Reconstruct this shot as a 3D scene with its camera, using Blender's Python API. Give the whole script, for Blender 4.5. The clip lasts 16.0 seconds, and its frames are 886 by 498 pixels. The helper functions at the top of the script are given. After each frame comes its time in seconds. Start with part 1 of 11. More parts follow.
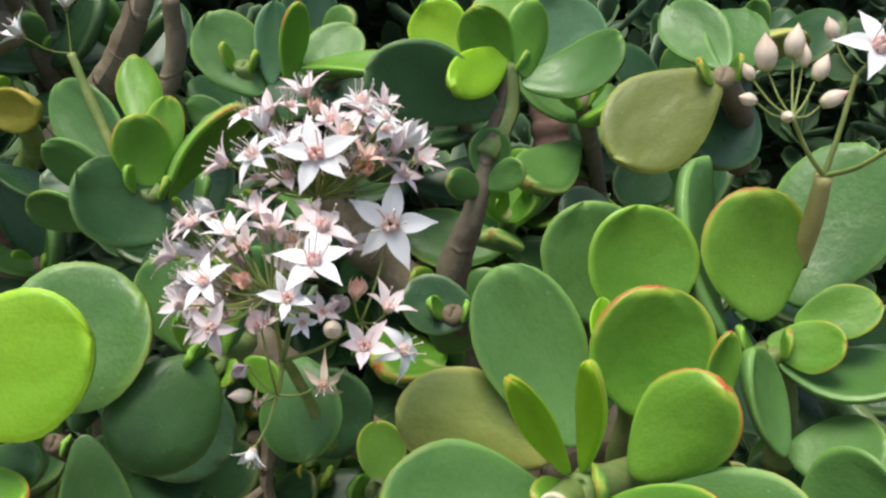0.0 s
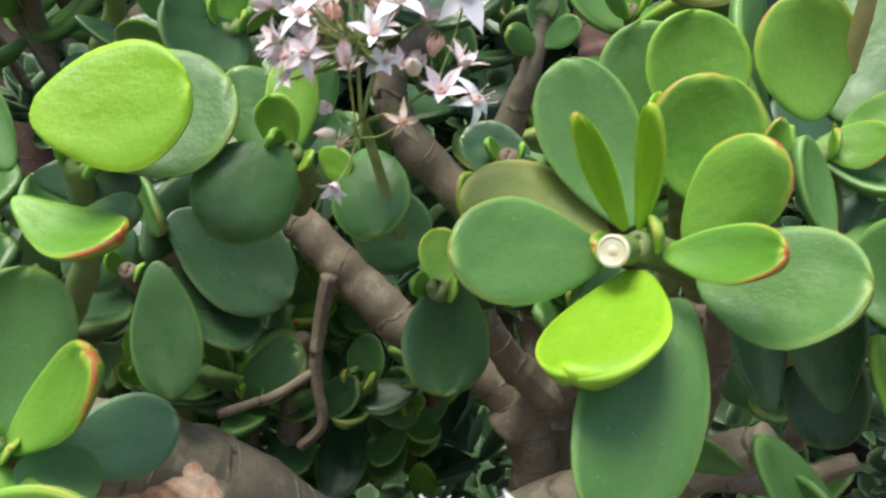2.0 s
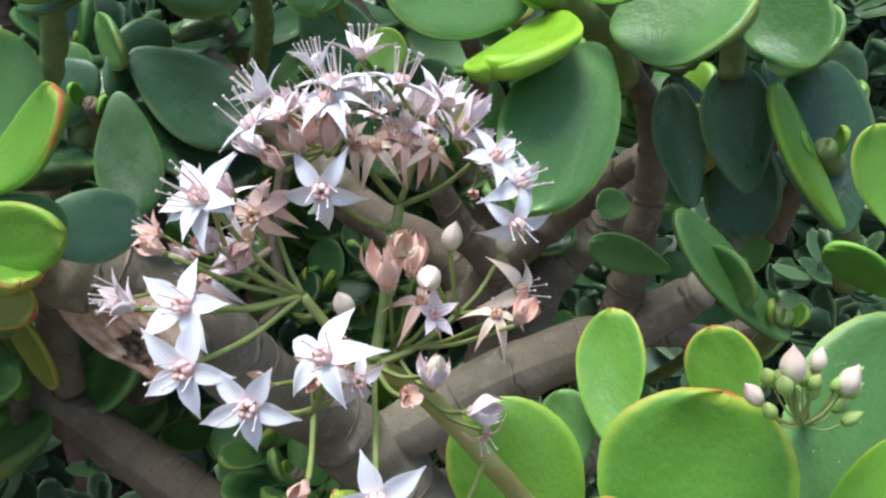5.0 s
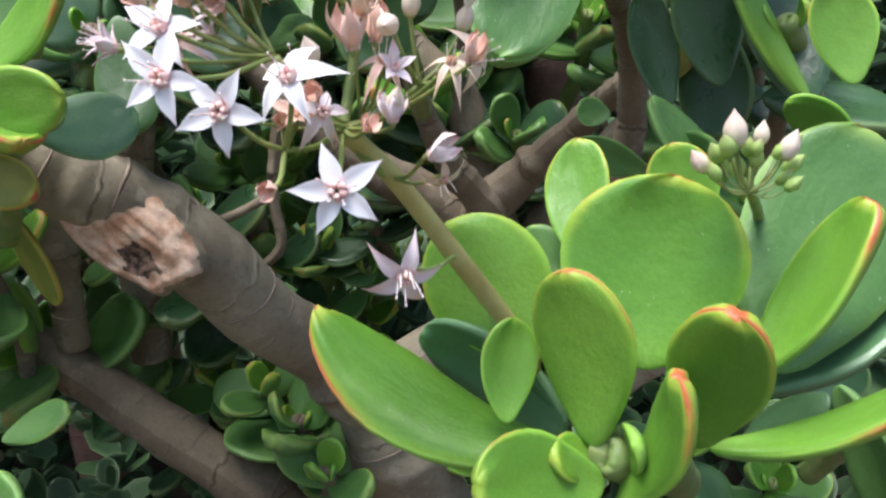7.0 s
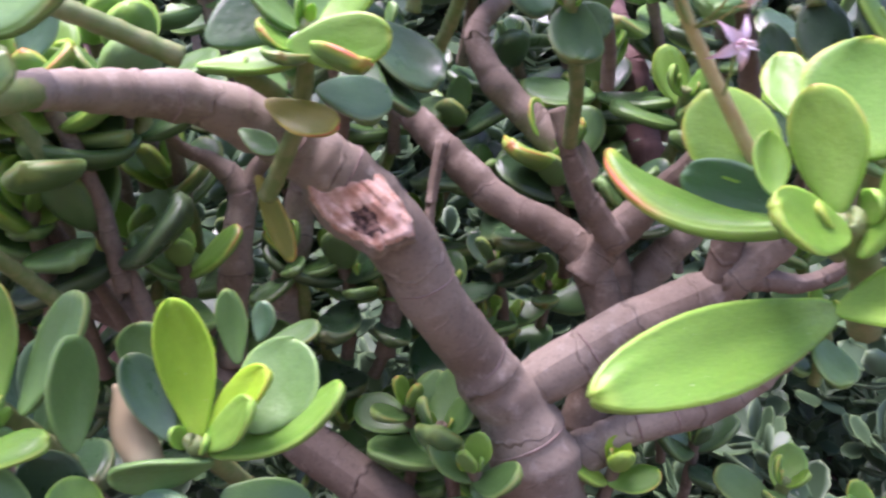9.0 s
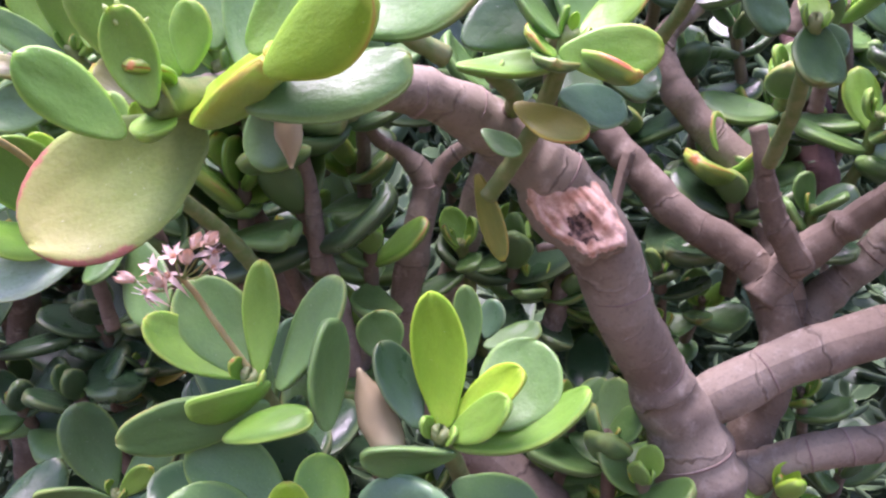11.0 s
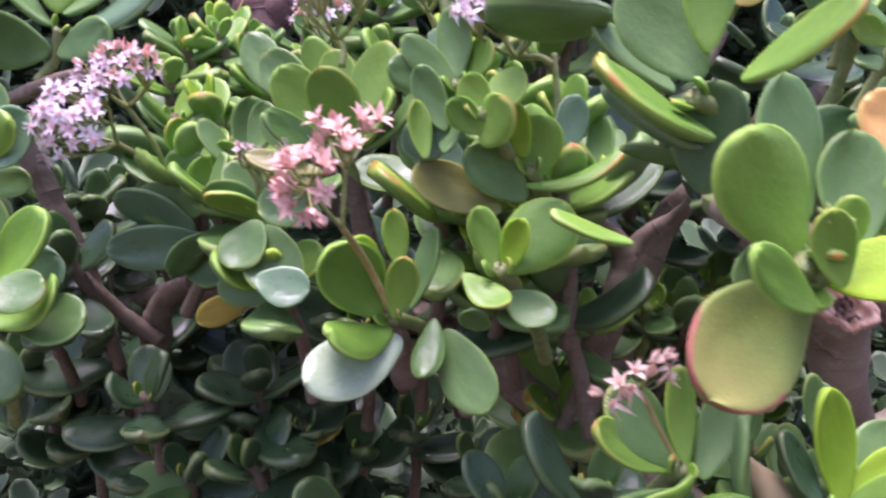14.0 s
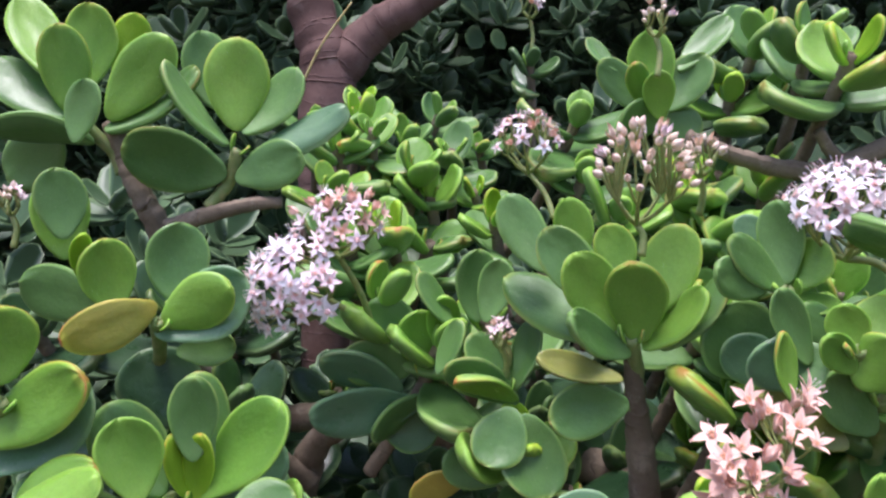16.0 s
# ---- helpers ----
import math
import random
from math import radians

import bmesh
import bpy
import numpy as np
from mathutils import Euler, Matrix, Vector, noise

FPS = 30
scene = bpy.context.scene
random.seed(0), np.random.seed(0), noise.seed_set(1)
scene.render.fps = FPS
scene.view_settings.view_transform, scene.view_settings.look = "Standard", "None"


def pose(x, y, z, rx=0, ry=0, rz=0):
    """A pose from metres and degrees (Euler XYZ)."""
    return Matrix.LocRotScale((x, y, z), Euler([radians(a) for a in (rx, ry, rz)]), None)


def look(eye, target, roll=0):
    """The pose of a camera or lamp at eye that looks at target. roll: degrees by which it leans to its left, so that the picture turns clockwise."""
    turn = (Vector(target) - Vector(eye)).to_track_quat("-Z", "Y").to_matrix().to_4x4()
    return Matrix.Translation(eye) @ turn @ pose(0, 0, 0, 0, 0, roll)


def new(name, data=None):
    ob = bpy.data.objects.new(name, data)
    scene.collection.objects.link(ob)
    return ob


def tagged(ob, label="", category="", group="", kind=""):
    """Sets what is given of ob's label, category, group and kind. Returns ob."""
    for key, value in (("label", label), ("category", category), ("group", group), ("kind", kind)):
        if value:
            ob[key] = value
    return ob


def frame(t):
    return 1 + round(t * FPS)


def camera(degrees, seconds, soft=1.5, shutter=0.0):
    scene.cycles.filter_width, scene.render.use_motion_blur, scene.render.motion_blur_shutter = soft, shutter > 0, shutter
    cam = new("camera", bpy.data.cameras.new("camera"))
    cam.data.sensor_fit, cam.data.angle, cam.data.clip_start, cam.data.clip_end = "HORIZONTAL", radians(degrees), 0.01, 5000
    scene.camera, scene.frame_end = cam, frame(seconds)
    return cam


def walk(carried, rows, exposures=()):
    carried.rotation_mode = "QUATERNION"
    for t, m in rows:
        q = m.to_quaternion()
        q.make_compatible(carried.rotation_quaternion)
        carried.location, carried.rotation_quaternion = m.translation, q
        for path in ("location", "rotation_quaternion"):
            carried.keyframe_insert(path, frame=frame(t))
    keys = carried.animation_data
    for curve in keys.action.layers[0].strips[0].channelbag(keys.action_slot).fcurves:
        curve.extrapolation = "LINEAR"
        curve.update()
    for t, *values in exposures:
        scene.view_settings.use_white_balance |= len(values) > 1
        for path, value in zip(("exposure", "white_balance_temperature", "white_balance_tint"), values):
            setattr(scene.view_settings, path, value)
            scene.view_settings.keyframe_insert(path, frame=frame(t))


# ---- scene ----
cam = camera(57.00, 16.0, soft=2.35, shutter=0.3)
PATH = [
    (0, (0.00097, -0.00262, 0.85153), (-0.01573, 0.47868, 0.71710), -2.61),
    (0.5, (0.00200, -0.00326, 0.84473), (-0.01364, 0.47618, 0.70370), -2.18),
    (1, (0.00108, -0.00796, 0.83640), (-0.01975, 0.47164, 0.69657), -2.24),
    (1.5, (-0.00236, -0.01987, 0.81823), (-0.02753, 0.46279, 0.69014), -1.99),
    (2, (-0.00836, -0.02964, 0.80071), (-0.04258, 0.45408, 0.67884), -1.39),
    (2.5, (-0.02727, -0.03997, 0.78298), (-0.05916, 0.44553, 0.66779), -1.62),
    (3, (-0.01418, -0.04447, 0.76723), (-0.03435, 0.44166, 0.65201), -2.04),
    (3.5, (-0.00828, -0.05290, 0.75851), (-0.01866, 0.43460, 0.64788), -1.79),
    (4, (-0.00368, -0.05796, 0.75081), (-0.01630, 0.42974, 0.64132), -1.76),
    (6.5, (0.00097, -0.07205, 0.71389), (-0.01804, 0.41706, 0.61188), -2.65),
    (7, (0.00477, -0.08092, 0.69842), (-0.01485, 0.41043, 0.60797), -3.35),
    (7.5, (0.00381, -0.10231, 0.67738), (-0.01148, 0.39365, 0.61579), -4.45),
    (8, (-0.01532, -0.12277, 0.65075), (-0.01924, 0.37679, 0.63015), -3.77),
    (8.5, (-0.04102, -0.13753, 0.63260), (-0.04263, 0.36245, 0.63612), -4.12),
    (9, (-0.07176, -0.15150, 0.61703), (-0.08604, 0.34761, 0.64316), -2.06),
    (9.5, (-0.11814, -0.14748, 0.62643), (-0.15318, 0.35124, 0.63392), -0.52),
    (12, (-0.13867, -0.18197, 0.60344), (-0.20187, 0.31236, 0.64391), 4.38),
    (12.5, (-0.15661, -0.19593, 0.59475), (-0.22468, 0.29729, 0.64054), 4.61),
    (13, (-0.21583, -0.20406, 0.61487), (-0.26250, 0.29224, 0.65370), 2.01),
    (13.5, (-0.26467, -0.20227, 0.63005), (-0.27497, 0.29650, 0.66351), 0.44),
    (14, (-0.33064, -0.20619, 0.65097), (-0.31524, 0.29273, 0.67997), 1.11),
    (14.5, (-0.39520, -0.20772, 0.67252), (-0.38210, 0.29089, 0.70740), 2.69),
    (15, (-0.44662, -0.19788, 0.69085), (-0.43287, 0.30096, 0.72193), 3.55),
    (15.5, (-0.48675, -0.16471, 0.72660), (-0.44867, 0.33352, 0.74444), 3.17),
    (16, (-0.50876, -0.14823, 0.75541), (-0.45277, 0.34823, 0.77533), 2.64),
]
walk(cam, [(t, look(eye, target, roll)) for t, eye, target, roll in PATH], [(0.0, 0.3, 6500, 4), (1.2, 0.4, 6500, 4), (2.3, 0.66, 6200, 7), (4.0, 0.6, 5650, 7), (7.0, 0.85, 6000, 11), (8.5, 1.35, 5850, 40), (9.5, 1.64, 5750, 57), (12.5, 1.44, 5840, 55), (14.0, 1.13, 5850, 55), (15.0, 1.0, 5930, 40), (16.0, 0.82, 5850, 28)])

# ---------------------------------------------------------------- world and light
SUN_EL, SUN_AZ = 74.0, 215.0
world = bpy.data.worlds.new("world")
scene.world = world
world.use_nodes = True
wn, wl = world.node_tree.nodes, world.node_tree.links
sky = wn.new("ShaderNodeTexSky")
sky.sky_type, sky.sun_disc = "NISHITA", False
sky.sun_elevation, sky.sun_rotation = radians(SUN_EL), radians(SUN_AZ)
sky.dust_density, sky.air_density, sky.ozone_density = 2.8, 1.15, 0.95
wn["Background"].inputs["Strength"].default_value = 0.125
wl.new(sky.outputs["Color"], wn["Background"].inputs["Color"])
sun_data = bpy.data.lights.new("sun", "SUN")
sun_data.energy, sun_data.angle, sun_data.color = 2.9, radians(28), (1.0, 0.94, 0.86)
sun = new("sun", sun_data)
sun.matrix_world = look(
    (3 * math.sin(radians(SUN_AZ)) * math.cos(radians(SUN_EL)), 3 * math.cos(radians(SUN_AZ)) * math.cos(radians(SUN_EL)), 3 * math.sin(radians(SUN_EL))),
    (0, 0, 0))


# ---------------------------------------------------------------- materials
def mat_base(name, rough=0.5):
    m = bpy.data.materials.new(name)
    m.use_nodes = True
    n = m.node_tree.nodes
    b = n["Principled BSDF"]
    b.inputs["Roughness"].default_value = rough
    return m, n, m.node_tree.links, b


def mix(n, l, fac, a, b):
    """Colour mix; fac, a and b are sockets or values."""
    x = n.new("ShaderNodeMix")
    x.data_type = "RGBA"
    for k, v in ((0, fac), (6, a), (7, b)):
        if isinstance(v, bpy.types.NodeSocket):
            l.new(v, x.inputs[k])
        else:
            x.inputs[k].default_value = v if k == 0 else (*v, 1)
    return x.outputs[2]


def calc(n, l, op, a, b=0.0, c=0.0):
    x = n.new("ShaderNodeMath")
    x.operation = op
    for k, v in enumerate((a, b, c)):
        if isinstance(v, bpy.types.NodeSocket):
            l.new(v, x.inputs[k])
        else:
            x.inputs[k].default_value = v
    return x.outputs[0]


def ramp(n, l, value, lo, hi, a=0.0, b=1.0):
    x = n.new("ShaderNodeMapRange")
    x.interpolation_type = "SMOOTHSTEP"
    l.new(value, x.inputs["Value"])
    x.inputs["From Min"].default_value, x.inputs["From Max"].default_value = lo, hi
    x.inputs["To Min"].default_value, x.inputs["To Max"].default_value = a, b
    return x.outputs["Result"]


def cloud(n, l, scale, detail=3.0, rough=0.55, space="Object", seed=None):
    tc = n.new("ShaderNodeTexCoord")
    t = n.new("ShaderNodeTexNoise")
    t.inputs["Scale"].default_value, t.inputs["Detail"].default_value, t.inputs["Roughness"].default_value = scale, detail, rough
    l.new(tc.outputs[space], t.inputs["Vector"])
    if seed is not None:
        t.noise_dimensions = "4D"
        l.new(calc(n, l, "MULTIPLY", seed, 60.0), t.inputs["W"])
    return t.outputs["Fac"]


def bumped(n, l, b, height, strength, distance):
    x = n.new("ShaderNodeBump")
    x.inputs["Strength"].default_value, x.inputs["Distance"].default_value = strength, distance
    l.new(height, x.inputs["Height"])
    l.new(x.outputs["Normal"], b.inputs["Normal"])


def leaf_material(name, dark, light, red, rough, glow, spots=0.0, per_island=False, space="Object", gloss=0.5):
    """Succulent leaf: two greens by leaf and by cloud, a coloured rim, pale wax spots, soft light inside."""
    m, n, l, b = mat_base(name, rough)
    if per_island:
        rnd = n.new("ShaderNodeNewGeometry").outputs["Random Per Island"]
    else:
        rnd = n.new("ShaderNodeObjectInfo").outputs["Random"]
    uv = n.new("ShaderNodeUVMap")
    sep = n.new("ShaderNodeSeparateXYZ")
    l.new(uv.outputs["UV"], sep.inputs["Vector"])
    # the lower face is laid out two units to the side of the upper one
    under = calc(n, l, "GREATER_THAN", sep.outputs["X"], 1.5)
    flat = calc(n, l, "MULTIPLY_ADD", under, -2.0, sep.outputs["X"])
    across = calc(n, l, "ABSOLUTE", calc(n, l, "MULTIPLY_ADD", flat, 2.0, -1.0))
    along = sep.outputs["Y"]
    big = cloud(n, l, 1.7, 3.0, seed=rnd)
    col = mix(n, l, calc(n, l, "MULTIPLY_ADD", rnd, 0.7, calc(n, l, "MULTIPLY_ADD", big, 0.9, -0.35)), dark, light)
    # paler towards the stalk, fine pores
    col = mix(n, l, ramp(n, l, along, 0.3, 0.0, 0.0, 0.45), col, tuple(min(1, 1.25 * c + 0.03) for c in light))
    fine = cloud(n, l, 38.0, 2.0, seed=rnd)
    col = mix(n, l, ramp(n, l, fine, 0.42, 0.62, 0.0, 0.16), col, tuple(0.62 * c for c in dark))
    # a paler, bluish bloom on the lower face
    col = mix(n, l, calc(n, l, "MULTIPLY", under, 0.42), col, tuple(0.55 * c + d * light[1] for c, d in zip(light, (0.26, 0.37, 0.27))))
    # light caught and passed by the margin, painted as a pale band all round; a red line on the outer part of some
    # leaves
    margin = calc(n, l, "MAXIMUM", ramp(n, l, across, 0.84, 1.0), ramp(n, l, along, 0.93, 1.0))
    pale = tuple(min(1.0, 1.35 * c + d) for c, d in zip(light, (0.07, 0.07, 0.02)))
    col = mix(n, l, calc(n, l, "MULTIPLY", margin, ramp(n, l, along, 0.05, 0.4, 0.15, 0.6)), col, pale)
    half = ramp(n, l, along, 0.5, 0.85)
    patchy = ramp(n, l, cloud(n, l, 1.6, 1.0, seed=rnd), 0.36, 0.56)
    who = ramp(n, l, calc(n, l, "FRACT", calc(n, l, "MULTIPLY", rnd, 7.31)), *((0.05, 0.35) if red > 1 else (0.35, 0.65)))
    rim = calc(n, l, "MAXIMUM", ramp(n, l, across, 0.80, 0.98), ramp(n, l, along, 0.91, 0.99))
    col = mix(n, l, calc(n, l, "MULTIPLY", calc(n, l, "MULTIPLY", rim, half), calc(n, l, "MULTIPLY", who, min(1.0, 0.65 * red))), col, (0.38, 0.42, 0.05))
    line = calc(n, l, "MAXIMUM", ramp(n, l, across, *((0.945, 0.995) if red > 1 else (0.962, 0.998))), ramp(n, l, along, 0.982, 0.998))
    col = mix(n, l, calc(n, l, "MULTIPLY", calc(n, l, "MULTIPLY", line, half), calc(n, l, "MINIMUM", calc(n, l, "MULTIPLY", calc(n, l, "MULTIPLY", patchy, who), red), 1.0)), col, (0.50, 0.13, 0.05))
    if name == "leaf_pale_withering":
        # green fades to yellow at the end, with a brown crumbling edge
        col = mix(n, l, ramp(n, l, along, 0.3, 1.0, 0.0, 0.7), col, (0.29, 0.28, 0.075))
        edge = calc(n, l, "ADD", calc(n, l, "MULTIPLY", across, ramp(n, l, along, 0.3, 0.7)), calc(n, l, "MULTIPLY", cloud(n, l, 6.0, 4.0, 0.7), 0.5))
        col = mix(n, l, ramp(n, l, edge, 1.10, 1.22), col, (0.34, 0.13, 0.08))
    # scattered pale scars and dust
    sc = cloud(n, l, 9.0, 5.0, 0.75, seed=rnd)
    col = mix(n, l, ramp(n, l, sc, 0.70 - 0.05 * spots, 0.76, 0.0, 0.5), col, (0.42, 0.46, 0.34))
    speck = cloud(n, l, 55.0, 1.0, 0.5, seed=rnd)
    col = mix(n, l, ramp(n, l, speck, 0.735, 0.79, 0.0, 0.45), col, (0.55, 0.60, 0.45))
    l.new(col, b.inputs["Base Color"])
    rr = ramp(n, l, cloud(n, l, 3.0, 4.0, 0.6, seed=rnd), 0.3, 0.7, rough - 0.10, rough + 0.12)
    l.new(rr, b.inputs["Roughness"])
    b.inputs["Subsurface Weight"].default_value = glow
    b.inputs["Subsurface Radius"].default_value = (0.5, 1.0, 0.2)
    b.inputs["Subsurface Scale"].default_value = 0.004
    b.inputs["Specular IOR Level"].default_value = gloss
    bumped(n, l, b, calc(n, l, "ADD", calc(n, l, "MULTIPLY", fine, 0.25), cloud(n, l, 4.0, 2.0)), 0.09, 0.02)
    return m


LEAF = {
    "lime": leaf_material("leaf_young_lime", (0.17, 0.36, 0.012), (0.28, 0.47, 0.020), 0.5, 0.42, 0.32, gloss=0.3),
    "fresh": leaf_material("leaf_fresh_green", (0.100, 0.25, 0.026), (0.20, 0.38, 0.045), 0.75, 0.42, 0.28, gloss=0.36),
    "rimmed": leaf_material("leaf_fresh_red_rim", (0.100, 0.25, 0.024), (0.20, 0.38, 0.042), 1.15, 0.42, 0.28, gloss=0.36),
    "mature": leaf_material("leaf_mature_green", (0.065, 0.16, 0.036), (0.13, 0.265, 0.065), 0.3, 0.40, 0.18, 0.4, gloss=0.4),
    # deep and old also stand for leaves in shade, darkened in their base colour
    "deep": leaf_material("leaf_shaded_green", (0.028, 0.085, 0.018), (0.062, 0.145, 0.034), 0.12, 0.43, 0.15, 0.4),
    "old": leaf_material("leaf_old_and_shaded", (0.024, 0.072, 0.026), (0.056, 0.122, 0.046), 0.1, 0.34, 0.10, 0.6),
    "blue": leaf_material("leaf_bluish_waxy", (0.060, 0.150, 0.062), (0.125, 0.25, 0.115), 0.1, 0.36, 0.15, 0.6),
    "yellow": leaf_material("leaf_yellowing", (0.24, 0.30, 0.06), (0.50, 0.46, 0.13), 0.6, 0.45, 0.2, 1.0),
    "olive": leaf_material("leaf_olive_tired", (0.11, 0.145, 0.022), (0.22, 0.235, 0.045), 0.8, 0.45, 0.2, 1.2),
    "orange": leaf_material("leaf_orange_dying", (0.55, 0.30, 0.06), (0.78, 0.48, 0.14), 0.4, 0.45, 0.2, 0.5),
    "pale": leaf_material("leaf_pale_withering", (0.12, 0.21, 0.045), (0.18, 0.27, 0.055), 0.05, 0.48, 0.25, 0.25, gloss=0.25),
    # glossy green leaf, its base paled to hold part of the sky's reflection
    "white": leaf_material("leaf_sky_sheen_pale", (0.24, 0.37, 0.20), (0.36, 0.49, 0.30), 0.0, 0.27, 0.15, 0.0),
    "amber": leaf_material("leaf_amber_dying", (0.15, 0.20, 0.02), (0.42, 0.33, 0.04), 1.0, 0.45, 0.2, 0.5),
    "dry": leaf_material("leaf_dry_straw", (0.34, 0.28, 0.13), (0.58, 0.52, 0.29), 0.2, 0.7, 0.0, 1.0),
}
# far foliage: the shade it lies in is worked into a darker green
FAR_LEAF_SHADED = leaf_material("leaf_far_shaded", (0.028, 0.066, 0.026), (0.080, 0.155, 0.060), 0.0, 0.5, 0.0, 0.3, True)


def bark_material(name, a, b2, c, scale=1.0):
    m, n, l, b = mat_base(name, 0.82)
    uv = n.new("ShaderNodeUVMap")
    sep = n.new("ShaderNodeSeparateXYZ")
    l.new(uv.outputs["UV"], sep.inputs["Vector"])
    big, mid, fine = cloud(n, l, 22.0 * scale, 4.0), cloud(n, l, 90.0 * scale, 4.0, 0.65), cloud(n, l, 420.0 * scale, 3.0, 0.6)
    col = mix(n, l, ramp(n, l, big, 0.33, 0.66), a, b2)
    col = mix(n, l, ramp(n, l, mid, 0.52, 0.72, 0.0, 0.7), col, c)
    col = mix(n, l, ramp(n, l, fine, 0.50, 0.70, 0.0, 0.28), col, tuple(0.45 * v for v in a))
    # ring scars left by old leaf pairs
    wob = calc(n, l, "MULTIPLY_ADD", big, 1.3, sep.outputs["Y"])
    fr = calc(n, l, "FRACT", wob)
    ring = ramp(n, l, calc(n, l, "ABSOLUTE", calc(n, l, "ADD", fr, -0.5)), 0.462, 0.495)
    col = mix(n, l, calc(n, l, "MULTIPLY", calc(n, l, "MULTIPLY", ring, ramp(n, l, cloud(n, l, 45.0, 2.0), 0.45, 0.62)), 0.55), col, tuple(0.35 * v for v in a))
    l.new(col, b.inputs["Base Color"])
    h = calc(n, l, "SUBTRACT", calc(n, l, "ADD", calc(n, l, "MULTIPLY", mid, 0.8), calc(n, l, "MULTIPLY", fine, 0.3)), calc(n, l, "MULTIPLY", ring, 0.5))
    bumped(n, l, b, h, 0.6, 0.0013)
    return m


BARK = bark_material("bark_grey_brown", (0.195, 0.156, 0.103), (0.31, 0.265, 0.184), (0.42, 0.375, 0.285))
# the grey-brown bark at about 0.7, for limbs and stems darkened by shade
BARK_SHADE = bark_material("bark_shade_brown", (0.14, 0.107, 0.068), (0.23, 0.183, 0.123), (0.32, 0.272, 0.198))
BARK_SCAR = bark_material("bark_leaf_scar", (0.22, 0.16, 0.12), (0.34, 0.27, 0.21), (0.48, 0.40, 0.33), 1.5)
BARK_RED = bark_material("bark_reddish_trunk", (0.115, 0.062, 0.048), (0.17, 0.10, 0.08), (0.21, 0.14, 0.115), 0.6)


def soft_material(name, a, b2, scale, rough=0.55, glow=0.2, bump=0.15):
    m, n, l, b = mat_base(name, rough)
    col = mix(n, l, ramp(n, l, cloud(n, l, scale, 4.0), 0.35, 0.65), a, b2)
    rnd = n.new("ShaderNodeObjectInfo").outputs["Random"]
    col = mix(n, l, calc(n, l, "MULTIPLY", rnd, 0.35), col, tuple(0.8 * v for v in a))
    l.new(col, b.inputs["Base Color"])
    b.inputs["Subsurface Weight"].default_value = glow
    b.inputs["Subsurface Scale"].default_value = 0.0015
    bumped(n, l, b, cloud(n, l, scale * 6, 3.0), bump, 0.0006)
    return m


def petal_material(name, root, body, tip, tip_from):
    """Petal: colour runs from its root to its tip, with faint long veins."""
    m, n, l, b = mat_base(name, 0.5)
    uv = n.new("ShaderNodeUVMap")
    sep = n.new("ShaderNodeSeparateXYZ")
    l.new(uv.outputs["UV"], sep.inputs["Vector"])
    rnd = n.new("ShaderNodeObjectInfo").outputs["Random"]
    col = mix(n, l, ramp(n, l, sep.outputs["Y"], 0.02, 0.22), root, body)
    top = calc(n, l, "MULTIPLY", ramp(n, l, sep.outputs["Y"], tip_from, 1.0), calc(n, l, "MULTIPLY_ADD", rnd, 0.9, 0.1))
    col = mix(n, l, top, col, tip)
    vein = n.new("ShaderNodeTexWave")
    vein.inputs["Scale"].default_value, vein.inputs["Distortion"].default_value = 2.2, 1.5
    l.new(uv.outputs["UV"], vein.inputs["Vector"])
    col = mix(n, l, calc(n, l, "MULTIPLY", vein.outputs["Fac"], 0.10), col, root)
    l.new(col, b.inputs["Base Color"])
    thin = n.new("ShaderNodeBsdfTranslucent")
    l.new(col, thin.inputs["Color"])
    both = n.new("ShaderNodeMixShader")
    both.inputs["Fac"].default_value = 0.15
    l.new(b.outputs["BSDF"], both.inputs[1])
    l.new(thin.outputs["BSDF"], both.inputs[2])
    l.new(both.outputs["Shader"], n["Material Output"].inputs["Surface"])
    bumped(n, l, b, vein.outputs["Fac"], 0.12, 0.0004)
    return m


PETAL = {
    "white": petal_material("petal_white", (0.88, 0.66, 0.64), (0.94, 0.93, 0.945), (0.92, 0.80, 0.82), 0.68),
    "pink": petal_material("petal_blush", (0.82, 0.52, 0.50), (0.92, 0.81, 0.82), (0.88, 0.60, 0.62), 0.35),
    "salmon": petal_material("petal_salmon_fading", (0.72, 0.42, 0.28), (0.93, 0.64, 0.52), (0.90, 0.52, 0.41), 0.4),
    "straw": petal_material("petal_straw_withered", (0.60, 0.40, 0.24), (0.88, 0.70, 0.54), (0.78, 0.54, 0.36), 0.4),
    "cream": petal_material("bud_cream", (0.52, 0.54, 0.26), (0.88, 0.74, 0.60), (0.90, 0.60, 0.52), 0.4),
    "greenbud": petal_material("bud_green", (0.24, 0.42, 0.07), (0.42, 0.58, 0.16), (0.66, 0.60, 0.30), 0.6),
}
HEART = soft_material("flower_heart_pink", (0.86, 0.52, 0.47), (0.90, 0.70, 0.64), 900.0)
HEART_OLD = soft_material("flower_heart_ochre", (0.66, 0.36, 0.22), (0.80, 0.54, 0.38), 900.0)
STAMEN = soft_material("stamen_pink_white", (0.84, 0.64, 0.62), (0.86, 0.76, 0.74), 500.0)
STALK = soft_material("flower_stalk_green", (0.20, 0.27, 0.07), (0.33, 0.37, 0.12), 160.0, 0.5, 0.15)
STALK_TAN = soft_material("flower_stalk_tan", (0.40, 0.32, 0.11), (0.48, 0.43, 0.17), 120.0, 0.5, 0.15)
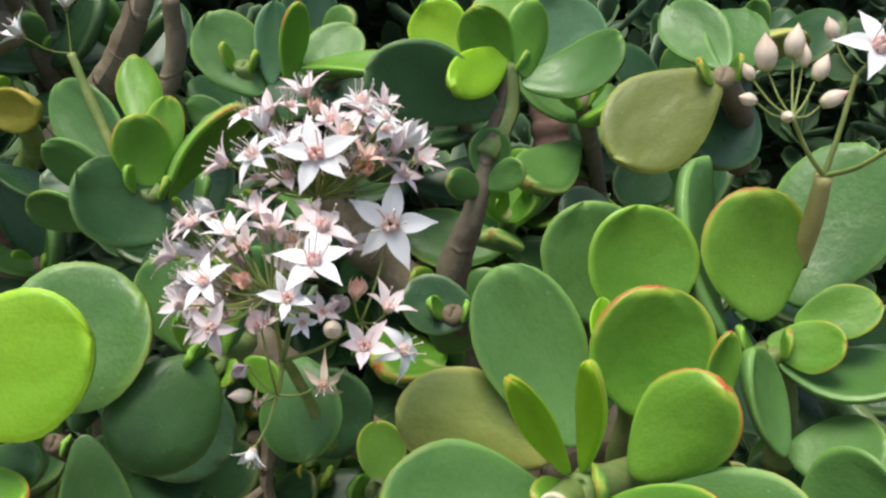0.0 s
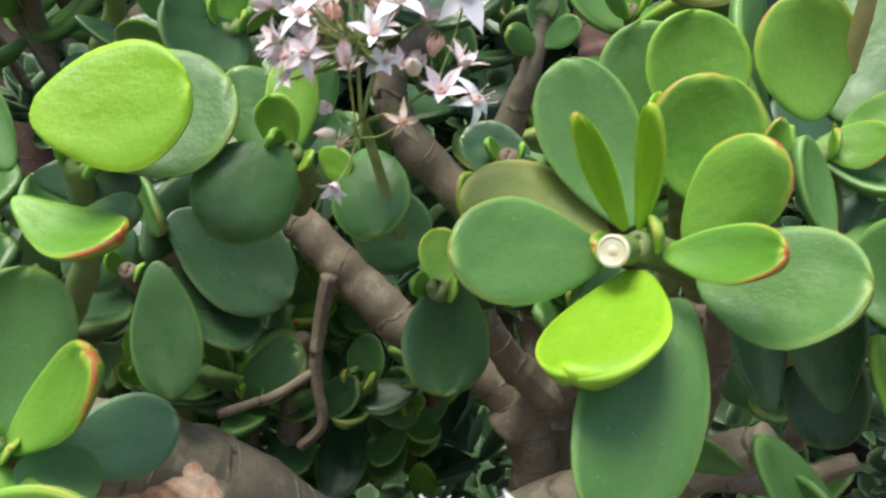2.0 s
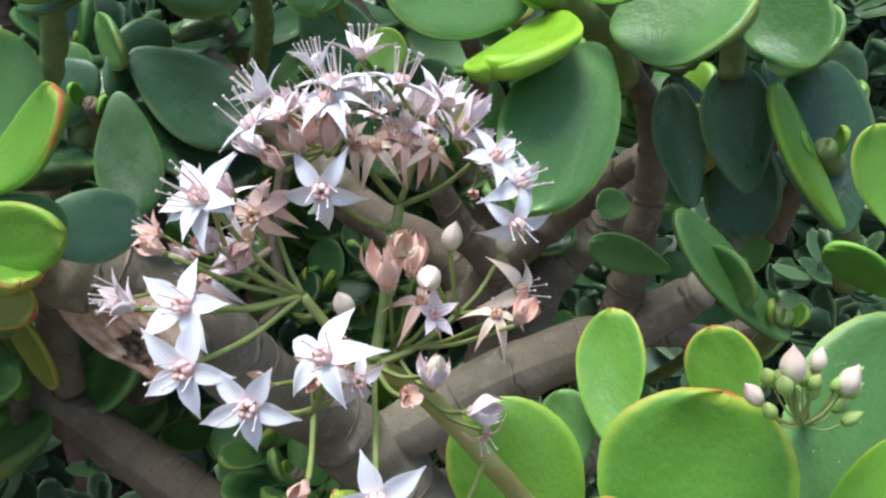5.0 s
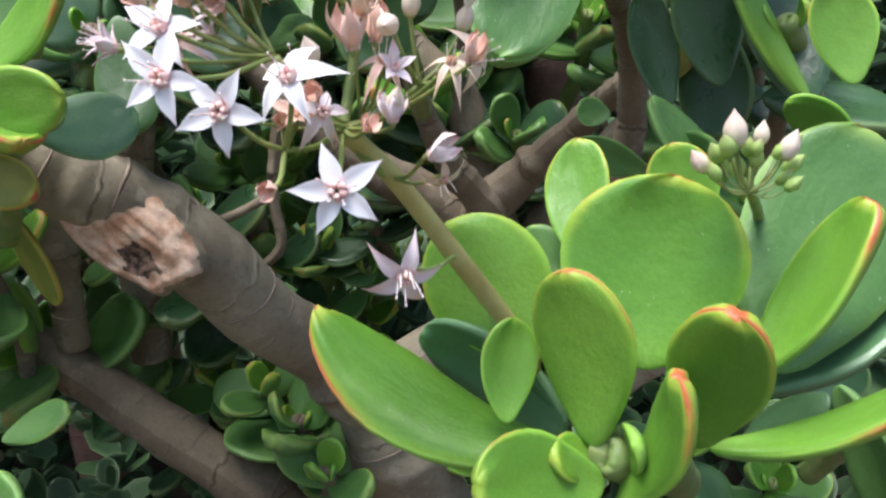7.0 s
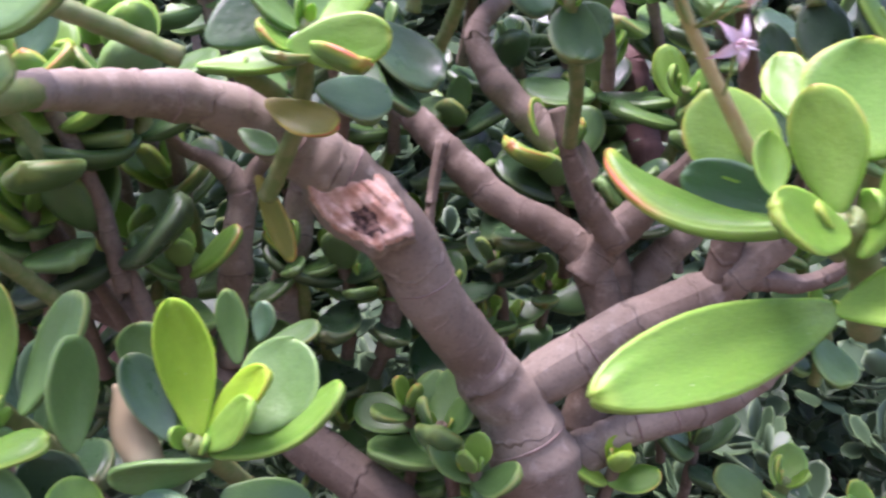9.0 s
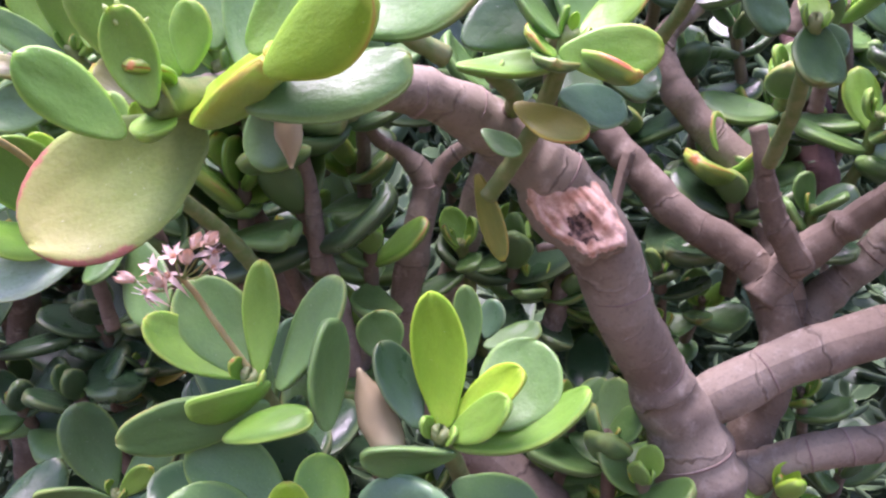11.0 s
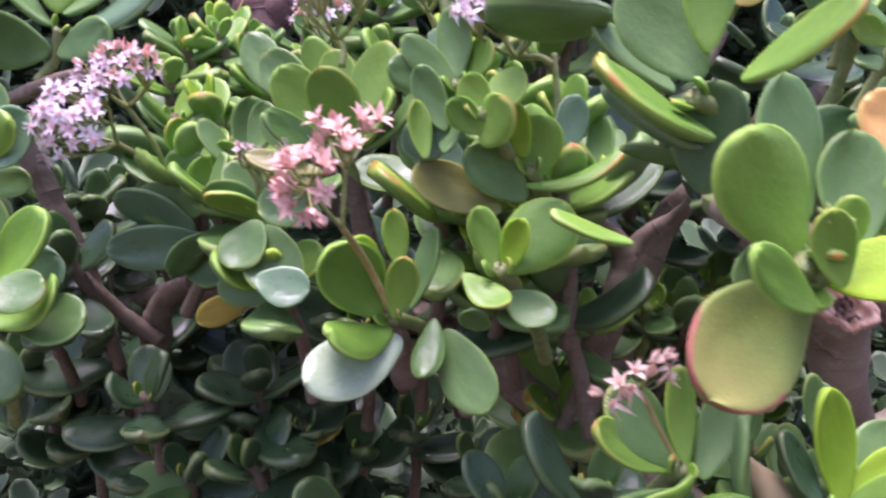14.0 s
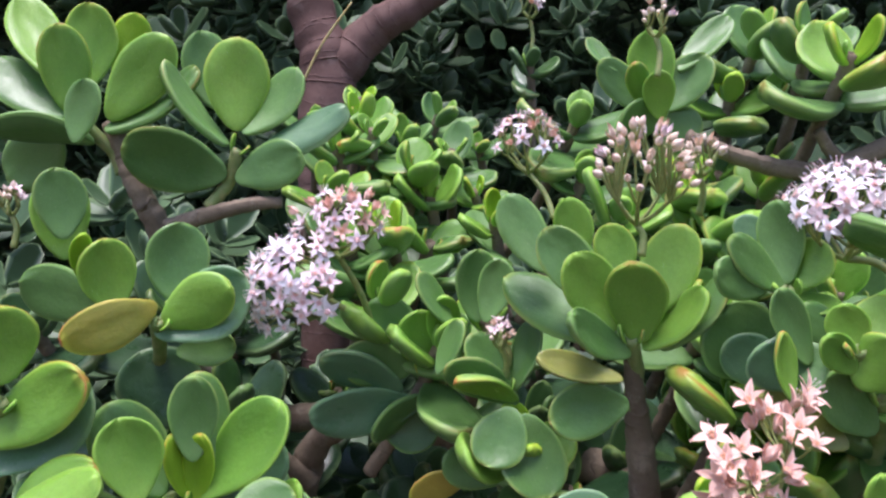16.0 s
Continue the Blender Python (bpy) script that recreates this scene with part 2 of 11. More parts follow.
STALK_PINK = soft_material("flower_stalk_pink", (0.62, 0.24, 0.20), (0.72, 0.36, 0.28), 120.0, 0.5, 0.15)
STEM = soft_material("young_stem_green", (0.16, 0.24, 0.06), (0.26, 0.30, 0.11), 140.0, 0.55, 0.1, 0.35)
WOUND = soft_material("torn_wood_pink", (0.50, 0.27, 0.16), (0.86, 0.63, 0.46), 150.0, 0.75, 0.05, 0.9)
WOUND_DARK = soft_material("wound_hollow_brown", (0.05, 0.03, 0.022), (0.36, 0.22, 0.15), 420.0, 0.85, 0.0, 1.0)
CUT = soft_material("cut_stub_cream", (0.66, 0.58, 0.38), (0.78, 0.72, 0.55), 300.0, 0.7, 0.1)


def ground_material():
    m, n, l, b = mat_base("soil_litter", 0.95)
    big, mid, fine = cloud(n, l, 3.0, 5.0), cloud(n, l, 28.0, 6.0, 0.7), cloud(n, l, 170.0, 4.0, 0.7)
    col = mix(n, l, ramp(n, l, mid, 0.35, 0.65), (0.055, 0.037, 0.026), (0.13, 0.09, 0.065))
    col = mix(n, l, ramp(n, l, fine, 0.55, 0.7, 0.0, 0.6), col, (0.26, 0.19, 0.13))
    col = mix(n, l, ramp(n, l, big, 0.5, 0.75, 0.0, 0.4), col, (0.07, 0.075, 0.04))
    l.new(col, b.inputs["Base Color"])
    bumped(n, l, b, calc(n, l, "ADD", mid, calc(n, l, "MULTIPLY", fine, 0.4)), 0.9, 0.02)
    return m


SOIL = ground_material()


# ---------------------------------------------------------------- mesh builders
def mesh_from(name, verts, faces, uvs=None, mats=(), slots=None, smooth=True):
    me = bpy.data.meshes.new(name)
    me.from_pydata([tuple(map(float, v)) for v in verts], [], faces)
    if uvs is not None:
        lay = me.uv_layers.new(name="UVMap")
        idx = np.empty(len(me.loops), dtype=np.int32)
        me.loops.foreach_get("vertex_index", idx)
        lay.data.foreach_set("uv", np.asarray(uvs, dtype=np.float32)[idx].ravel())
    for mt in mats:
        me.materials.append(mt)
    if slots is not None:
        me.polygons.foreach_set("material_index", np.asarray(slots, dtype=np.int32))
    me.polygons.foreach_set("use_smooth", np.full(len(me.polygons), smooth))
    me.update()
    return me


def part(name, me, parent, label=""):
    ob = new(name, me)
    ob.parent = parent
    if label:
        tagged(ob, label)
    return ob


def leaf_outline(s, shape):
    """Half width, 0 to 0.5, at s of the length."""
    wide, foot, power, swell = {"round": (0.56, 0.20, 2.1, 0.85), "spoon": (0.59, 0.22, 2.05, 1.02), "slim": (0.58, 0.32, 1.9, 1.2)}[shape]
    if s > wide:
        return 0.5 * max(0.0, 1 - ((s - wide) / (1 - wide)) ** power) ** 0.5
    u = s / wide
    return 0.5 * (foot + (1 - foot) * math.sin(0.5 * math.pi * u) ** swell) * (0.4 + 0.6 * min(1.0, s / 0.05) ** 0.5)


def leaf_grid(shape, bend, cup, twist, nu, nv, thick, form=0):
    """Vertices, faces and uv of a closed, thick leaf: foot at 0, tip at (0, 1, 0), upper face +z.

    The faces are nearly flat with a blunt, rounded margin; form picks one of a few uneven outlines."""
    verts, uvs, faces = [], [], []
    ss = [0.5 - 0.5 * math.cos(math.pi * (k / nv) ** 0.92) for k in range(nv + 1)]
    for side in (1, -1):
        for s in ss:
            hw = leaf_outline(min(s, 0.9985), shape)
            lean = 0.035 * math.sin(math.pi * s) * (-1, 0, 1)[form % 3]
            for k in range(nu + 1):
                u = math.sin(0.5 * math.pi * (2 * k / nu - 1))
                bulge = max(0.0, 1 - abs(u) ** 3.4) ** 0.5
                full = thick * (0.75 + 0.25 * min(1, s * 4)) * min(1, (hw / 0.25) ** 0.55)
                z = side * (0.34 if side > 0 else 0.66) * full * bulge
                edge = 1 + (0.05 * noise.noise(Vector((3.1 * s, 5.0 * form, 2.0 * (u > 0)))) if 0.1 < s < 0.97 else 0.0)
                x = u * hw * edge + lean
                z += cup * (u * u - 0.3) * hw * 1.2 + 0.05 * s * noise.noise(Vector((2.2 * u, 2.6 * s, 3.7 * form + 1)))
                a = twist * (s - 0.4)
                x, z = x * math.cos(a) - z * math.sin(a), x * math.sin(a) + z * math.cos(a)
                verts.append([x, s, z + bend * 3.2 * (s * s - s)])
                uvs.append((0.5 + 0.5 * u + (0 if side > 0 else 2), s))
    row, half = nu + 1, (nu + 1) * (nv + 1)
    for j in range(nv):
        for k in range(nu):
            a = j * row + k
            faces.append((a, a + 1, a + row + 1, a + row))
            a += half
            faces.append((a, a + row, a + row + 1, a + 1))
    for j in range(nv):
        a, b2 = j * row, j * row + nu
        faces.append((a, a + row, a + row + half, a + half))
        faces.append((b2, b2 + half, b2 + row + half, b2 + row))
    for k in range(nu):
        faces.append((k, k + half, k + 1 + half, k + 1))
        a = nv * row + k
        faces.append((a, a + 1, a + 1 + half, a + half))
    return verts, faces, uvs


LEAF_MESH = {}


def leaf_mesh(kind, shape, bend, cup, twist, fine=True, form=0):
    key = (kind, shape, bend, cup, twist, fine, form)
    if key not in LEAF_MESH:
        v, f, uv = leaf_grid(shape, bend, cup, twist, *((12, 15) if fine else (8, 11)), 0.22 if fine else 0.27, form)
        LEAF_MESH[key] = mesh_from("leaf", v, f, uv, (LEAF[kind],))
    return LEAF_MESH[key]


def leaf(owner, bx, by, bz, tx, ty, tz, width, nx, ny, nz, bend, kind, fine=True):
    """One leaf from its foot to its tip, of that width, with its upper face towards n."""
    foot, axis, n = Vector((bx, by, bz)), Vector((tx - bx, ty - by, tz - bz)), Vector((nx, ny, nz))
    length = max(axis.length, 0.004)
    y = axis.normalized()
    z = (n - n.dot(y) * y).normalized()
    x = y.cross(z)
    ratio = width / length
    shape = "round" if ratio > 0.78 else "spoon" if ratio > 0.42 else "slim"
    q = (hash_of(tx, ty, tz) % 1000) / 1000
    cup = -0.06 if q < 0.2 else 0.08 if q < 0.6 else 0.2
    twist = 0.0 if q < 0.55 else 0.25 if q < 0.8 else -0.25
    ob = new("leaf", leaf_mesh(kind, shape, round(bend / 0.1) * 0.1, cup, twist, fine, int(q * 997) % 3))
    ob.parent = owner
    m = Matrix((x, y, z)).transposed().to_4x4()
    ob.matrix_basis = Matrix.Translation(foot) @ m @ Matrix.Diagonal((width, length, max(width * 0.55 + length * 0.35, 0.004), 1))
    return ob


def hash_of(*values):
    h = 17
    for v in values:
        h = (h * 31 + int(round(v * 10000)) * 7919) % 1000003
    return h


def spline(points, step):
    """Points along a smooth curve through the given ones, with their radii (x, y, z, r)."""
    p = [np.array(q, float) for q in points]
    p = [2 * p[0] - p[1], *p, 2 * p[-1] - p[-2]]
    out = []
    for a, b, c, d in zip(p, p[1:], p[2:], p[3:]):
        n = max(2, int(np.linalg.norm((c - b)[:3]) / step))
        for k in range(n):
            t = k / n
            out.append(0.5 * (2 * b + (c - a) * t + (2 * a - 5 * b + 4 * c - d) * t * t + (3 * b - a - 3 * c + d) * t**3))
    out.append(p[-2])
    return out


def tube_data(points, step, sides, knobby=0.0, ring=0.02, seed=1):
    """A bent, tapering, closed tube with swollen leaf-scar rings."""
    path = spline(points, step)
    verts, uvs, faces = [], [], []
    up, run = Vector((0.3, 0.2, 0.9)), 0.0
    for k, q in enumerate(path):
        here = Vector(q[:3])
        ahead = (Vector(path[min(k + 1, len(path) - 1)][:3]) - Vector(path[max(k - 1, 0)][:3])).normalized()
        side = ahead.cross(up)
        side = side.normalized() if side.length > 1e-4 else ahead.orthogonal().normalized()
        up = side.cross(ahead).normalized()
        if k:
            run += (here - Vector(path[k - 1][:3])).length
        ph = run / ring
        swell = 1 + knobby * (0.035 * max(0.0, math.cos(2 * math.pi * ph)) ** 6)
        for j in range(sides + 1):
            a = 2 * math.pi * j / sides
            d = math.cos(a) * side + math.sin(a) * up
            lump = 1 + knobby * 0.20 * (noise.noise((here + d * q[3]) * (0.35 / max(q[3], 0.002)) + Vector((seed, 0, 0))))
            verts.append(here + d * q[3] * swell * lump)
            uvs.append((j / sides, ph + 0.5))
    row = sides + 1
    for k in range(len(path) - 1):
        for j in range(sides):
            a = k * row + j
            faces.append((a, a + 1, a + row + 1, a + row))
    for k, flip in ((0, True), (len(path) - 1, False)):
        verts.append(Vector(path[k][:3]))
        uvs.append((0.5, 0.0))
        for j in range(sides):
            a, b2 = k * row + j, k * row + j + 1
            faces.append((len(verts) - 1, b2, a) if flip else (len(verts) - 1, a, b2))
    return verts, faces, uvs


def limb(name, points, material, label="", category="branch", group="", sides=14, knobby=1.0, ring=0.031, parent=None):
    step = max(0.0025, 0.35 * min(p[3] for p in points))
    v, f, uv = tube_data(points, step, sides, knobby, ring, hash_of(*points[0]) % 97)
    ob = new(name, mesh_from(name, v, f, uv, (material,)))
    if parent is not None:
        ob.parent = parent
    if label:
        tagged(ob, label, category, group)
        if sides >= 12:
            leaf_scars(ob, points, step, knobby, ring, hash_of(*points[0]) % 97, BARK_SCAR if material is BARK else material)
    return ob


def leaf_scars(owner, points, step, knobby, ring, seed, material):
    """Raised, broken rings round a limb where old leaf pairs sat, each one a piece of its own."""
    path = spline(points, step)
    rng, run, due = random.Random(seed), 0.0, ring * 0.6
    for k in range(1, len(path) - 1):
        here, r = Vector(path[k][:3]), path[k][3]
        run += (here - Vector(path[k - 1][:3])).length
        if run < due or r < 0.006:
            continue
        due = run + ring * rng.uniform(0.55, 1.7)
        ahead = (Vector(path[k + 1][:3]) - Vector(path[k - 1][:3])).normalized()
        ahead = (ahead + Vector((rng.uniform(-0.12, 0.12), rng.uniform(-0.12, 0.12), rng.uniform(-0.12, 0.12)))).normalized()
        side = ahead.orthogonal().normalized()
        up = side.cross(ahead)
        first, span, fat = rng.uniform(0, 6.28), rng.uniform(2.4, 6.1), 0.0004 + 0.025 * r
        verts, uvs, n = [], [], 22
        for j in range(n + 1):
            a = first + span * j / n
            d = math.cos(a) * side + math.sin(a) * up
            lump = 1 + knobby * 0.20 * noise.noise((here + d * r) * (0.35 / max(r, 0.002)) + Vector((seed, 0, 0)))
            thin = fat * max(0.05, math.sin(math.pi * j / n)) ** 0.5 * (1 + 0.5 * noise.noise(Vector((4 * a, k, seed))))
            wave = 0.0009 * noise.noise(Vector((1.5 * a, seed, k)))
            for i in range(5):
                b = 2 * math.pi * i / 5
                verts.append(here + d * (r * lump + thin * 0.55 * math.cos(b)) + ahead * (wave + thin * math.sin(b)))
                uvs.append((j / n, 0.2))
        faces = [(j * 5 + i, j * 5 + (i + 1) % 5, j * 5 + 5 + (i + 1) % 5, j * 5 + 5 + i) for j in range(n) for i in range(5)]
        part("leaf_scar", mesh_from("leaf_scar", verts, faces, uvs, (material,)), owner)


def shoot(x, y, z, ex, ey, ez, radius, label, group="leafy shoots of the jade plant", material=None):
    """A leafy shoot: its short stem runs from e up to the tip; leaves are added to it."""
    mid = ((x + ex) / 2 + 0.004, (y + ey) / 2 + 0.003, (z + ez) / 2)
    tip = Vector((x, y, z)) + 0.25 * radius * (Vector((x, y, z)) - Vector((ex, ey, ez))).normalized()
    v, f, uv = tube_data([(ex, ey, ez, radius * 1.15), (*mid, radius * 1.05), (x, y, z, radius), (*tip, radius * 0.45)], max(0.0015, radius * 0.5), 10, 0.8, 0.012)
    ob = new("leafy_shoot", mesh_from("stem", v, f, uv, (material or STEM,)))
    # the youngest leaf pair closes the tip
    axis = (tip - Vector((ex, ey, ez))).normalized()
    side = axis.cross(Vector((0.2, 1.0, 0.3))).normalized()
    for sgn in (1, -1):
        foot, end = tip - axis * radius * 0.9 + side * sgn * radius * 0.5, tip + axis * radius * (2.0 + 0.4 * sgn) + side * sgn * radius * 1.5
        leaf(ob, *foot, *end, radius * 2.1, *(-side * sgn + axis * 0.3), 0.1, "fresh", False)
    return tagged(ob, label, "plant shoot", group)


def auto_shoot(x, y, z, ax, ay, az, size, pairs, kinds, label, seed, group="leafy shoots of the jade plant", stem=0.06, fine=False):
    """A shoot with crossed leaf pairs, small and upright at its tip, large and spread below."""
    rng = random.Random(seed)
    up = Vector((ax, ay, az)).normalized()
    tip = Vector((x, y, z))
    foot = tip - up * stem + Vector((rng.uniform(-0.3, 0.3), rng.uniform(0, 0.5), -0.2)) * stem
    ob = shoot(x, y, z, *foot, 0.0028 + 0.03 * size, label, group, BARK_SHADE if stem > 0.055 else STEM)
    side = up.orthogonal().normalized()
    side = Matrix.Rotation(rng.uniform(0, math.pi), 3, up) @ side
    for k in range(pairs):
        u = (k + 0.6) / pairs
        spread = 12 + 75 * u + rng.uniform(-7, 7)
        long = size * (0.45 + 0.75 * min(1, 1.5 * u)) * rng.uniform(0.85, 1.12)
        at = tip - up * (0.0022 + 0.55 * size * u * u + 0.003 * k)
        for sgn in (1, -1):
            a = radians(spread + rng.uniform(-12, 12))
            d = (up * math.cos(a) + side * (sgn * math.sin(a))).normalized()
            d = Matrix.Rotation(rng.uniform(-0.2, 0.2), 3, up) @ d
            q = at + d * long * rng.uniform(0.9, 1.08)
            nn = up * math.sin(a) - side * (sgn * math.cos(a))
            nn = Matrix.Rotation(rng.uniform(-0.35, 0.35), 3, d) @ nn
            kind = kinds[min(len(kinds) - 1, int(u * len(kinds) + rng.uniform(-0.3, 0.3)))] if len(kinds) > 1 else kinds[0]
            leaf(ob, *at, *q, long * rng.uniform(0.52, 0.74), *nn, rng.choice((0.0, 0.1, 0.2)), kind, fine)
        side = Matrix.Rotation(radians(90 + rng.uniform(-14, 14)), 3, up) @ side
    return ob


def dry_leaf(owner, foot, tip, width, face):
    """A dead leaf, papery and rolled in on itself, pinched at its tip."""
    foot, tip, n = Vector(foot), Vector(tip), Vector(face)
    y = (tip - foot).normalized()
    z = (n - n.dot(y) * y).normalized()
    x = y.cross(z)
    long, rows, cols = (tip - foot).length, 14, 12
    verts, uvs, faces = [], [], []
    for skin in (0.0, 0.0007):
        for j in range(rows + 1):
            s = j / rows
            r = 0.5 * width * (0.30 + 0.70 * math.sin(math.pi * min(1.0, 0.16 + 0.80 * s)) ** 0.8) * (1 - 0.75 * s**4) - skin
            for k in range(cols + 1):
                u = 2 * k / cols - 1
                a = u * (1.9 + 0.7 * s)
                rr = r * (1 + 0.20 * noise.noise(Vector((3 * u, 4 * s, 7.0))) - 0.22 * abs(u) ** 3)
                verts.append(foot + y * long * (s + 0.05 * noise.noise(Vector((4 * u, s, 1.0)))) + x * rr * math.sin(a) * 0.9 + z * rr * math.cos(a))
                uvs.append((0.5 + 0.5 * u, s))
    row, half = cols + 1, (cols + 1) * (rows + 1)
    for j in range(rows):
        for k in range(cols):
            a = j * row + k
            faces.append((a, a + 1, a + row + 1, a + row))
            faces.append((a + half, a + row + half, a + row + 1 + half, a + 1 + half))
        for a in (j * row, j * row + cols):
            faces.append((a, a + row, a + row + half, a + half))
    return part("leaf", mesh_from("dry_leaf", verts, faces, uvs, (LEAF["dry"],)), owner, "rolled straw-coloured dead leaf")


def cut_face(owner, x, y, z, nx, ny, nz, radius):
    """The round cream end of a cut shoot: a raised rim and a dished middle."""
    n = Vector((nx, ny, nz)).normalized()
    a = n.orthogonal().normalized()
    b = n.cross(a)
    rings = ((1.0, -0.25), (1.0, 0.0), (0.86, 0.06), (0.7, -0.02), (0.35, -0.06), (0.12, 0.02))
    verts = [Vector((x, y, z)) + (a * math.cos(t) + b * math.sin(t)) * radius * r + n * radius * h for r, h in rings for t in (2 * math.pi * k / 20 for k in range(20))]
    faces = [(j * 20 + k, j * 20 + (k + 1) % 20, (j + 1) * 20 + (k + 1) % 20, (j + 1) * 20 + k) for j in range(len(rings) - 1) for k in range(20)]
    faces.append(tuple(range((len(rings) - 1) * 20, len(rings) * 20)))
    return part("cut_face", mesh_from("cut_face", verts, faces, None, (CUT,), None, False), owner, "round cream-coloured cut end")


# flower pieces, in units of one flower's span
def petal_data(width, rise, curl, reach=0.47):
    """One petal of length 0.5 along +y; rise: slope at its root; curl: how far it falls back."""
    v, uv, f = [], [], []
    nv, nu = 7, 4
    for side in (1, -1):
        for j in range(nv + 1):
            s = j / nv
            hw = width * (0.42 + 0.58 * math.sin(math.pi * min(1, s * 1.15 + 0.05)) ** 0.8) * (1 - s**3.2) ** 0.75 + 0.001
            for k in range(nu + 1):
                u = 2 * k / nu - 1
                z = rise * s - curl * s * s + 0.35 * hw * u * u + side * 0.006 * (1 - u * u)
                v.append((u * hw, 0.03 + reach * (s if reach > 0.3 else math.sin(2.4 * s)), z))
                uv.append((0.5 + 0.5 * u, s))
    row, half = nu + 1, (nu + 1) * (nv + 1)
    for j in range(nv):
        for k in range(nu):
            a = j * row + k
            f.append((a, a + 1, a + row + 1, a + row))
            f.append((a + half, a + row + half, a + row + 1 + half, a + 1 + half))
        a = j * row
        f.append((a, a + row, a + row + half, a + half))
        a += nu
        f.append((a, a + half, a + row + half, a + row))
    return v, f, uv


def heart_data(stamens, length, seed):
    """Five plump carpels in the middle and five stamens with round anthers."""
    v, f, slot = [], [], []

    def blob(c, r, tall, mat_slot, n=6, m=4):
        base = len(v)
        for j in range(m + 1):
            t = math.pi * j / m
            for k in range(n):
                a = 2 * math.pi * k / n
                v.append((c[0] + r * math.sin(t) * math.cos(a), c[1] + r * math.sin(t) * math.sin(a), c[2] + tall * (1 - math.cos(t)) / 2))
        for j in range(m):
            for k in range(n):
                f.append((base + j * n + k, base + j * n + (k + 1) % n, base + (j + 1) * n + (k + 1) % n, base + (j + 1) * n + k))
                slot.append(mat_slot)

    rng = random.Random(seed)
    for k in range(5):
        a = 2 * math.pi * (k + 0.5) / 5
        blob((0.055 * math.cos(a), 0.055 * math.sin(a), -0.01), 0.042, 0.15, 0)
    blob((0, 0, -0.09), 0.06, 0.12, 2)
    for k in range(stamens):
        a = 2 * math.pi * (k + rng.uniform(-0.15, 0.15)) / max(1, stamens)
        lean = rng.uniform(0.25, 0.6)
        e = (length * lean * math.cos(a), length * lean * math.sin(a), length)
        b0 = (0.075 * math.cos(a), 0.075 * math.sin(a), 0.0)
        base = len(v)
        for c, r in ((b0, 0.011), (e, 0.007)):
            for j in range(4):
                t = math.pi * j / 2
                v.append((c[0] + r * math.cos(t), c[1] + r * math.sin(t), c[2]))
        for j in range(4):
            f.append((base + j, base + (j + 1) % 4, base + 4 + (j + 1) % 4, base + 4 + j))
            slot.append(1)
        blob((e[0], e[1], e[2] - 0.012), 0.018, 0.034, 1, 5, 3)
    return v, f, slot


PETAL_FORM = {"open": (0.110, 0.10, 0.11), "flat": (0.115, 0.12, 0.02), "back": (0.105, 0.16, 0.42), "half": (0.100, 0.42, 0.16, 0.42), "shut": (0.12, 0.56, 0.02, 0.15), "limp": (0.085, 0.10, 0.75)}
FLOWER_MESH = {}


def petal_mesh(form, colour):
    key = (form, colour)
    if key not in FLOWER_MESH:
        v, f, uv = petal_data(*PETAL_FORM[form])
        FLOWER_MESH[key] = mesh_from("petal", v, f, uv, (PETAL[colour],))
    return FLOWER_MESH[key]


def heart_mesh(old, stamens, length, seed):
    key = (old, stamens, length, seed)
    if key not in FLOWER_MESH:
        v, f, slot = heart_data(stamens, length, seed)
        FLOWER_MESH[key] = mesh_from("heart", v, f, None, (HEART_OLD if old else HEART, STAMEN, STALK), slot)
    return FLOWER_MESH[key]


def bud_mesh(colour):
    """A closed bud: five-ridged drop with a small green cup."""
    key = ("bud", colour)
    if key not in FLOWER_MESH:
        v, f, uv, n, m = [], [], [], 15, 9
        for j in range(m + 1):
            t = j / m
            r = 0.21 * math.sin(math.pi * min(1, t * 0.80 + 0.14)) ** 0.8 * (1 - 0.9 * t**4) if t < 1 else 0.004
            for k in range(n):
                a = 2 * math.pi * k / n
                rr = r * (1 + 0.09 * abs(math.cos(2.5 * a)))
                v.append((rr * math.cos(a), rr * math.sin(a), 0.72 * t - 0.1))
                uv.append((k / n, t))
        for j in range(m):
            for k in range(n):
                f.append((j * n + k, j * n + (k + 1) % n, (j + 1) * n + (k + 1) % n, (j + 1) * n + k))
        f.append(tuple(range(n - 1, -1, -1)))
        FLOWER_MESH[key] = mesh_from("bud", v, f, uv, (PETAL[colour],))
    return FLOWER_MESH[key]


def whole_flower_mesh(form, colour, stamens, length, seed):
    """A whole flower in one mesh, for clusters farther off."""
    key = ("whole", form, colour, stamens, seed)
    if key not in FLOWER_MESH:
        rng = random.Random(seed)
        verts, faces, uvs, slots = [], [], [], []
        for k in range(5):
            w, rise, curl, *reach = PETAL_FORM[form]
            v, f, uv = petal_data(w, rise + rng.uniform(-0.1, 0.1), curl + rng.uniform(-0.1, 0.12), *reach)
            turn = Matrix.Rotation(2 * math.pi * k / 5 + rng.uniform(-0.12, 0.12), 3, "Z")
            base = len(verts)
            verts += [turn @ Vector(q) for q in v]
            faces += [tuple(i + base for i in q) for q in f]
            uvs += uv
            slots += [0] * len(f)
        v, f, slot = heart_data(stamens, length, seed)
        base = len(verts)
        verts += v
        faces += [tuple(i + base for i in q) for q in f]
        uvs += [(0.5, 0.5)] * len(v)
        slots += [s + 1 for s in slot]
        FLOWER_MESH[key] = mesh_from("flower", verts, faces, uvs, (PETAL[colour], HEART_OLD if colour in ("salmon", "straw") else HEART, STAMEN, STALK), slots)
    return FLOWER_MESH[key]


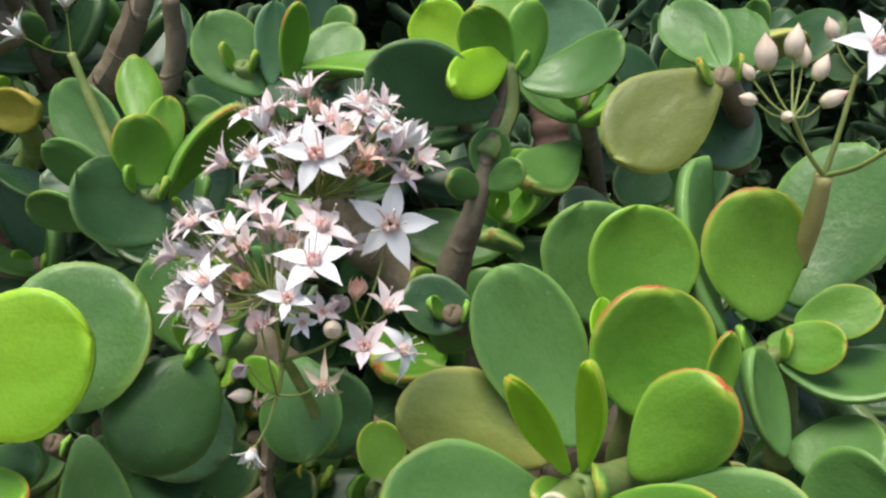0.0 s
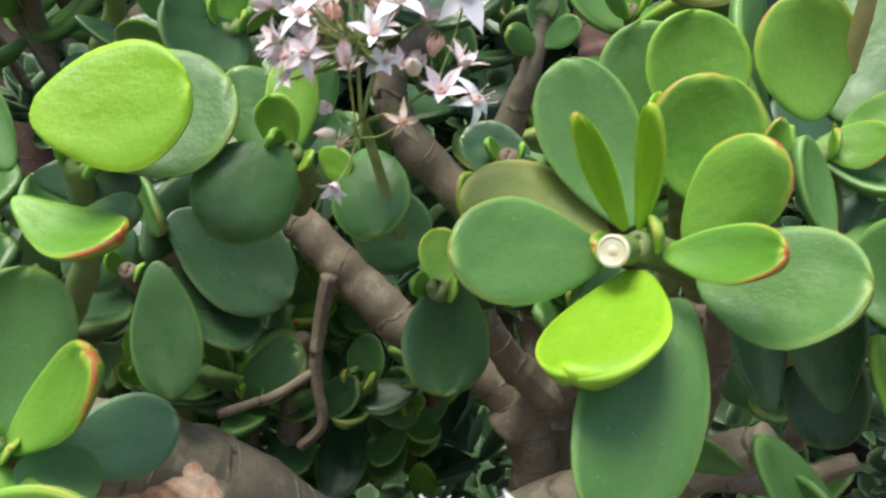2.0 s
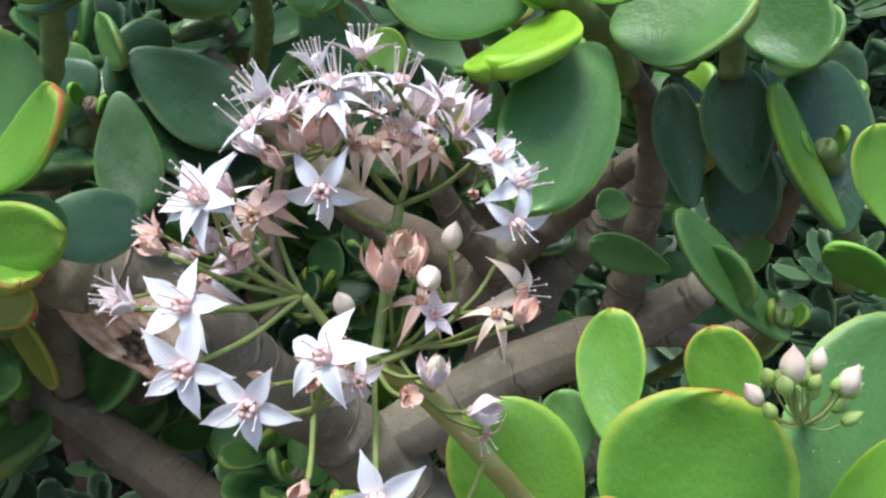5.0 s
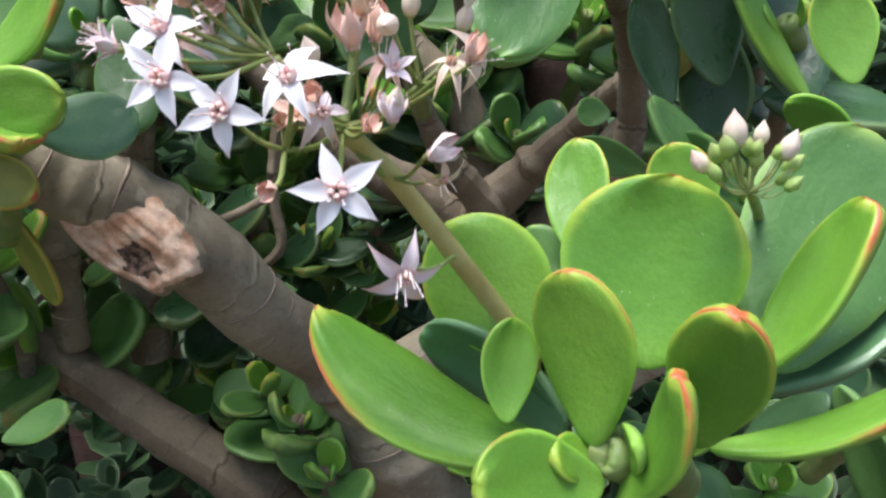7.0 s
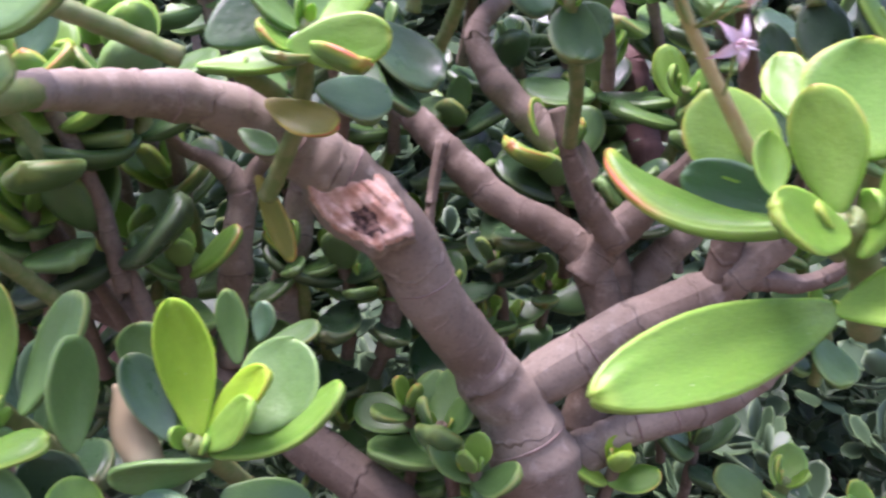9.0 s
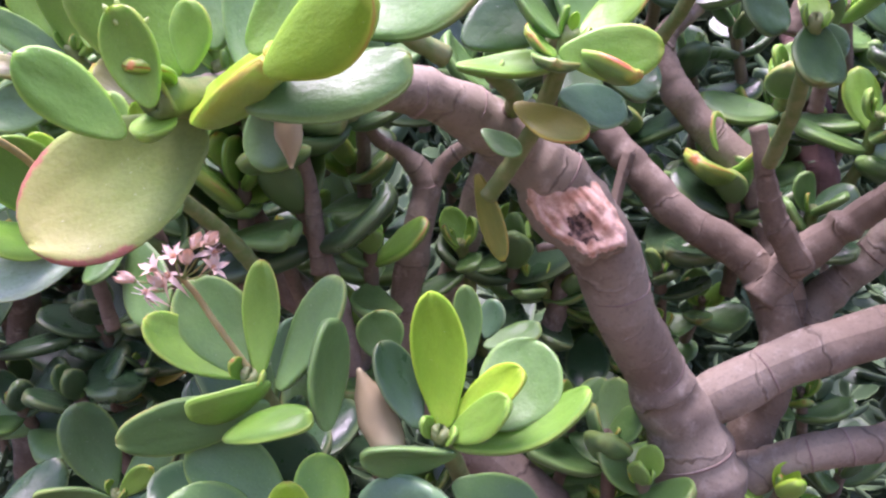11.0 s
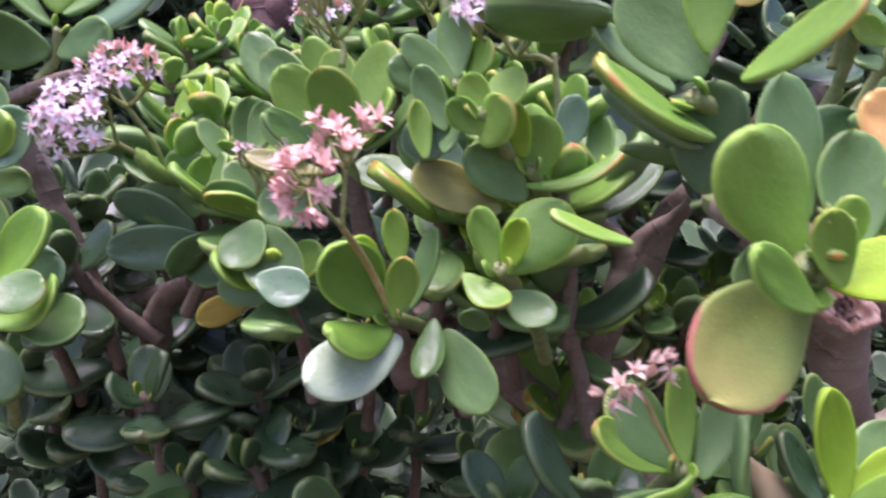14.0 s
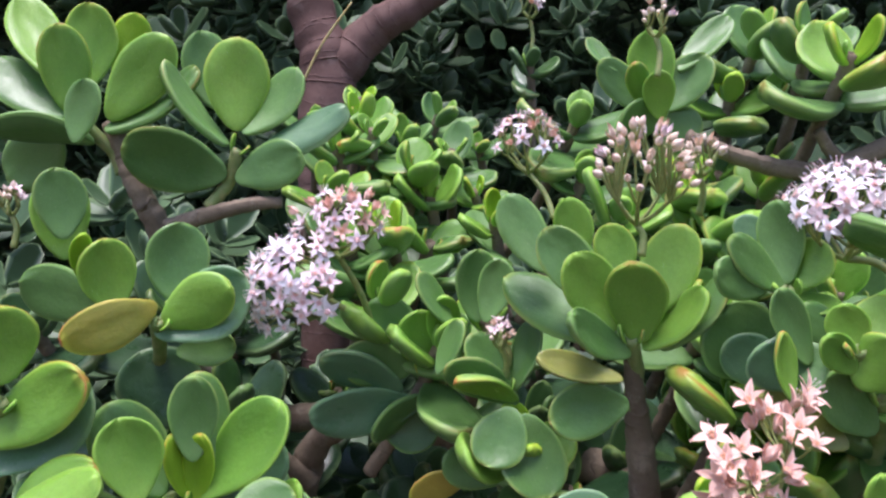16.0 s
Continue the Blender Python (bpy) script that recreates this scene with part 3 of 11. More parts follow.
def turned_to(direction, spin=0.0):
    return Vector(direction).to_track_quat("Z", "Y").to_matrix().to_4x4() @ Matrix.Rotation(spin, 4, "Z")


def cluster(label, points, radius, material=None, group="flower heads"):
    """A flower cluster: its main stalk; side stalks, flowers and buds are added to it."""
    v, f, uv = tube_data([(*p, radius * (1 - 0.25 * k / max(1, len(points) - 1))) for k, p in enumerate(points)], max(0.001, radius * 0.8), 9, 0.3, 0.015)
    ob = new("flower_head", mesh_from("main_stalk", v, f, uv, (material or STALK,)))
    return tagged(ob, label, "flowers", group)


def side_stalk(owner, a, b, radius):
    mid = [(p + q) / 2 for p, q in zip(a, b)]
    mid[2] -= 0.0012
    v, f, uv = tube_data([(*a, radius), (*mid, radius * 0.85), (*b, radius * 0.8)], max(0.0012, radius), 6, 0.0, 0.01)
    return part("side_stalk", mesh_from("side_stalk", v, f, uv, (STALK,)), owner)


def flower(owner, x, y, z, dx, dy, dz, span, form, colour, stamens=5, length=0.34):
    """One star flower of that span that looks along d: heart with five petals of its own."""
    h = hash_of(x, y, z)
    rng = random.Random(h)
    old = colour in ("salmon", "straw")
    ob = new("flower", heart_mesh(old, stamens, length, h % 4))
    ob.parent = owner
    ob.matrix_basis = Matrix.Translation((x, y, z)) @ turned_to((dx, dy, dz), rng.uniform(0, 6.28)) @ Matrix.Scale(span, 4)
    for k in range(5):
        p = new("petal", petal_mesh(form, colour))
        p.parent = ob
        p.matrix_basis = Matrix.Rotation(2 * math.pi * k / 5 + rng.uniform(-0.13, 0.13), 4, "Z") @ Matrix.Rotation(rng.uniform(-0.16, 0.22), 4, "X") @ Matrix.Scale(rng.uniform(0.88, 1.08), 4)
    return ob


def bud(owner, x, y, z, dx, dy, dz, size, colour):
    ob = part("bud", bud_mesh(colour), owner)
    ob.matrix_basis = Matrix.Translation((x, y, z)) @ turned_to((dx, dy, dz), hash_of(x, y, z) % 7) @ Matrix.Scale(size, 4)
    return ob


def umbel(label, x, y, z, ax, ay, az, wide, count, mix_of, foot, seed, span=0.013, deep=0.5, stalk_r=0.0013):
    """A dome of whole flowers on forked stalks. mix_of: (form, colour, stamens) or ("bud", colour, 0) drawn in turn."""
    rng = random.Random(seed)
    up = Vector((ax, ay, az)).normalized()
    mid = Vector((x, y, z))
    joint = mid - up * wide * 0.55
    ob = cluster(label, [tuple(foot), tuple((Vector(foot) + joint) / 2 + Vector((0.002, 0, 0.002))), tuple(joint)], stalk_r * 1.6, STALK)
    side = up.orthogonal().normalized()
    other = up.cross(side)
    arms = []
    for k in range(5):
        a = 2 * math.pi * k / 5 + rng.uniform(-0.4, 0.4)
        e = joint + (side * math.cos(a) + other * math.sin(a)) * wide * 0.30 + up * wide * 0.28
        side_stalk(ob, tuple(joint), tuple(e), stalk_r)
        arms.append(e)
    for k in range(count):
        r = math.sqrt((k + 0.5) / count)
        a = 2.39996 * k + rng.uniform(-0.3, 0.3)
        d = (side * math.cos(a) + other * math.sin(a)) * r
        pos = mid + d * wide * 0.5 + up * wide * deep * 0.5 * (1 - 1.2 * r * r) + Vector((rng.uniform(-1, 1), rng.uniform(-1, 1), rng.uniform(-1, 1))) * span * 0.2
        face = (up * (1.0 - 0.5 * r) + d * 1.1 + Vector((rng.uniform(-0.3, 0.3), rng.uniform(-0.3, 0.1), rng.uniform(-0.3, 0.3)))).normalized()
        arm = min(arms, key=lambda q: (q - pos).length)
        side_stalk(ob, tuple(arm), tuple(pos - face * span * 0.1), stalk_r * 0.6)
        form, colour, st = mix_of[rng.randrange(len(mix_of))]
        if form == "bud":
            bud(ob, *pos, *face, span * rng.uniform(0.5, 0.75), colour)
        else:
            p = part("flower", whole_flower_mesh(form, colour, st, 0.34, rng.randrange(3)), ob)
            p.matrix_basis = Matrix.Translation(pos) @ turned_to(face, rng.uniform(0, 6.28)) @ Matrix.Scale(span * rng.uniform(0.85, 1.15), 4)
    return ob


# ---------------------------------------------------------------- trunk and limbs
trunk = limb("trunk", [(0.0248, 0.4389, 0.1792, 0.0368), (-0.014, 0.3629, 0.4087, 0.03), (-0.0348, 0.3216, 0.5018, 0.0266), (-0.0462, 0.3083, 0.5434, 0.0216), (-0.0683, 0.2878, 0.5815, 0.0159), (-0.0869, 0.2596, 0.6098, 0.0157), (-0.1006, 0.2349, 0.6385, 0.0167), (-0.1201, 0.2148, 0.6646, 0.0152), (-0.1504, 0.1937, 0.6864, 0.0123), (-0.1775, 0.1688, 0.6973, 0.0106), (-0.1973, 0.1461, 0.6954, 0.0086), (-0.2091, 0.1097, 0.688, 0.0067), (-0.217, 0.0612, 0.6742, 0.0047), (-0.2215, 0.0271, 0.6629, 0.0035)], BARK, "grey-brown jade trunk ringed with leaf scars", "trunk", sides=20)
trunk = limb("limb", [(-0.0565, 0.3082, 0.5522, 0.0144), (-0.0335, 0.308, 0.5664, 0.0144), (-0.0034, 0.3065, 0.5834, 0.0139), (0.0264, 0.3052, 0.5982, 0.0135), (0.0658, 0.2999, 0.6146, 0.012), (0.0997, 0.2767, 0.6427, 0.0083)], BARK, "grey-brown side limb forking from the trunk", "branch", sides=16)
limb("limb", [(-0.0255, 0.3322, 0.5105, 0.017), (0.0013, 0.3262, 0.5276, 0.0113), (0.0279, 0.3217, 0.5392, 0.0105), (0.0707, 0.3214, 0.55, 0.0098), (0.1091, 0.3035, 0.5823, 0.0075)], BARK, "low grey-brown limb below the fork", "branch", sides=16)
limb("limb", [(-0.0067, 0.342, 0.5323, 0.0138), (0.0041, 0.3375, 0.5734, 0.0127), (0.0088, 0.3327, 0.5996, 0.0119), (-0.0004, 0.333, 0.6293, 0.0116), (-0.0152, 0.3332, 0.6481, 0.0113), (-0.0492, 0.3333, 0.6683, 0.0106), (-0.0733, 0.3335, 0.6927, 0.01), (-0.0988, 0.3338, 0.7203, 0.0087), (-0.1242, 0.334, 0.748, 0.0064)], BARK_SHADE, "smooth purplish-brown limb behind the trunk", "branch", sides=14)
scarred = limb("limb", [(0.0156, 0.351, 0.591, 0.012), (0.0181, 0.3583, 0.6268, 0.0108), (0.0096, 0.3641, 0.663, 0.011), (-0.0012, 0.3695, 0.7005, 0.0112), (-0.0307, 0.373, 0.7302, 0.0107), (-0.0535, 0.3675, 0.7587, 0.0099), (-0.0591, 0.3644, 0.7849, 0.0076), (-0.0378, 0.3753, 0.8093, 0.0062)], BARK_SHADE, "dark slender limb rising behind the trunk", "branch", sides=14)
cut_face(scarred, 0.007, 0.3559, 0.6713, -0.2939, -1.0201, 0.074, 0.007)
limb("limb", [(0.0291, 0.373, 0.5913, 0.0132), (0.0416, 0.372, 0.6216, 0.0125), (0.0649, 0.3627, 0.6485, 0.0108), (0.089, 0.3429, 0.6804, 0.009)], BARK, "pale brown limb in the fork", "branch", sides=14)
limb("stem", [(-0.2163, 0.3411, 0.5787, 0.0095), (-0.2103, 0.3285, 0.6154, 0.0094), (-0.2042, 0.3164, 0.6472, 0.0092), (-0.1989, 0.3094, 0.6786, 0.0084), (-0.2115, 0.3012, 0.694, 0.0052), (-0.2259, 0.2886, 0.701, 0.0037), (-0.23, 0.2669, 0.7108, 0.0026), (-0.2364, 0.2346, 0.7225, 0.0018)], BARK, "upright grey-brown stem under the leaves", "branch", sides=12)
limb("stem", [(-0.198, 0.3096, 0.6769, 0.007), (-0.1873, 0.3046, 0.6925, 0.0052), (-0.1737, 0.2955, 0.7018, 0.0041), (-0.164, 0.2806, 0.7142, 0.003), (-0.1587, 0.2643, 0.7347, 0.0019)], BARK, "short fork of a grey-brown stem", "branch", sides=10)
limb("stem", [(-0.1263, 0.3735, 0.5779, 0.0069), (-0.1194, 0.3616, 0.6087, 0.0064), (-0.1138, 0.36, 0.6353, 0.0056), (-0.1079, 0.3588, 0.6582, 0.0045)], BARK_SHADE, "thin dark stem beside the trunk", "branch", sides=10)
limb("twig", [(-0.1597, 0.1925, 0.6857, 0.0037), (-0.1522, 0.1827, 0.693, 0.0029), (-0.146, 0.1782, 0.6961, 0.0023)], BARK_SHADE, "short reddish twig on the limb", "branch", sides=8)
limb("limb", [(-0.1554, 0.2034, 0.6938, 0.006), (-0.1426, 0.2032, 0.6789, 0.0084), (-0.1355, 0.2082, 0.6694, 0.0094)], BARK, "broken branch stub on the trunk", "branch", sides=12)
limb("limb", [(-0.6298, 0.5267, 0.6208, 0.0073), (-0.5149, 0.4672, 0.6515, 0.0108), (-0.3546, 0.3675, 0.6437, 0.0125), (-0.286, 0.3572, 0.6086, 0.0136), (-0.2429, 0.347, 0.5798, 0.012), (-0.1766, 0.3367, 0.5342, 0.0143), (-0.1149, 0.3363, 0.4841, 0.015), (-0.0444, 0.3653, 0.3715, 0.0173)], BARK_SHADE, "low grey-brown limb in the shade", "branch", sides=14)
limb("limb", [(-0.0054, 0.33, 0.6217, 0.0109), (0.013, 0.3264, 0.6448, 0.0107), (0.0346, 0.3167, 0.6632, 0.0097), (0.0568, 0.2975, 0.6845, 0.0072), (0.0714, 0.2715, 0.701, 0.0052)], BARK_SHADE, "grey-brown limb slanting behind the flowers", "branch", sides=14)
limb("limb", [(0.0613, 0.3029, 0.6063, 0.009), (0.0677, 0.2877, 0.6382, 0.0082), (0.0713, 0.2738, 0.6672, 0.0071), (0.0724, 0.2597, 0.6957, 0.0062), (0.0654, 0.2343, 0.7205, 0.0048), (0.0501, 0.1968, 0.7375, 0.0035)], BARK_SHADE, "brown limb carrying the glossy shoot", "branch", sides=14)
limb("limb", [(0.0641, 0.2932, 0.6177, 0.0067), (0.0871, 0.2937, 0.617, 0.0061), (0.1127, 0.2939, 0.615, 0.0051), (0.1397, 0.2874, 0.6287, 0.004)], BARK_SHADE, "short brown side limb", "branch", sides=12)
limb("stem", [(-0.0206, 0.2837, 0.7131, 0.005), (-0.0148, 0.2895, 0.6925, 0.0052), (-0.0044, 0.3049, 0.6675, 0.007), (0.015, 0.3202, 0.6401, 0.0089)], BARK_SHADE, "dark stem among the leaves", "branch", sides=12)
limb("twig", [(-0.1008, 0.3082, 0.6215, 0.0024), (-0.0902, 0.3116, 0.6327, 0.0026), (-0.0922, 0.3122, 0.6575, 0.0029), (-0.0879, 0.3136, 0.684, 0.0033), (-0.0831, 0.3132, 0.7025, 0.0038)], BARK_SHADE, "thin forked twig below the limb", "branch", sides=8)
limb("twig", [(-0.0929, 0.3122, 0.6576, 0.0023), (-0.1088, 0.3041, 0.6497, 0.0023), (-0.1331, 0.2959, 0.6436, 0.0023)], BARK_SHADE, "thin brown side twig below the limb", "branch", sides=8)
limb("stem", [(-0.0089, 0.2678, 0.757, 0.0067), (-0.0037, 0.2627, 0.7746, 0.0053), (0.0032, 0.2578, 0.7927, 0.0037), (0.0069, 0.2591, 0.8071, 0.0025), (0.0129, 0.2653, 0.8278, 0.0022), (0.015, 0.2679, 0.8364, 0.0018)], BARK_SHADE, "grey-brown stem behind the flowers", "branch", sides=12)
# darkest bark used here, so that this limb's shade is in its colour
limb("limb", [(0.0421, 0.4526, 0.8301, 0.0091), (0.0511, 0.4365, 0.7742, 0.0134), (0.0554, 0.4316, 0.7216, 0.0156), (0.0561, 0.4214, 0.6516, 0.0166)], BARK_RED, "brown limb in the shade", "branch", sides=12)
limb("stem", [(-0.1956, 0.352, 0.7981, 0.005), (-0.1752, 0.3574, 0.8141, 0.0065), (-0.1502, 0.3547, 0.8375, 0.0068), (-0.1358, 0.3513, 0.8599, 0.0052), (-0.1281, 0.3574, 0.88, 0.0042)], BARK_SHADE, "brown stem behind the shoots", "branch", sides=12)
limb("stem", [(-0.1315, 0.3489, 0.8159, 0.0039), (-0.1198, 0.347, 0.8435, 0.0042), (-0.1178, 0.3431, 0.8655, 0.0034)], BARK_SHADE, "thin brown stem behind the shoots", "branch", sides=10)
limb("trunk", [(-0.4874, 0.9356, 0.0127, 0.0292), (-0.5316, 0.8932, 0.6693, 0.0314), (-0.5466, 0.8752, 0.8958, 0.0325), (-0.5489, 0.8711, 1.009, 0.0354), (-0.5701, 0.8706, 1.0787, 0.0283), (-0.6048, 0.8694, 1.2044, 0.0255)], BARK_RED, "reddish-brown trunk in deep shade", "trunk", sides=14)
limb("limb", [(-0.5447, 0.8712, 0.995, 0.0283), (-0.5054, 0.8648, 1.0535, 0.0255), (-0.4586, 0.8477, 1.0876, 0.021), (-0.3847, 0.8378, 1.1402, 0.0182)], BARK_RED, "reddish-brown limb of the back trunk", "branch", sides=12)
limb("twig", [(-0.5758, 0.8209, 0.9805, 0.0015), (-0.555, 0.8169, 1.0284, 0.0015), (-0.5223, 0.8114, 1.0803, 0.0013)], STALK_TAN, "thin pale dry twig", "branch", sides=6, knobby=0.2)
limb("stem", [(-0.6589, 0.3698, 0.8436, 0.0056), (-0.6413, 0.3694, 0.8059, 0.007), (-0.6265, 0.3799, 0.7758, 0.0079), (-0.5945, 0.4009, 0.7042, 0.0089), (-0.5672, 0.4227, 0.6264, 0.0108)], BARK_SHADE, "dark brown stem under the leaves", "branch", sides=12)
limb("stem", [(-0.6208, 0.3683, 0.7807, 0.0056), (-0.5993, 0.3603, 0.7882, 0.0052), (-0.5714, 0.3516, 0.796, 0.0045), (-0.5511, 0.3494, 0.7987, 0.0034)], BARK_SHADE, "dark brown side stem among leaves", "branch", sides=10)
limb("stem", [(-0.3142, 0.3116, 0.8475, 0.004), (-0.2804, 0.3192, 0.8391, 0.0051), (-0.2403, 0.326, 0.834, 0.0059), (-0.2161, 0.3233, 0.8369, 0.0066), (-0.1718, 0.3179, 0.8566, 0.007)], BARK_SHADE, "brown stem among the leaves", "branch", sides=12)
limb("stem", [(-0.2319, 0.3134, 0.8569, 0.0034), (-0.2178, 0.3178, 0.843, 0.0042), (-0.1951, 0.3212, 0.8345, 0.0045)], BARK_SHADE, "short brown side stem", "branch", sides=10)
limb("stem", [(-0.3714, 0.2359, 0.7257, 0.0039), (-0.3636, 0.247, 0.6969, 0.0057), (-0.3555, 0.2581, 0.6667, 0.0075), (-0.3345, 0.291, 0.5982, 0.0094)], BARK_SHADE, "brown stem under the shoot", "branch", sides=12)
limb("stem", [(-0.4607, 0.4022, 0.6604, 0.005), (-0.5027, 0.4143, 0.6551, 0.0076), (-0.5262, 0.4267, 0.6381, 0.0103), (-0.5372, 0.4513, 0.5915, 0.0124), (-0.5447, 0.4776, 0.5148, 0.0146), (-0.5483, 0.5332, 0.3088, 0.0175)], BARK_SHADE, "purplish-brown forked stem in the shade", "branch", sides=12)
limb("stem", [(-0.5267, 0.4283, 0.6124, 0.0077), (-0.5563, 0.4169, 0.6371, 0.0055), (-0.5828, 0.3943, 0.6695, 0.0049), (-0.5994, 0.3715, 0.7003, 0.0039)], BARK_SHADE, "dark bent side stem", "branch", sides=10)
limb("stem", [(-0.1456, 0.3253, 0.7273, 0.0096), (-0.1609, 0.3376, 0.7079, 0.0098), (-0.1755, 0.3514, 0.6648, 0.01), (-0.1868, 0.3654, 0.6164, 0.0109), (-0.1903, 0.3797, 0.5587, 0.0119)], BARK, "grey-brown stem in the gap", "branch", sides=12)

# ---------------------------------------------------------------- first flowers: glossy shoots
s = shoot(0.0225, 0.1485, 0.7561, 0.0473, 0.1901, 0.7339, 0.0042, "glossy green jade shoot with a cut stub")
leaf(s, 0.0155, 0.1492, 0.7534, -0.0192, 0.1403, 0.7579, 0.0250, -0.04, -0.87, 0.48, 0.1, "mature")
leaf(s, 0.0189, 0.1680, 0.7530, -0.0176, 0.1724, 0.7653, 0.0255, 0.05, -0.92, 0.40, 0.1, "yellow")
leaf(s, 0.0195, 0.1491, 0.7597, 0.0072, 0.1382, 0.7864, 0.0071, 0.25, -0.93, -0.27, 0.1, "lime")
leaf(s, 0.0223, 0.1472, 0.7508, 0.0053, 0.1162, 0.7387, 0.0277, -0.29, -0.21, 0.93, 0.1, "lime")
leaf(s, 0.0226, 0.1494, 0.7601, 0.0225, 0.1416, 0.7879, 0.0077, -0.72, -0.67, -0.19, 0.1, "lime")
leaf(s, 0.033, 0.1502, 0.7431, 0.0122, 0.1156, 0.7071, 0.0277, 0.14, -0.75, 0.65, -0.1, "mature")
leaf(s, 0.0272, 0.1440, 0.7554, 0.0463, 0.1246, 0.7606, 0.0139, 0.05, -0.87, 0.48, 0.2, "rimmed")
leaf(s, 0.0366, 0.1522, 0.7478, 0.0665, 0.1324, 0.7514, 0.0283, -0.04, -0.85, 0.52, 0.1, "mature")
leaf(s, 0.0717, 0.1559, 0.7433, 0.0882, 0.1462, 0.7535, 0.0280, 0.05, -0.85, 0.52, 0.1, "mature")
leaf(s, 0.0237, 0.1665, 0.7563, 0.0072, 0.1797, 0.7959, 0.026, 0.15, -0.92, 0.37, 0.1, "mature")
leaf(s, 0.0406, 0.1671, 0.7617, 0.0417, 0.1714, 0.7926, 0.0294, 0.05, -0.93, 0.35, 0.1, "rimmed")
leaf(s, 0.0345, 0.1553, 0.7547, 0.0511, 0.1495, 0.7787, 0.0212, -0.27, -0.86, 0.43, 0.1, "rimmed")
leaf(s, 0.0298, 0.1706, 0.7767, 0.0316, 0.1781, 0.788, 0.0057, 0.22, -0.83, 0.52, 0.1, "lime")
leaf(s, 0.0557, 0.1675, 0.7634, 0.0584, 0.1689, 0.7821, 0.0079, 0.09, -0.99, 0.06, 0.1, "rimmed")
leaf(s, 0.0708, 0.1649, 0.7531, 0.0638, 0.1699, 0.7776, 0.0153, 0.65, -0.69, 0.32, 0.1, "mature")
# cut stub with a cream face
limb("cut_stub", [(0.0212, 0.1502, 0.7548, 0.0034), (0.0184, 0.1446, 0.7562, 0.0034), (0.0156, 0.1391, 0.7575, 0.0035)], STEM, sides=14, knobby=0.3, parent=s)
cut_face(s, 0.0155, 0.1388, 0.7576, -0.4439, -0.8709, 0.2108, 0.0036)
s = shoot(0.036, 0.1801, 0.7728, 0.0404, 0.2039, 0.7294, 0.0035, "broad-leaved green jade shoot")
leaf(s, 0.0408, 0.1816, 0.7779, 0.0414, 0.1873, 0.8076, 0.0271, 0.05, -0.90, 0.44, 0.1, "rimmed")
leaf(s, 0.0348, 0.1974, 0.7734, 0.0307, 0.2023, 0.8055, 0.0288, 0.05, -0.90, 0.44, 0.1, "mature")
s = shoot(0.0711, 0.1808, 0.7716, 0.0814, 0.1959, 0.7329, 0.0035, "green jade shoot with red-edged leaves")
leaf(s, 0.0701, 0.1810, 0.7798, 0.0662, 0.1838, 0.8114, 0.0257, 0.05, -0.93, 0.35, 0.1, "rimmed")
leaf(s, 0.0618, 0.1814, 0.7745, 0.0605, 0.2039, 0.8156, 0.018, 0.82, -0.49, 0.30, 0.2, "mature")
leaf(s, 0.0781, 0.1829, 0.7778, 0.0971, 0.181, 0.7835, 0.0134, -0.24, -0.80, 0.55, 0.1, "rimmed")
leaf(s, 0.0712, 0.1816, 0.7741, 0.0859, 0.1723, 0.7765, 0.0129, -0.52, -0.69, 0.50, 0.2, "rimmed")
leaf(s, 0.0731, 0.1805, 0.7702, 0.1025, 0.1729, 0.7696, 0.0198, -0.06, -0.32, 0.94, 0.3, "mature")
leaf(s, 0.0829, 0.1956, 0.7778, 0.1049, 0.2136, 0.8155, 0.0313, -0.32, -0.77, 0.55, 0.1, "mature")
leaf(s, 0.0751, 0.1741, 0.7481, 0.0935, 0.1644, 0.7556, 0.0196, -0.52, -0.39, 0.76, 0.1, "mature")
leaf(s, 0.0832, 0.1735, 0.7452, 0.096, 0.1562, 0.7419, 0.0233, -0.62, -0.57, 0.54, 0.1, "mature")
s = shoot(-0.1095, 0.16, 0.774, -0.1354, 0.1851, 0.7203, 0.0035, "jade shoot with large rounded lime leaves")
leaf(s, -0.1084, 0.1408, 0.7869, -0.0755, 0.1483, 0.7939, 0.0304, -0.05, -0.92, 0.40, 0.1, "lime")
leaf(s, -0.1067, 0.1603, 0.7780, -0.0753, 0.1754, 0.7932, 0.0357, 0.05, -0.87, 0.48, 0.1, "mature")
leaf(s, -0.1162, 0.1549, 0.7575, -0.0904, 0.1481, 0.7667, 0.0133, -0.39, -0.75, 0.54, 0.1, "deep")
leaf(s, -0.1189, 0.1479, 0.7755, -0.1415, 0.1531, 0.8036, 0.0184, 0.47, -0.72, 0.51, 0.1, "mature")
leaf(s, -0.1223, 0.1459, 0.7679, -0.1433, 0.1356, 0.7736, 0.0128, 0.34, -0.88, -0.34, 0.1, "rimmed")
leaf(s, -0.1183, 0.1464, 0.769, -0.0887, 0.1346, 0.7633, 0.0166, -0.01, -0.46, 0.89, 0.3, "rimmed")
leaf(s, -0.1276, 0.1439, 0.761, -0.1411, 0.1353, 0.7547, 0.0117, 0.14, -0.72, 0.68, 0.1, "deep")
leaf(s, -0.1226, 0.1621, 0.7713, -0.0981, 0.1681, 0.7682, 0.0144, 0.26, -0.93, 0.25, 0.1, "old")
s = shoot(-0.0622, 0.1791, 0.7739, -0.0876, 0.2856, 0.7394, 0.0035, "jade shoot with paired hanging leaves")
leaf(s, -0.0626, 0.1768, 0.7760, -0.0791, 0.1602, 0.7575, 0.0258, 0.24, -0.95, 0.20, -0.1, "deep")
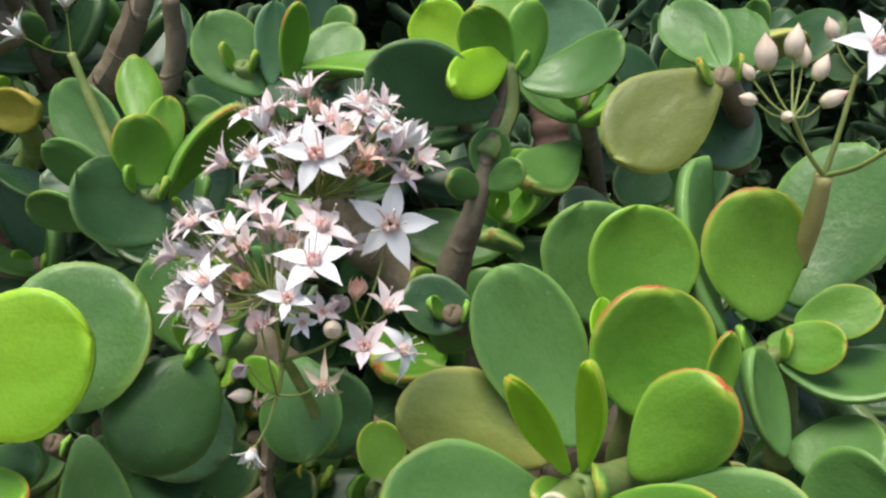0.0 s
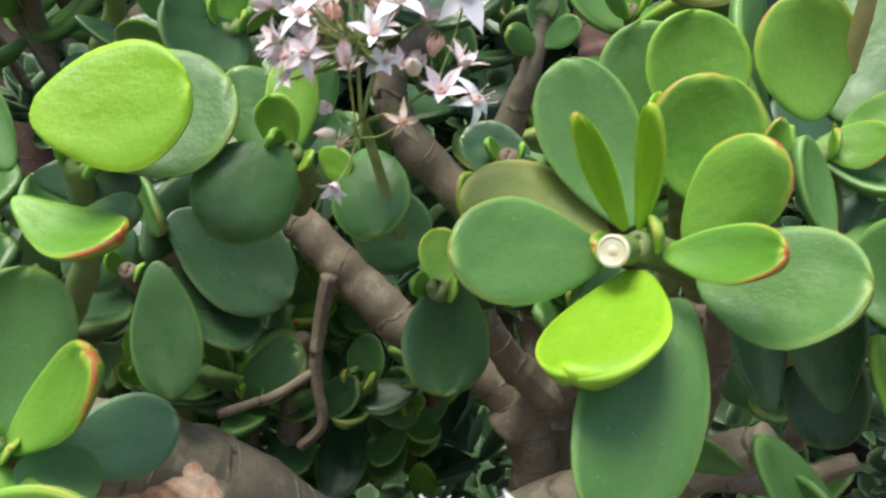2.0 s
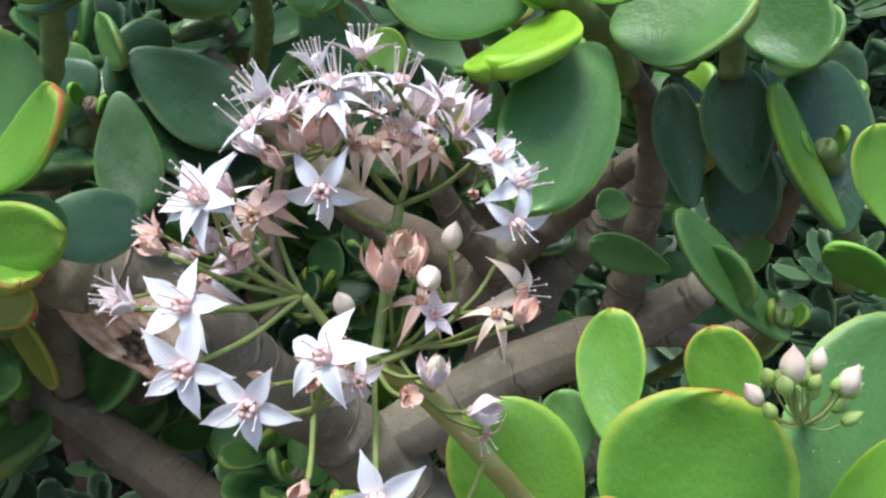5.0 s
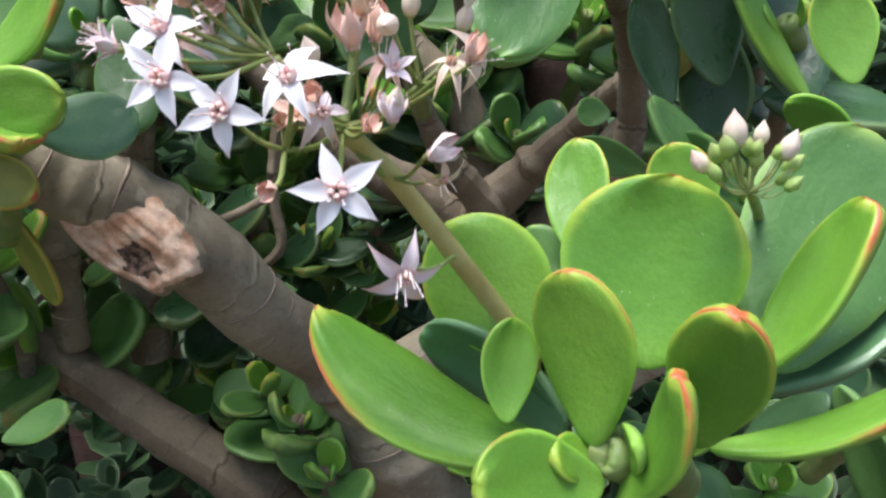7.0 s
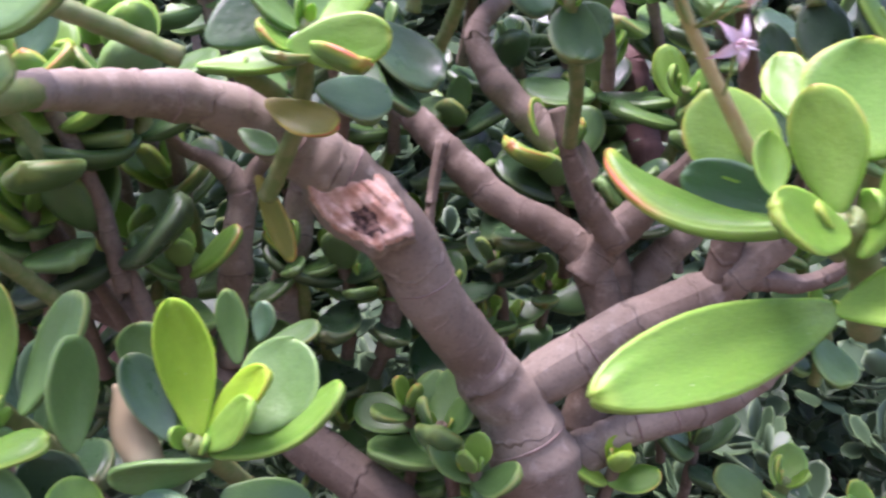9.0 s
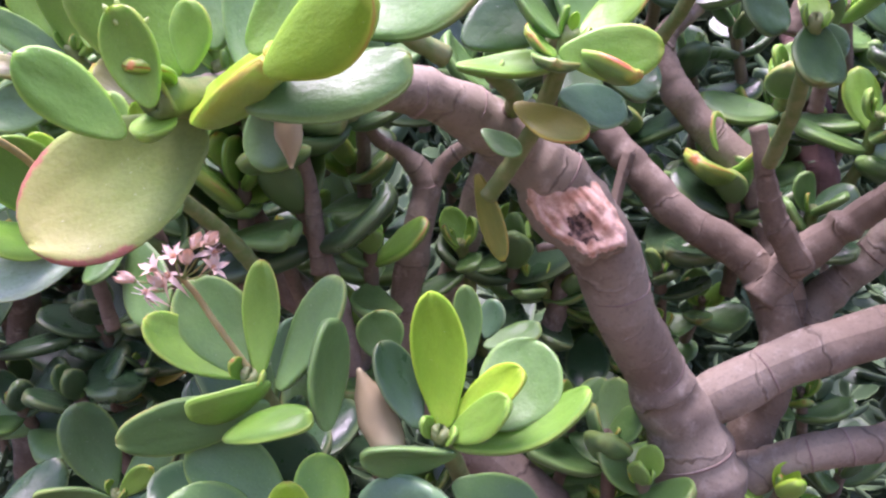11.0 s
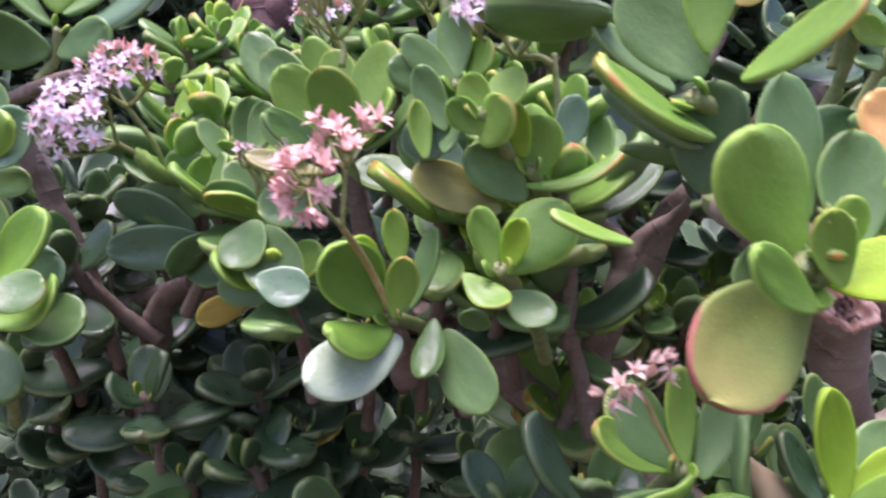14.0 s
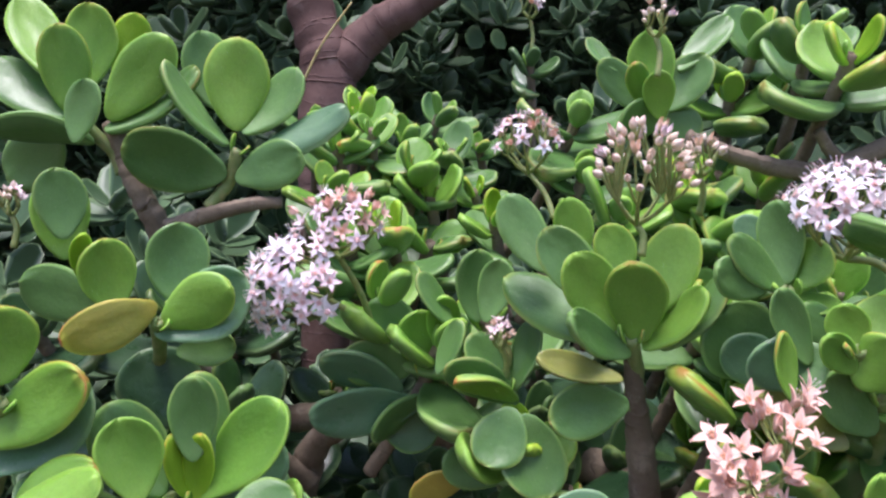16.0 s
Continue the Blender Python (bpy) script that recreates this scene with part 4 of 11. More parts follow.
leaf(s, -0.0431, 0.1814, 0.7745, -0.0394, 0.1660, 0.7543, 0.0213, -0.22, -0.78, 0.58, -0.1, "mature")
leaf(s, -0.0622, 0.1789, 0.7732, -0.0631, 0.1935, 0.8001, 0.0141, 0.30, -0.84, 0.46, 0.1, "rimmed")
leaf(s, -0.0634, 0.1789, 0.7735, -0.0651, 0.1764, 0.7895, 0.0119, 0.01, -0.99, -0.15, 0.1, "rimmed")
leaf(s, -0.0697, 0.1905, 0.772, -0.0813, 0.1995, 0.7957, 0.0208, 0.19, -0.88, 0.43, 0.1, "mature")
leaf(s, -0.0547, 0.1797, 0.7745, -0.0461, 0.1749, 0.7694, 0.0089, -0.40, -0.90, 0.17, 0.1, "rimmed")
leaf(s, -0.0614, 0.1895, 0.7742, -0.0552, 0.2054, 0.796, 0.0112, 0.72, -0.64, 0.26, 0.1, "mature")
leaf(s, -0.0492, 0.1974, 0.7607, -0.0316, 0.2033, 0.7376, 0.0251, 0.48, -0.87, 0.14, 0.1, "old")
s = shoot(-0.1253, 0.1348, 0.7134, -0.1551, 0.1902, 0.6597, 0.0035, "jade shoot with broad yellow-edged leaves")
leaf(s, -0.124, 0.1354, 0.7153, -0.118, 0.1486, 0.7523, 0.0275, 0.54, -0.82, 0.21, 0.1, "mature")
leaf(s, -0.122, 0.1347, 0.712, -0.0976, 0.132, 0.7374, 0.0194, -0.44, -0.83, 0.34, 0.2, "rimmed")
leaf(s, -0.1293, 0.1343, 0.7122, -0.1452, 0.1339, 0.7326, 0.0197, 0.69, -0.49, 0.53, 0.1, "mature")
leaf(s, -0.1267, 0.1335, 0.7083, -0.1027, 0.1131, 0.6938, 0.0209, 0.37, -0.20, 0.90, 0.1, "rimmed")
leaf(s, -0.1277, 0.1617, 0.697, -0.1, 0.1792, 0.6982, 0.0238, 0.45, -0.75, 0.49, 0.1, "blue")
leaf(s, -0.1201, 0.1341, 0.7088, -0.1042, 0.1389, 0.6986, 0.0176, 0.53, -0.69, 0.49, 0.1, "mature")
leaf(s, -0.1256, 0.1344, 0.7118, -0.123, 0.1327, 0.7212, 0.0047, 0.38, -0.89, -0.27, 0.1, "lime")
leaf(s, -0.132, 0.1332, 0.7084, -0.1392, 0.1205, 0.7092, 0.0167, 0.67, -0.34, 0.66, 0.1, "rimmed")
leaf(s, -0.1308, 0.1325, 0.7052, -0.1297, 0.1098, 0.6962, 0.0176, 0.27, -0.34, 0.90, 0.1, "mature")
s = shoot(-0.131, 0.2238, 0.7296, -0.1385, 0.2688, 0.683, 0.0035, "old dark jade shoot in shade", material=BARK_SHADE)
leaf(s, -0.1196, 0.2201, 0.7343, -0.1124, 0.2048, 0.6925, 0.0228, 0.24, -0.96, 0.15, 0.1, "deep")
leaf(s, -0.1174, 0.229, 0.7478, -0.0807, 0.2343, 0.7166, 0.0339, 0.46, -0.79, 0.41, 0.1, "old")
leaf(s, -0.1196, 0.2244, 0.7293, -0.0922, 0.2323, 0.7029, 0.0272, 0.66, -0.54, 0.52, 0.1, "old")
leaf(s, -0.1289, 0.227, 0.7425, -0.1528, 0.2225, 0.7302, 0.0248, 0.08, -0.98, 0.20, 0.1, "old")
leaf(s, -0.1252, 0.225, 0.7331, -0.1093, 0.2442, 0.7575, 0.0214, 0.78, -0.63, -0.02, 0.1, "old")
leaf(s, -0.1287, 0.2314, 0.761, -0.1174, 0.2217, 0.7431, 0.017, -0.69, -0.72, -0.04, 0, "mature")
s = shoot(-0.025, 0.1837, 0.7355, -0.0152, 0.2793, 0.6929, 0.0035, "jade shoot with a bluish hanging leaf")
leaf(s, -0.0213, 0.1897, 0.7385, -0.0249, 0.1750, 0.7080, 0.0261, 0.34, -0.88, 0.33, 0.1, "deep")
leaf(s, -0.0242, 0.184, 0.7363, -0.0248, 0.1916, 0.7511, 0.0131, 0.06, -0.89, 0.46, 0.1, "rimmed")
leaf(s, -0.0198, 0.2005, 0.7396, -0.006, 0.2035, 0.7267, 0.0204, 0.19, -0.98, -0.02, 0.1, "old")
s = shoot(0.0855, 0.2072, 0.7085, 0.0972, 0.2474, 0.6575, 0.0035, "dark jade shoot in shade", material=BARK_SHADE)
leaf(s, 0.0874, 0.2105, 0.7219, 0.0903, 0.2007, 0.6797, 0.026, -0.63, -0.77, 0.14, 0.1, "old")
leaf(s, 0.0771, 0.2103, 0.7239, 0.071, 0.2145, 0.6999, 0.0212, -0.30, -0.95, -0.09, 0.1, "yellow")
leaf(s, 0.0713, 0.1796, 0.6828, 0.0804, 0.1665, 0.6683, 0.0171, -0.90, -0.38, -0.22, 0.1, "mature")

# upper shoots round the first flower cluster
s = shoot(-0.0906, 0.2278, 0.8075, -0.0949, 0.2612, 0.7617, 0.0035, "crowded green jade shoot with small leaves")
leaf(s, -0.0995, 0.2281, 0.8094, -0.1195, 0.2424, 0.8388, 0.0194, -0.03, -0.91, 0.42, 0.1, "mature")
leaf(s, -0.1012, 0.2272, 0.8063, -0.119, 0.2252, 0.8228, 0.0153, -0.14, -0.95, -0.27, 0.1, "mature")
leaf(s, -0.0912, 0.2327, 0.8239, -0.0991, 0.2512, 0.8453, 0.0134, 0.34, -0.65, 0.68, 0.1, "rimmed")
leaf(s, -0.0897, 0.2285, 0.8095, -0.0852, 0.2379, 0.8339, 0.0121, 0.31, -0.90, 0.29, 0.1, "rimmed")
leaf(s, -0.0901, 0.2281, 0.8083, -0.092, 0.2261, 0.8302, 0.0173, 0.51, -0.86, -0.03, 0.1, "rimmed")
leaf(s, -0.0858, 0.2275, 0.8058, -0.0611, 0.2352, 0.8294, 0.0171, 0.70, -0.40, -0.59, 0.2, "rimmed")
leaf(s, -0.0861, 0.2245, 0.7956, -0.1065, 0.2175, 0.8165, 0.027, 0.61, -0.71, 0.36, 0.1, "deep")
leaf(s, -0.1047, 0.225, 0.7994, -0.1273, 0.2259, 0.8049, 0.0163, -0.16, -0.84, -0.52, 0.1, "mature")
leaf(s, -0.0688, 0.2539, 0.8227, -0.0829, 0.2536, 0.8232, 0.0124, 0.04, -0.70, 0.71, 0.1, "old")
leaf(s, -0.1118, 0.246, 0.8006, -0.1327, 0.2483, 0.8107, 0.0159, 0.21, -0.76, 0.62, 0.1, "old")
s = shoot(0.015, 0.2679, 0.8364, 0.0069, 0.2596, 0.8088, 0.0035, "jade shoot above the flowers")
leaf(s, 0.0113, 0.2638, 0.8226, -0.0295, 0.2545, 0.8381, 0.0293, 0.07, -0.93, -0.36, 0.1, "blue")
leaf(s, 0.0157, 0.2695, 0.8416, -0.0024, 0.2452, 0.832, 0.0157, 0.55, -0.63, 0.55, 0.1, "lime")
leaf(s, 0.0194, 0.2665, 0.831, 0.0507, 0.2588, 0.8438, 0.023, -0.42, -0.64, 0.65, 0.3, "mature")
leaf(s, -0.0541, 0.2767, 0.8383, -0.0133, 0.2712, 0.8363, 0.013, -0.01, -0.39, 0.92, -0.1, "rimmed")
leaf(s, -0.0022, 0.2681, 0.8388, -0.0097, 0.2736, 0.8582, 0.02, -0.07, -0.97, 0.24, 0.1, "lime")
leaf(s, 0.0151, 0.2685, 0.8381, 0.0125, 0.2857, 0.8615, 0.0203, 0.05, -0.80, 0.60, 0.1, "rimmed")
leaf(s, 0.0131, 0.2669, 0.833, 0.0046, 0.2628, 0.8555, 0.0178, 0.04, -0.99, -0.16, 0.1, "rimmed")
leaf(s, 0.0295, 0.2873, 0.8296, 0.0382, 0.2963, 0.8593, 0.0332, -0.03, -0.95, 0.30, 0.1, "blue")
leaf(s, 0.0204, 0.267, 0.8327, 0.0247, 0.2743, 0.8569, 0.0163, 0.47, -0.86, 0.17, 0.1, "rimmed")
leaf(s, 0.0067, 0.2574, 0.8015, 0.01, 0.2603, 0.818, 0.0141, 0.15, -0.98, 0.14, 0.1, "mature")
leaf(s, 0.0066, 0.2568, 0.7993, 0.0185, 0.2489, 0.8068, 0.0107, -0.63, -0.75, 0.21, 0.1, "mature")
leaf(s, 0.0062, 0.2562, 0.7975, -0.0051, 0.2475, 0.8046, 0.0103, 0.62, -0.78, 0.03, 0.1, "mature")
s = shoot(0.073, 0.2303, 0.8331, 0.0877, 0.2583, 0.8027, 0.0035, "jade shoot with a yellowing leaf", material=BARK_SHADE)
leaf(s, 0.0715, 0.2304, 0.8336, 0.0406, 0.2194, 0.8139, 0.0286, -0.00, -0.87, 0.49, 0.1, "olive")
leaf(s, 0.0867, 0.2488, 0.8237, 0.0691, 0.2356, 0.8092, 0.0234, 0.04, -0.76, 0.64, 0.1, "old")
leaf(s, 0.0739, 0.231, 0.8354, 0.0639, 0.2567, 0.853, 0.0179, -0.35, -0.62, 0.70, 0.1, "mature")
leaf(s, 0.0739, 0.2305, 0.8339, 0.0859, 0.2567, 0.8506, 0.0195, 0.17, -0.59, 0.79, 0.1, "mature")
leaf(s, 0.0786, 0.2518, 0.8346, 0.1084, 0.2647, 0.84, 0.019, 0.37, -0.55, -0.75, 0.1, "yellow")
leaf(s, 0.0696, 0.2702, 0.792, 0.0508, 0.272, 0.8, 0.0209, 0.09, -0.91, 0.41, 0.1, "old")
s = shoot(-0.0724, 0.2743, 0.8394, -0.0715, 0.2936, 0.7985, 0.0035, "jade shoot at the back")
leaf(s, -0.0671, 0.2718, 0.8302, -0.0831, 0.2794, 0.8577, 0.0243, 0.32, -0.85, 0.42, 0.1, "mature")
leaf(s, -0.0632, 0.2729, 0.8336, -0.0605, 0.2809, 0.8605, 0.0131, 0.42, -0.88, 0.22, 0.1, "blue")
leaf(s, -0.0576, 0.2731, 0.8334, -0.051, 0.2705, 0.8596, 0.011, 0.62, -0.75, -0.23, 0.1, "rimmed")
leaf(s, -0.0538, 0.2737, 0.8351, -0.036, 0.2893, 0.8508, 0.0209, 0.12, -0.77, 0.63, 0.1, "mature")
leaf(s, -0.0749, 0.2679, 0.8179, -0.0949, 0.2806, 0.8278, 0.0133, -0.48, -0.87, 0.15, 0.1, "mature")
s = shoot(-0.1437, 0.2594, 0.8319, -0.1649, 0.2916, 0.802, 0.0035, "amber-tinged jade leaf pair")
leaf(s, -0.1563, 0.2586, 0.8306, -0.1312, 0.2492, 0.8313, 0.015, -0.34, -0.93, -0.13, 0.1, "amber")
leaf(s, -0.1533, 0.2536, 0.8132, -0.1353, 0.2611, 0.8013, 0.0128, 0.61, -0.29, 0.74, 0.1, "old")
s = shoot(-0.0051, 0.2336, 0.7644, 0.0051, 0.273, 0.72, 0.0035, "old bluish jade leaves", material=BARK_SHADE)
leaf(s, 0.0018, 0.2337, 0.7641, -0.0204, 0.2352, 0.7716, 0.019, 0.10, -0.88, 0.46, 0.1, "old")
leaf(s, 0.0036, 0.2338, 0.7641, -0.0111, 0.2399, 0.751, 0.0177, -0.06, -0.93, -0.37, 0.1, "mature")
leaf(s, 0.0513, 0.2731, 0.7861, 0.0318, 0.2721, 0.785, 0.0213, 0.01, -0.84, 0.54, 0.1, "old")

# first flower cluster, white and blush stars
c = cluster("dense cluster of white and blush star flowers", [(-0.0343, 0.1762, 0.7524), (-0.0385, 0.1607, 0.7791), (-0.0394, 0.1558, 0.784)], 0.0014, STALK)
side_stalk(c, (-0.0394, 0.1558, 0.784), (-0.031, 0.1653, 0.8169), 0.0007)
side_stalk(c, (-0.0394, 0.1558, 0.784), (-0.0383, 0.1483, 0.8016), 0.0006)
side_stalk(c, (-0.0394, 0.1558, 0.784), (-0.0222, 0.1565, 0.792), 0.0005)
side_stalk(c, (-0.0394, 0.1558, 0.784), (-0.0384, 0.1447, 0.7815), 0.0005)
side_stalk(c, (-0.031, 0.1653, 0.8169), (-0.0282, 0.1551, 0.8269), 0.0003)
flower(c, -0.0281, 0.1538, 0.8276, 0.04, -0.87, 0.49, 0.0178, "open", "white")
side_stalk(c, (-0.0222, 0.1565, 0.792), (-0.0152, 0.1617, 0.8111), 0.0003)
flower(c, -0.0152, 0.1602, 0.8116, 0.04, -0.93, 0.36, 0.0198, "open", "white")
side_stalk(c, (-0.031, 0.1653, 0.8169), (-0.0326, 0.1712, 0.8366), 0.0003)
flower(c, -0.0326, 0.171, 0.8376, -0.04, -0.19, 0.98, 0.0135, "half", "pink")
side_stalk(c, (-0.031, 0.1653, 0.8169), (-0.0211, 0.171, 0.8342), 0.0003)
flower(c, -0.0208, 0.1708, 0.8354, 0.22, -0.18, 0.96, 0.0147, "open", "white")
side_stalk(c, (-0.031, 0.1653, 0.8169), (-0.0164, 0.1676, 0.8288), 0.0003)
flower(c, -0.0158, 0.1673, 0.8297, 0.56, -0.30, 0.78, 0.0139, "open", "white")
side_stalk(c, (-0.031, 0.1653, 0.8169), (-0.0109, 0.1681, 0.8229), 0.0003)
flower(c, -0.0099, 0.1678, 0.8234, 0.84, -0.21, 0.50, 0.0141, "half", "pink")
side_stalk(c, (-0.031, 0.1653, 0.8169), (-0.0379, 0.1629, 0.8338), 0.0003)
flower(c, -0.0383, 0.1627, 0.8346, -0.39, -0.22, 0.89, 0.0124, "half", "pink")
side_stalk(c, (-0.031, 0.1653, 0.8169), (-0.04, 0.1561, 0.8272), 0.0003)
flower(c, -0.0407, 0.1555, 0.8278, -0.59, -0.50, 0.63, 0.0131, "open", "white")
side_stalk(c, (-0.031, 0.1653, 0.8169), (-0.0464, 0.1591, 0.8254), 0.0003)
flower(c, -0.0472, 0.1589, 0.8258, -0.87, -0.18, 0.46, 0.0123, "half", "pink")
side_stalk(c, (-0.031, 0.1653, 0.8169), (-0.0211, 0.164, 0.8226), 0.0003)
flower(c, -0.0208, 0.1632, 0.8229, 0.32, -0.89, 0.34, 0.0114, "shut", "salmon")
side_stalk(c, (-0.031, 0.1653, 0.8169), (-0.0265, 0.1642, 0.8322), 0.0003)
flower(c, -0.0265, 0.1637, 0.8329, 0.05, -0.61, 0.79, 0.0107, "half", "pink")
side_stalk(c, (-0.031, 0.1653, 0.8169), (-0.0232, 0.1633, 0.8297), 0.0003)
bud(c, -0.0231, 0.163, 0.83, 0.13, -0.74, 0.66, 0.008, "cream")
side_stalk(c, (-0.0383, 0.1483, 0.8016), (-0.0405, 0.1525, 0.815), 0.0003)
flower(c, -0.0406, 0.1523, 0.8161, -0.04, -0.19, 0.98, 0.0137, "half", "pink")
side_stalk(c, (-0.0383, 0.1483, 0.8016), (-0.0516, 0.1498, 0.8145), 0.0003)
flower(c, -0.0521, 0.1496, 0.8155, -0.48, -0.13, 0.87, 0.0135, "open", "pink")
side_stalk(c, (-0.0383, 0.1483, 0.8016), (-0.056, 0.15, 0.8089), 0.0003)
flower(c, -0.0569, 0.1498, 0.8093, -0.87, -0.18, 0.46, 0.0126, "half", "pink")
side_stalk(c, (-0.0383, 0.1483, 0.8016), (-0.0437, 0.1457, 0.8131), 0.0003)
flower(c, -0.0439, 0.1453, 0.814, -0.22, -0.30, 0.93, 0.0132, "half", "white")
side_stalk(c, (-0.0383, 0.1483, 0.8016), (-0.037, 0.148, 0.8133), 0.0003)
flower(c, -0.0369, 0.1477, 0.8142, 0.05, -0.31, 0.95, 0.0128, "half", "pink")
side_stalk(c, (-0.0383, 0.1483, 0.8016), (-0.0279, 0.1505, 0.8128), 0.0003)
flower(c, -0.0276, 0.15, 0.8139, 0.32, -0.41, 0.86, 0.0152, "open", "pink")
side_stalk(c, (-0.0383, 0.1483, 0.8016), (-0.0286, 0.1431, 0.8083), 0.0003)
flower(c, -0.0283, 0.1425, 0.8093, 0.23, -0.53, 0.81, 0.0157, "open", "white")
side_stalk(c, (-0.0383, 0.1483, 0.8016), (-0.0473, 0.1398, 0.8065), 0.0003)
flower(c, -0.0477, 0.1391, 0.8072, -0.43, -0.61, 0.67, 0.0128, "open", "white")
side_stalk(c, (-0.0383, 0.1483, 0.8016), (-0.0527, 0.1421, 0.8018), 0.0003)
flower(c, -0.0534, 0.1417, 0.8021, -0.83, -0.43, 0.35, 0.0115, "half", "pink")
side_stalk(c, (-0.0383, 0.1483, 0.8016), (-0.0465, 0.1369, 0.7994), 0.0003)
flower(c, -0.0467, 0.136, 0.7995, -0.17, -0.98, 0.08, 0.0119, "open", "pink")
side_stalk(c, (-0.0383, 0.1483, 0.8016), (-0.0405, 0.1418, 0.806), 0.0003)
flower(c, -0.0405, 0.1412, 0.8063, -0.06, -0.89, 0.45, 0.0081, "shut", "salmon")
side_stalk(c, (-0.0383, 0.1483, 0.8016), (-0.0334, 0.1412, 0.8023), 0.0003)
flower(c, -0.0333, 0.1405, 0.8029, 0.15, -0.76, 0.63, 0.0119, "half", "white")
side_stalk(c, (-0.0384, 0.1447, 0.7815), (-0.0392, 0.1415, 0.7969), 0.0003)
flower(c, -0.0392, 0.1408, 0.7974, -0.06, -0.83, 0.56, 0.0104, "shut", "pink")
side_stalk(c, (-0.0383, 0.1483, 0.8016), (-0.0317, 0.1438, 0.7974), 0.0003)
flower(c, -0.0316, 0.1432, 0.7974, 0.12, -0.99, -0.05, 0.0078, "half", "white")
side_stalk(c, (-0.0222, 0.1565, 0.792), (-0.0258, 0.1432, 0.7954), 0.0003)
bud(c, -0.0257, 0.1429, 0.7955, 0.04, -0.89, 0.45, 0.0082, "cream")
side_stalk(c, (-0.0222, 0.1565, 0.792), (-0.0229, 0.1532, 0.7974), 0.0003)
flower(c, -0.0227, 0.1531, 0.7982, 0.24, -0.14, 0.96, 0.0094, "shut", "salmon")
side_stalk(c, (-0.0222, 0.1565, 0.792), (-0.0168, 0.1528, 0.7948), 0.0003)
flower(c, -0.0163, 0.1526, 0.7957, 0.51, -0.24, 0.83, 0.0129, "half", "pink")
side_stalk(c, (-0.0222, 0.1565, 0.792), (-0.0206, 0.1466, 0.79), 0.0003)
flower(c, -0.0205, 0.1458, 0.7906, 0.15, -0.76, 0.63, 0.0131, "half", "pink")
side_stalk(c, (-0.0222, 0.1565, 0.792), (-0.0144, 0.1492, 0.7883), 0.0003)
flower(c, -0.0135, 0.1486, 0.7886, 0.77, -0.54, 0.34, 0.0134, "back", "white")
side_stalk(c, (-0.0384, 0.1447, 0.7815), (-0.0284, 0.1427, 0.7848), 0.0003)
flower(c, -0.0283, 0.1419, 0.7849, 0.12, -0.99, 0.07, 0.0099, "limp", "straw")
side_stalk(c, (-0.0384, 0.1447, 0.7815), (-0.0436, 0.1449, 0.7879), 0.0003)
flower(c, -0.0438, 0.1443, 0.7879, -0.41, -0.91, 0.04, 0.008, "shut", "pink")
side_stalk(c, (-0.0384, 0.1447, 0.7815), (-0.0432, 0.1429, 0.7825), 0.0003)
bud(c, -0.0435, 0.1428, 0.7826, -0.95, -0.30, 0.12, 0.0066, "cream")
side_stalk(c, (-0.0384, 0.1447, 0.7815), (-0.0425, 0.1406, 0.7729), 0.0003)
flower(c, -0.0428, 0.14, 0.7724, -0.30, -0.77, -0.57, 0.0103, "half", "white")
side_stalk(c, (-0.0384, 0.1447, 0.7815), (-0.0421, 0.1436, 0.7806), 0.0003)
flower(c, -0.0422, 0.1433, 0.7805, -0.20, -0.94, -0.27, 0.0046, "limp", "salmon")

side_stalk(c, (-0.031, 0.1653, 0.8169), (-0.0255, 0.1674, 0.8234), 0.0004)
flower(c, -0.0251, 0.1671, 0.8243, 0.37, -0.34, 0.86, 0.013, "half", "white")
side_stalk(c, (-0.0383, 0.1483, 0.8016), (-0.0286, 0.1544, 0.8104), 0.0004)
flower(c, -0.0284, 0.154, 0.811, 0.29, -0.54, 0.79, 0.009, "half", "white")
side_stalk(c, (-0.031, 0.1653, 0.8169), (-0.0157, 0.1608, 0.8301), 0.0004)
flower(c, -0.0153, 0.1606, 0.8307, 0.54, -0.26, 0.80, 0.0094, "open", "white")
side_stalk(c, (-0.0383, 0.1483, 0.8016), (-0.0483, 0.1584, 0.7952), 0.0004)
flower(c, -0.0487, 0.1579, 0.7956, -0.48, -0.67, 0.56, 0.0095, "half", "pink")
side_stalk(c, (-0.031, 0.1653, 0.8169), (-0.0242, 0.1608, 0.8292), 0.0004)
flower(c, -0.0239, 0.1605, 0.8301, 0.34, -0.31, 0.89, 0.0125, "half", "pink")
side_stalk(c, (-0.0383, 0.1483, 0.8016), (-0.0295, 0.1518, 0.7959), 0.0004)
flower(c, -0.0293, 0.1513, 0.7963, 0.33, -0.75, 0.57, 0.0091, "half", "pink")
side_stalk(c, (-0.031, 0.1653, 0.8169), (-0.0271, 0.1606, 0.8256), 0.0004)
flower(c, -0.0268, 0.1603, 0.8265, 0.28, -0.35, 0.90, 0.0124, "open", "white")
side_stalk(c, (-0.0383, 0.1483, 0.8016), (-0.0452, 0.1547, 0.8086), 0.0004)
flower(c, -0.0455, 0.1543, 0.8091, -0.40, -0.54, 0.74, 0.009, "half", "pink")
side_stalk(c, (-0.031, 0.1653, 0.8169), (-0.0344, 0.1583, 0.8275), 0.0004)
flower(c, -0.0344, 0.158, 0.8284, 0.01, -0.35, 0.94, 0.0111, "half", "white")
side_stalk(c, (-0.0383, 0.1483, 0.8016), (-0.0462, 0.1558, 0.7982), 0.0004)
flower(c, -0.0465, 0.1553, 0.7987, -0.43, -0.66, 0.61, 0.01, "shut", "white")
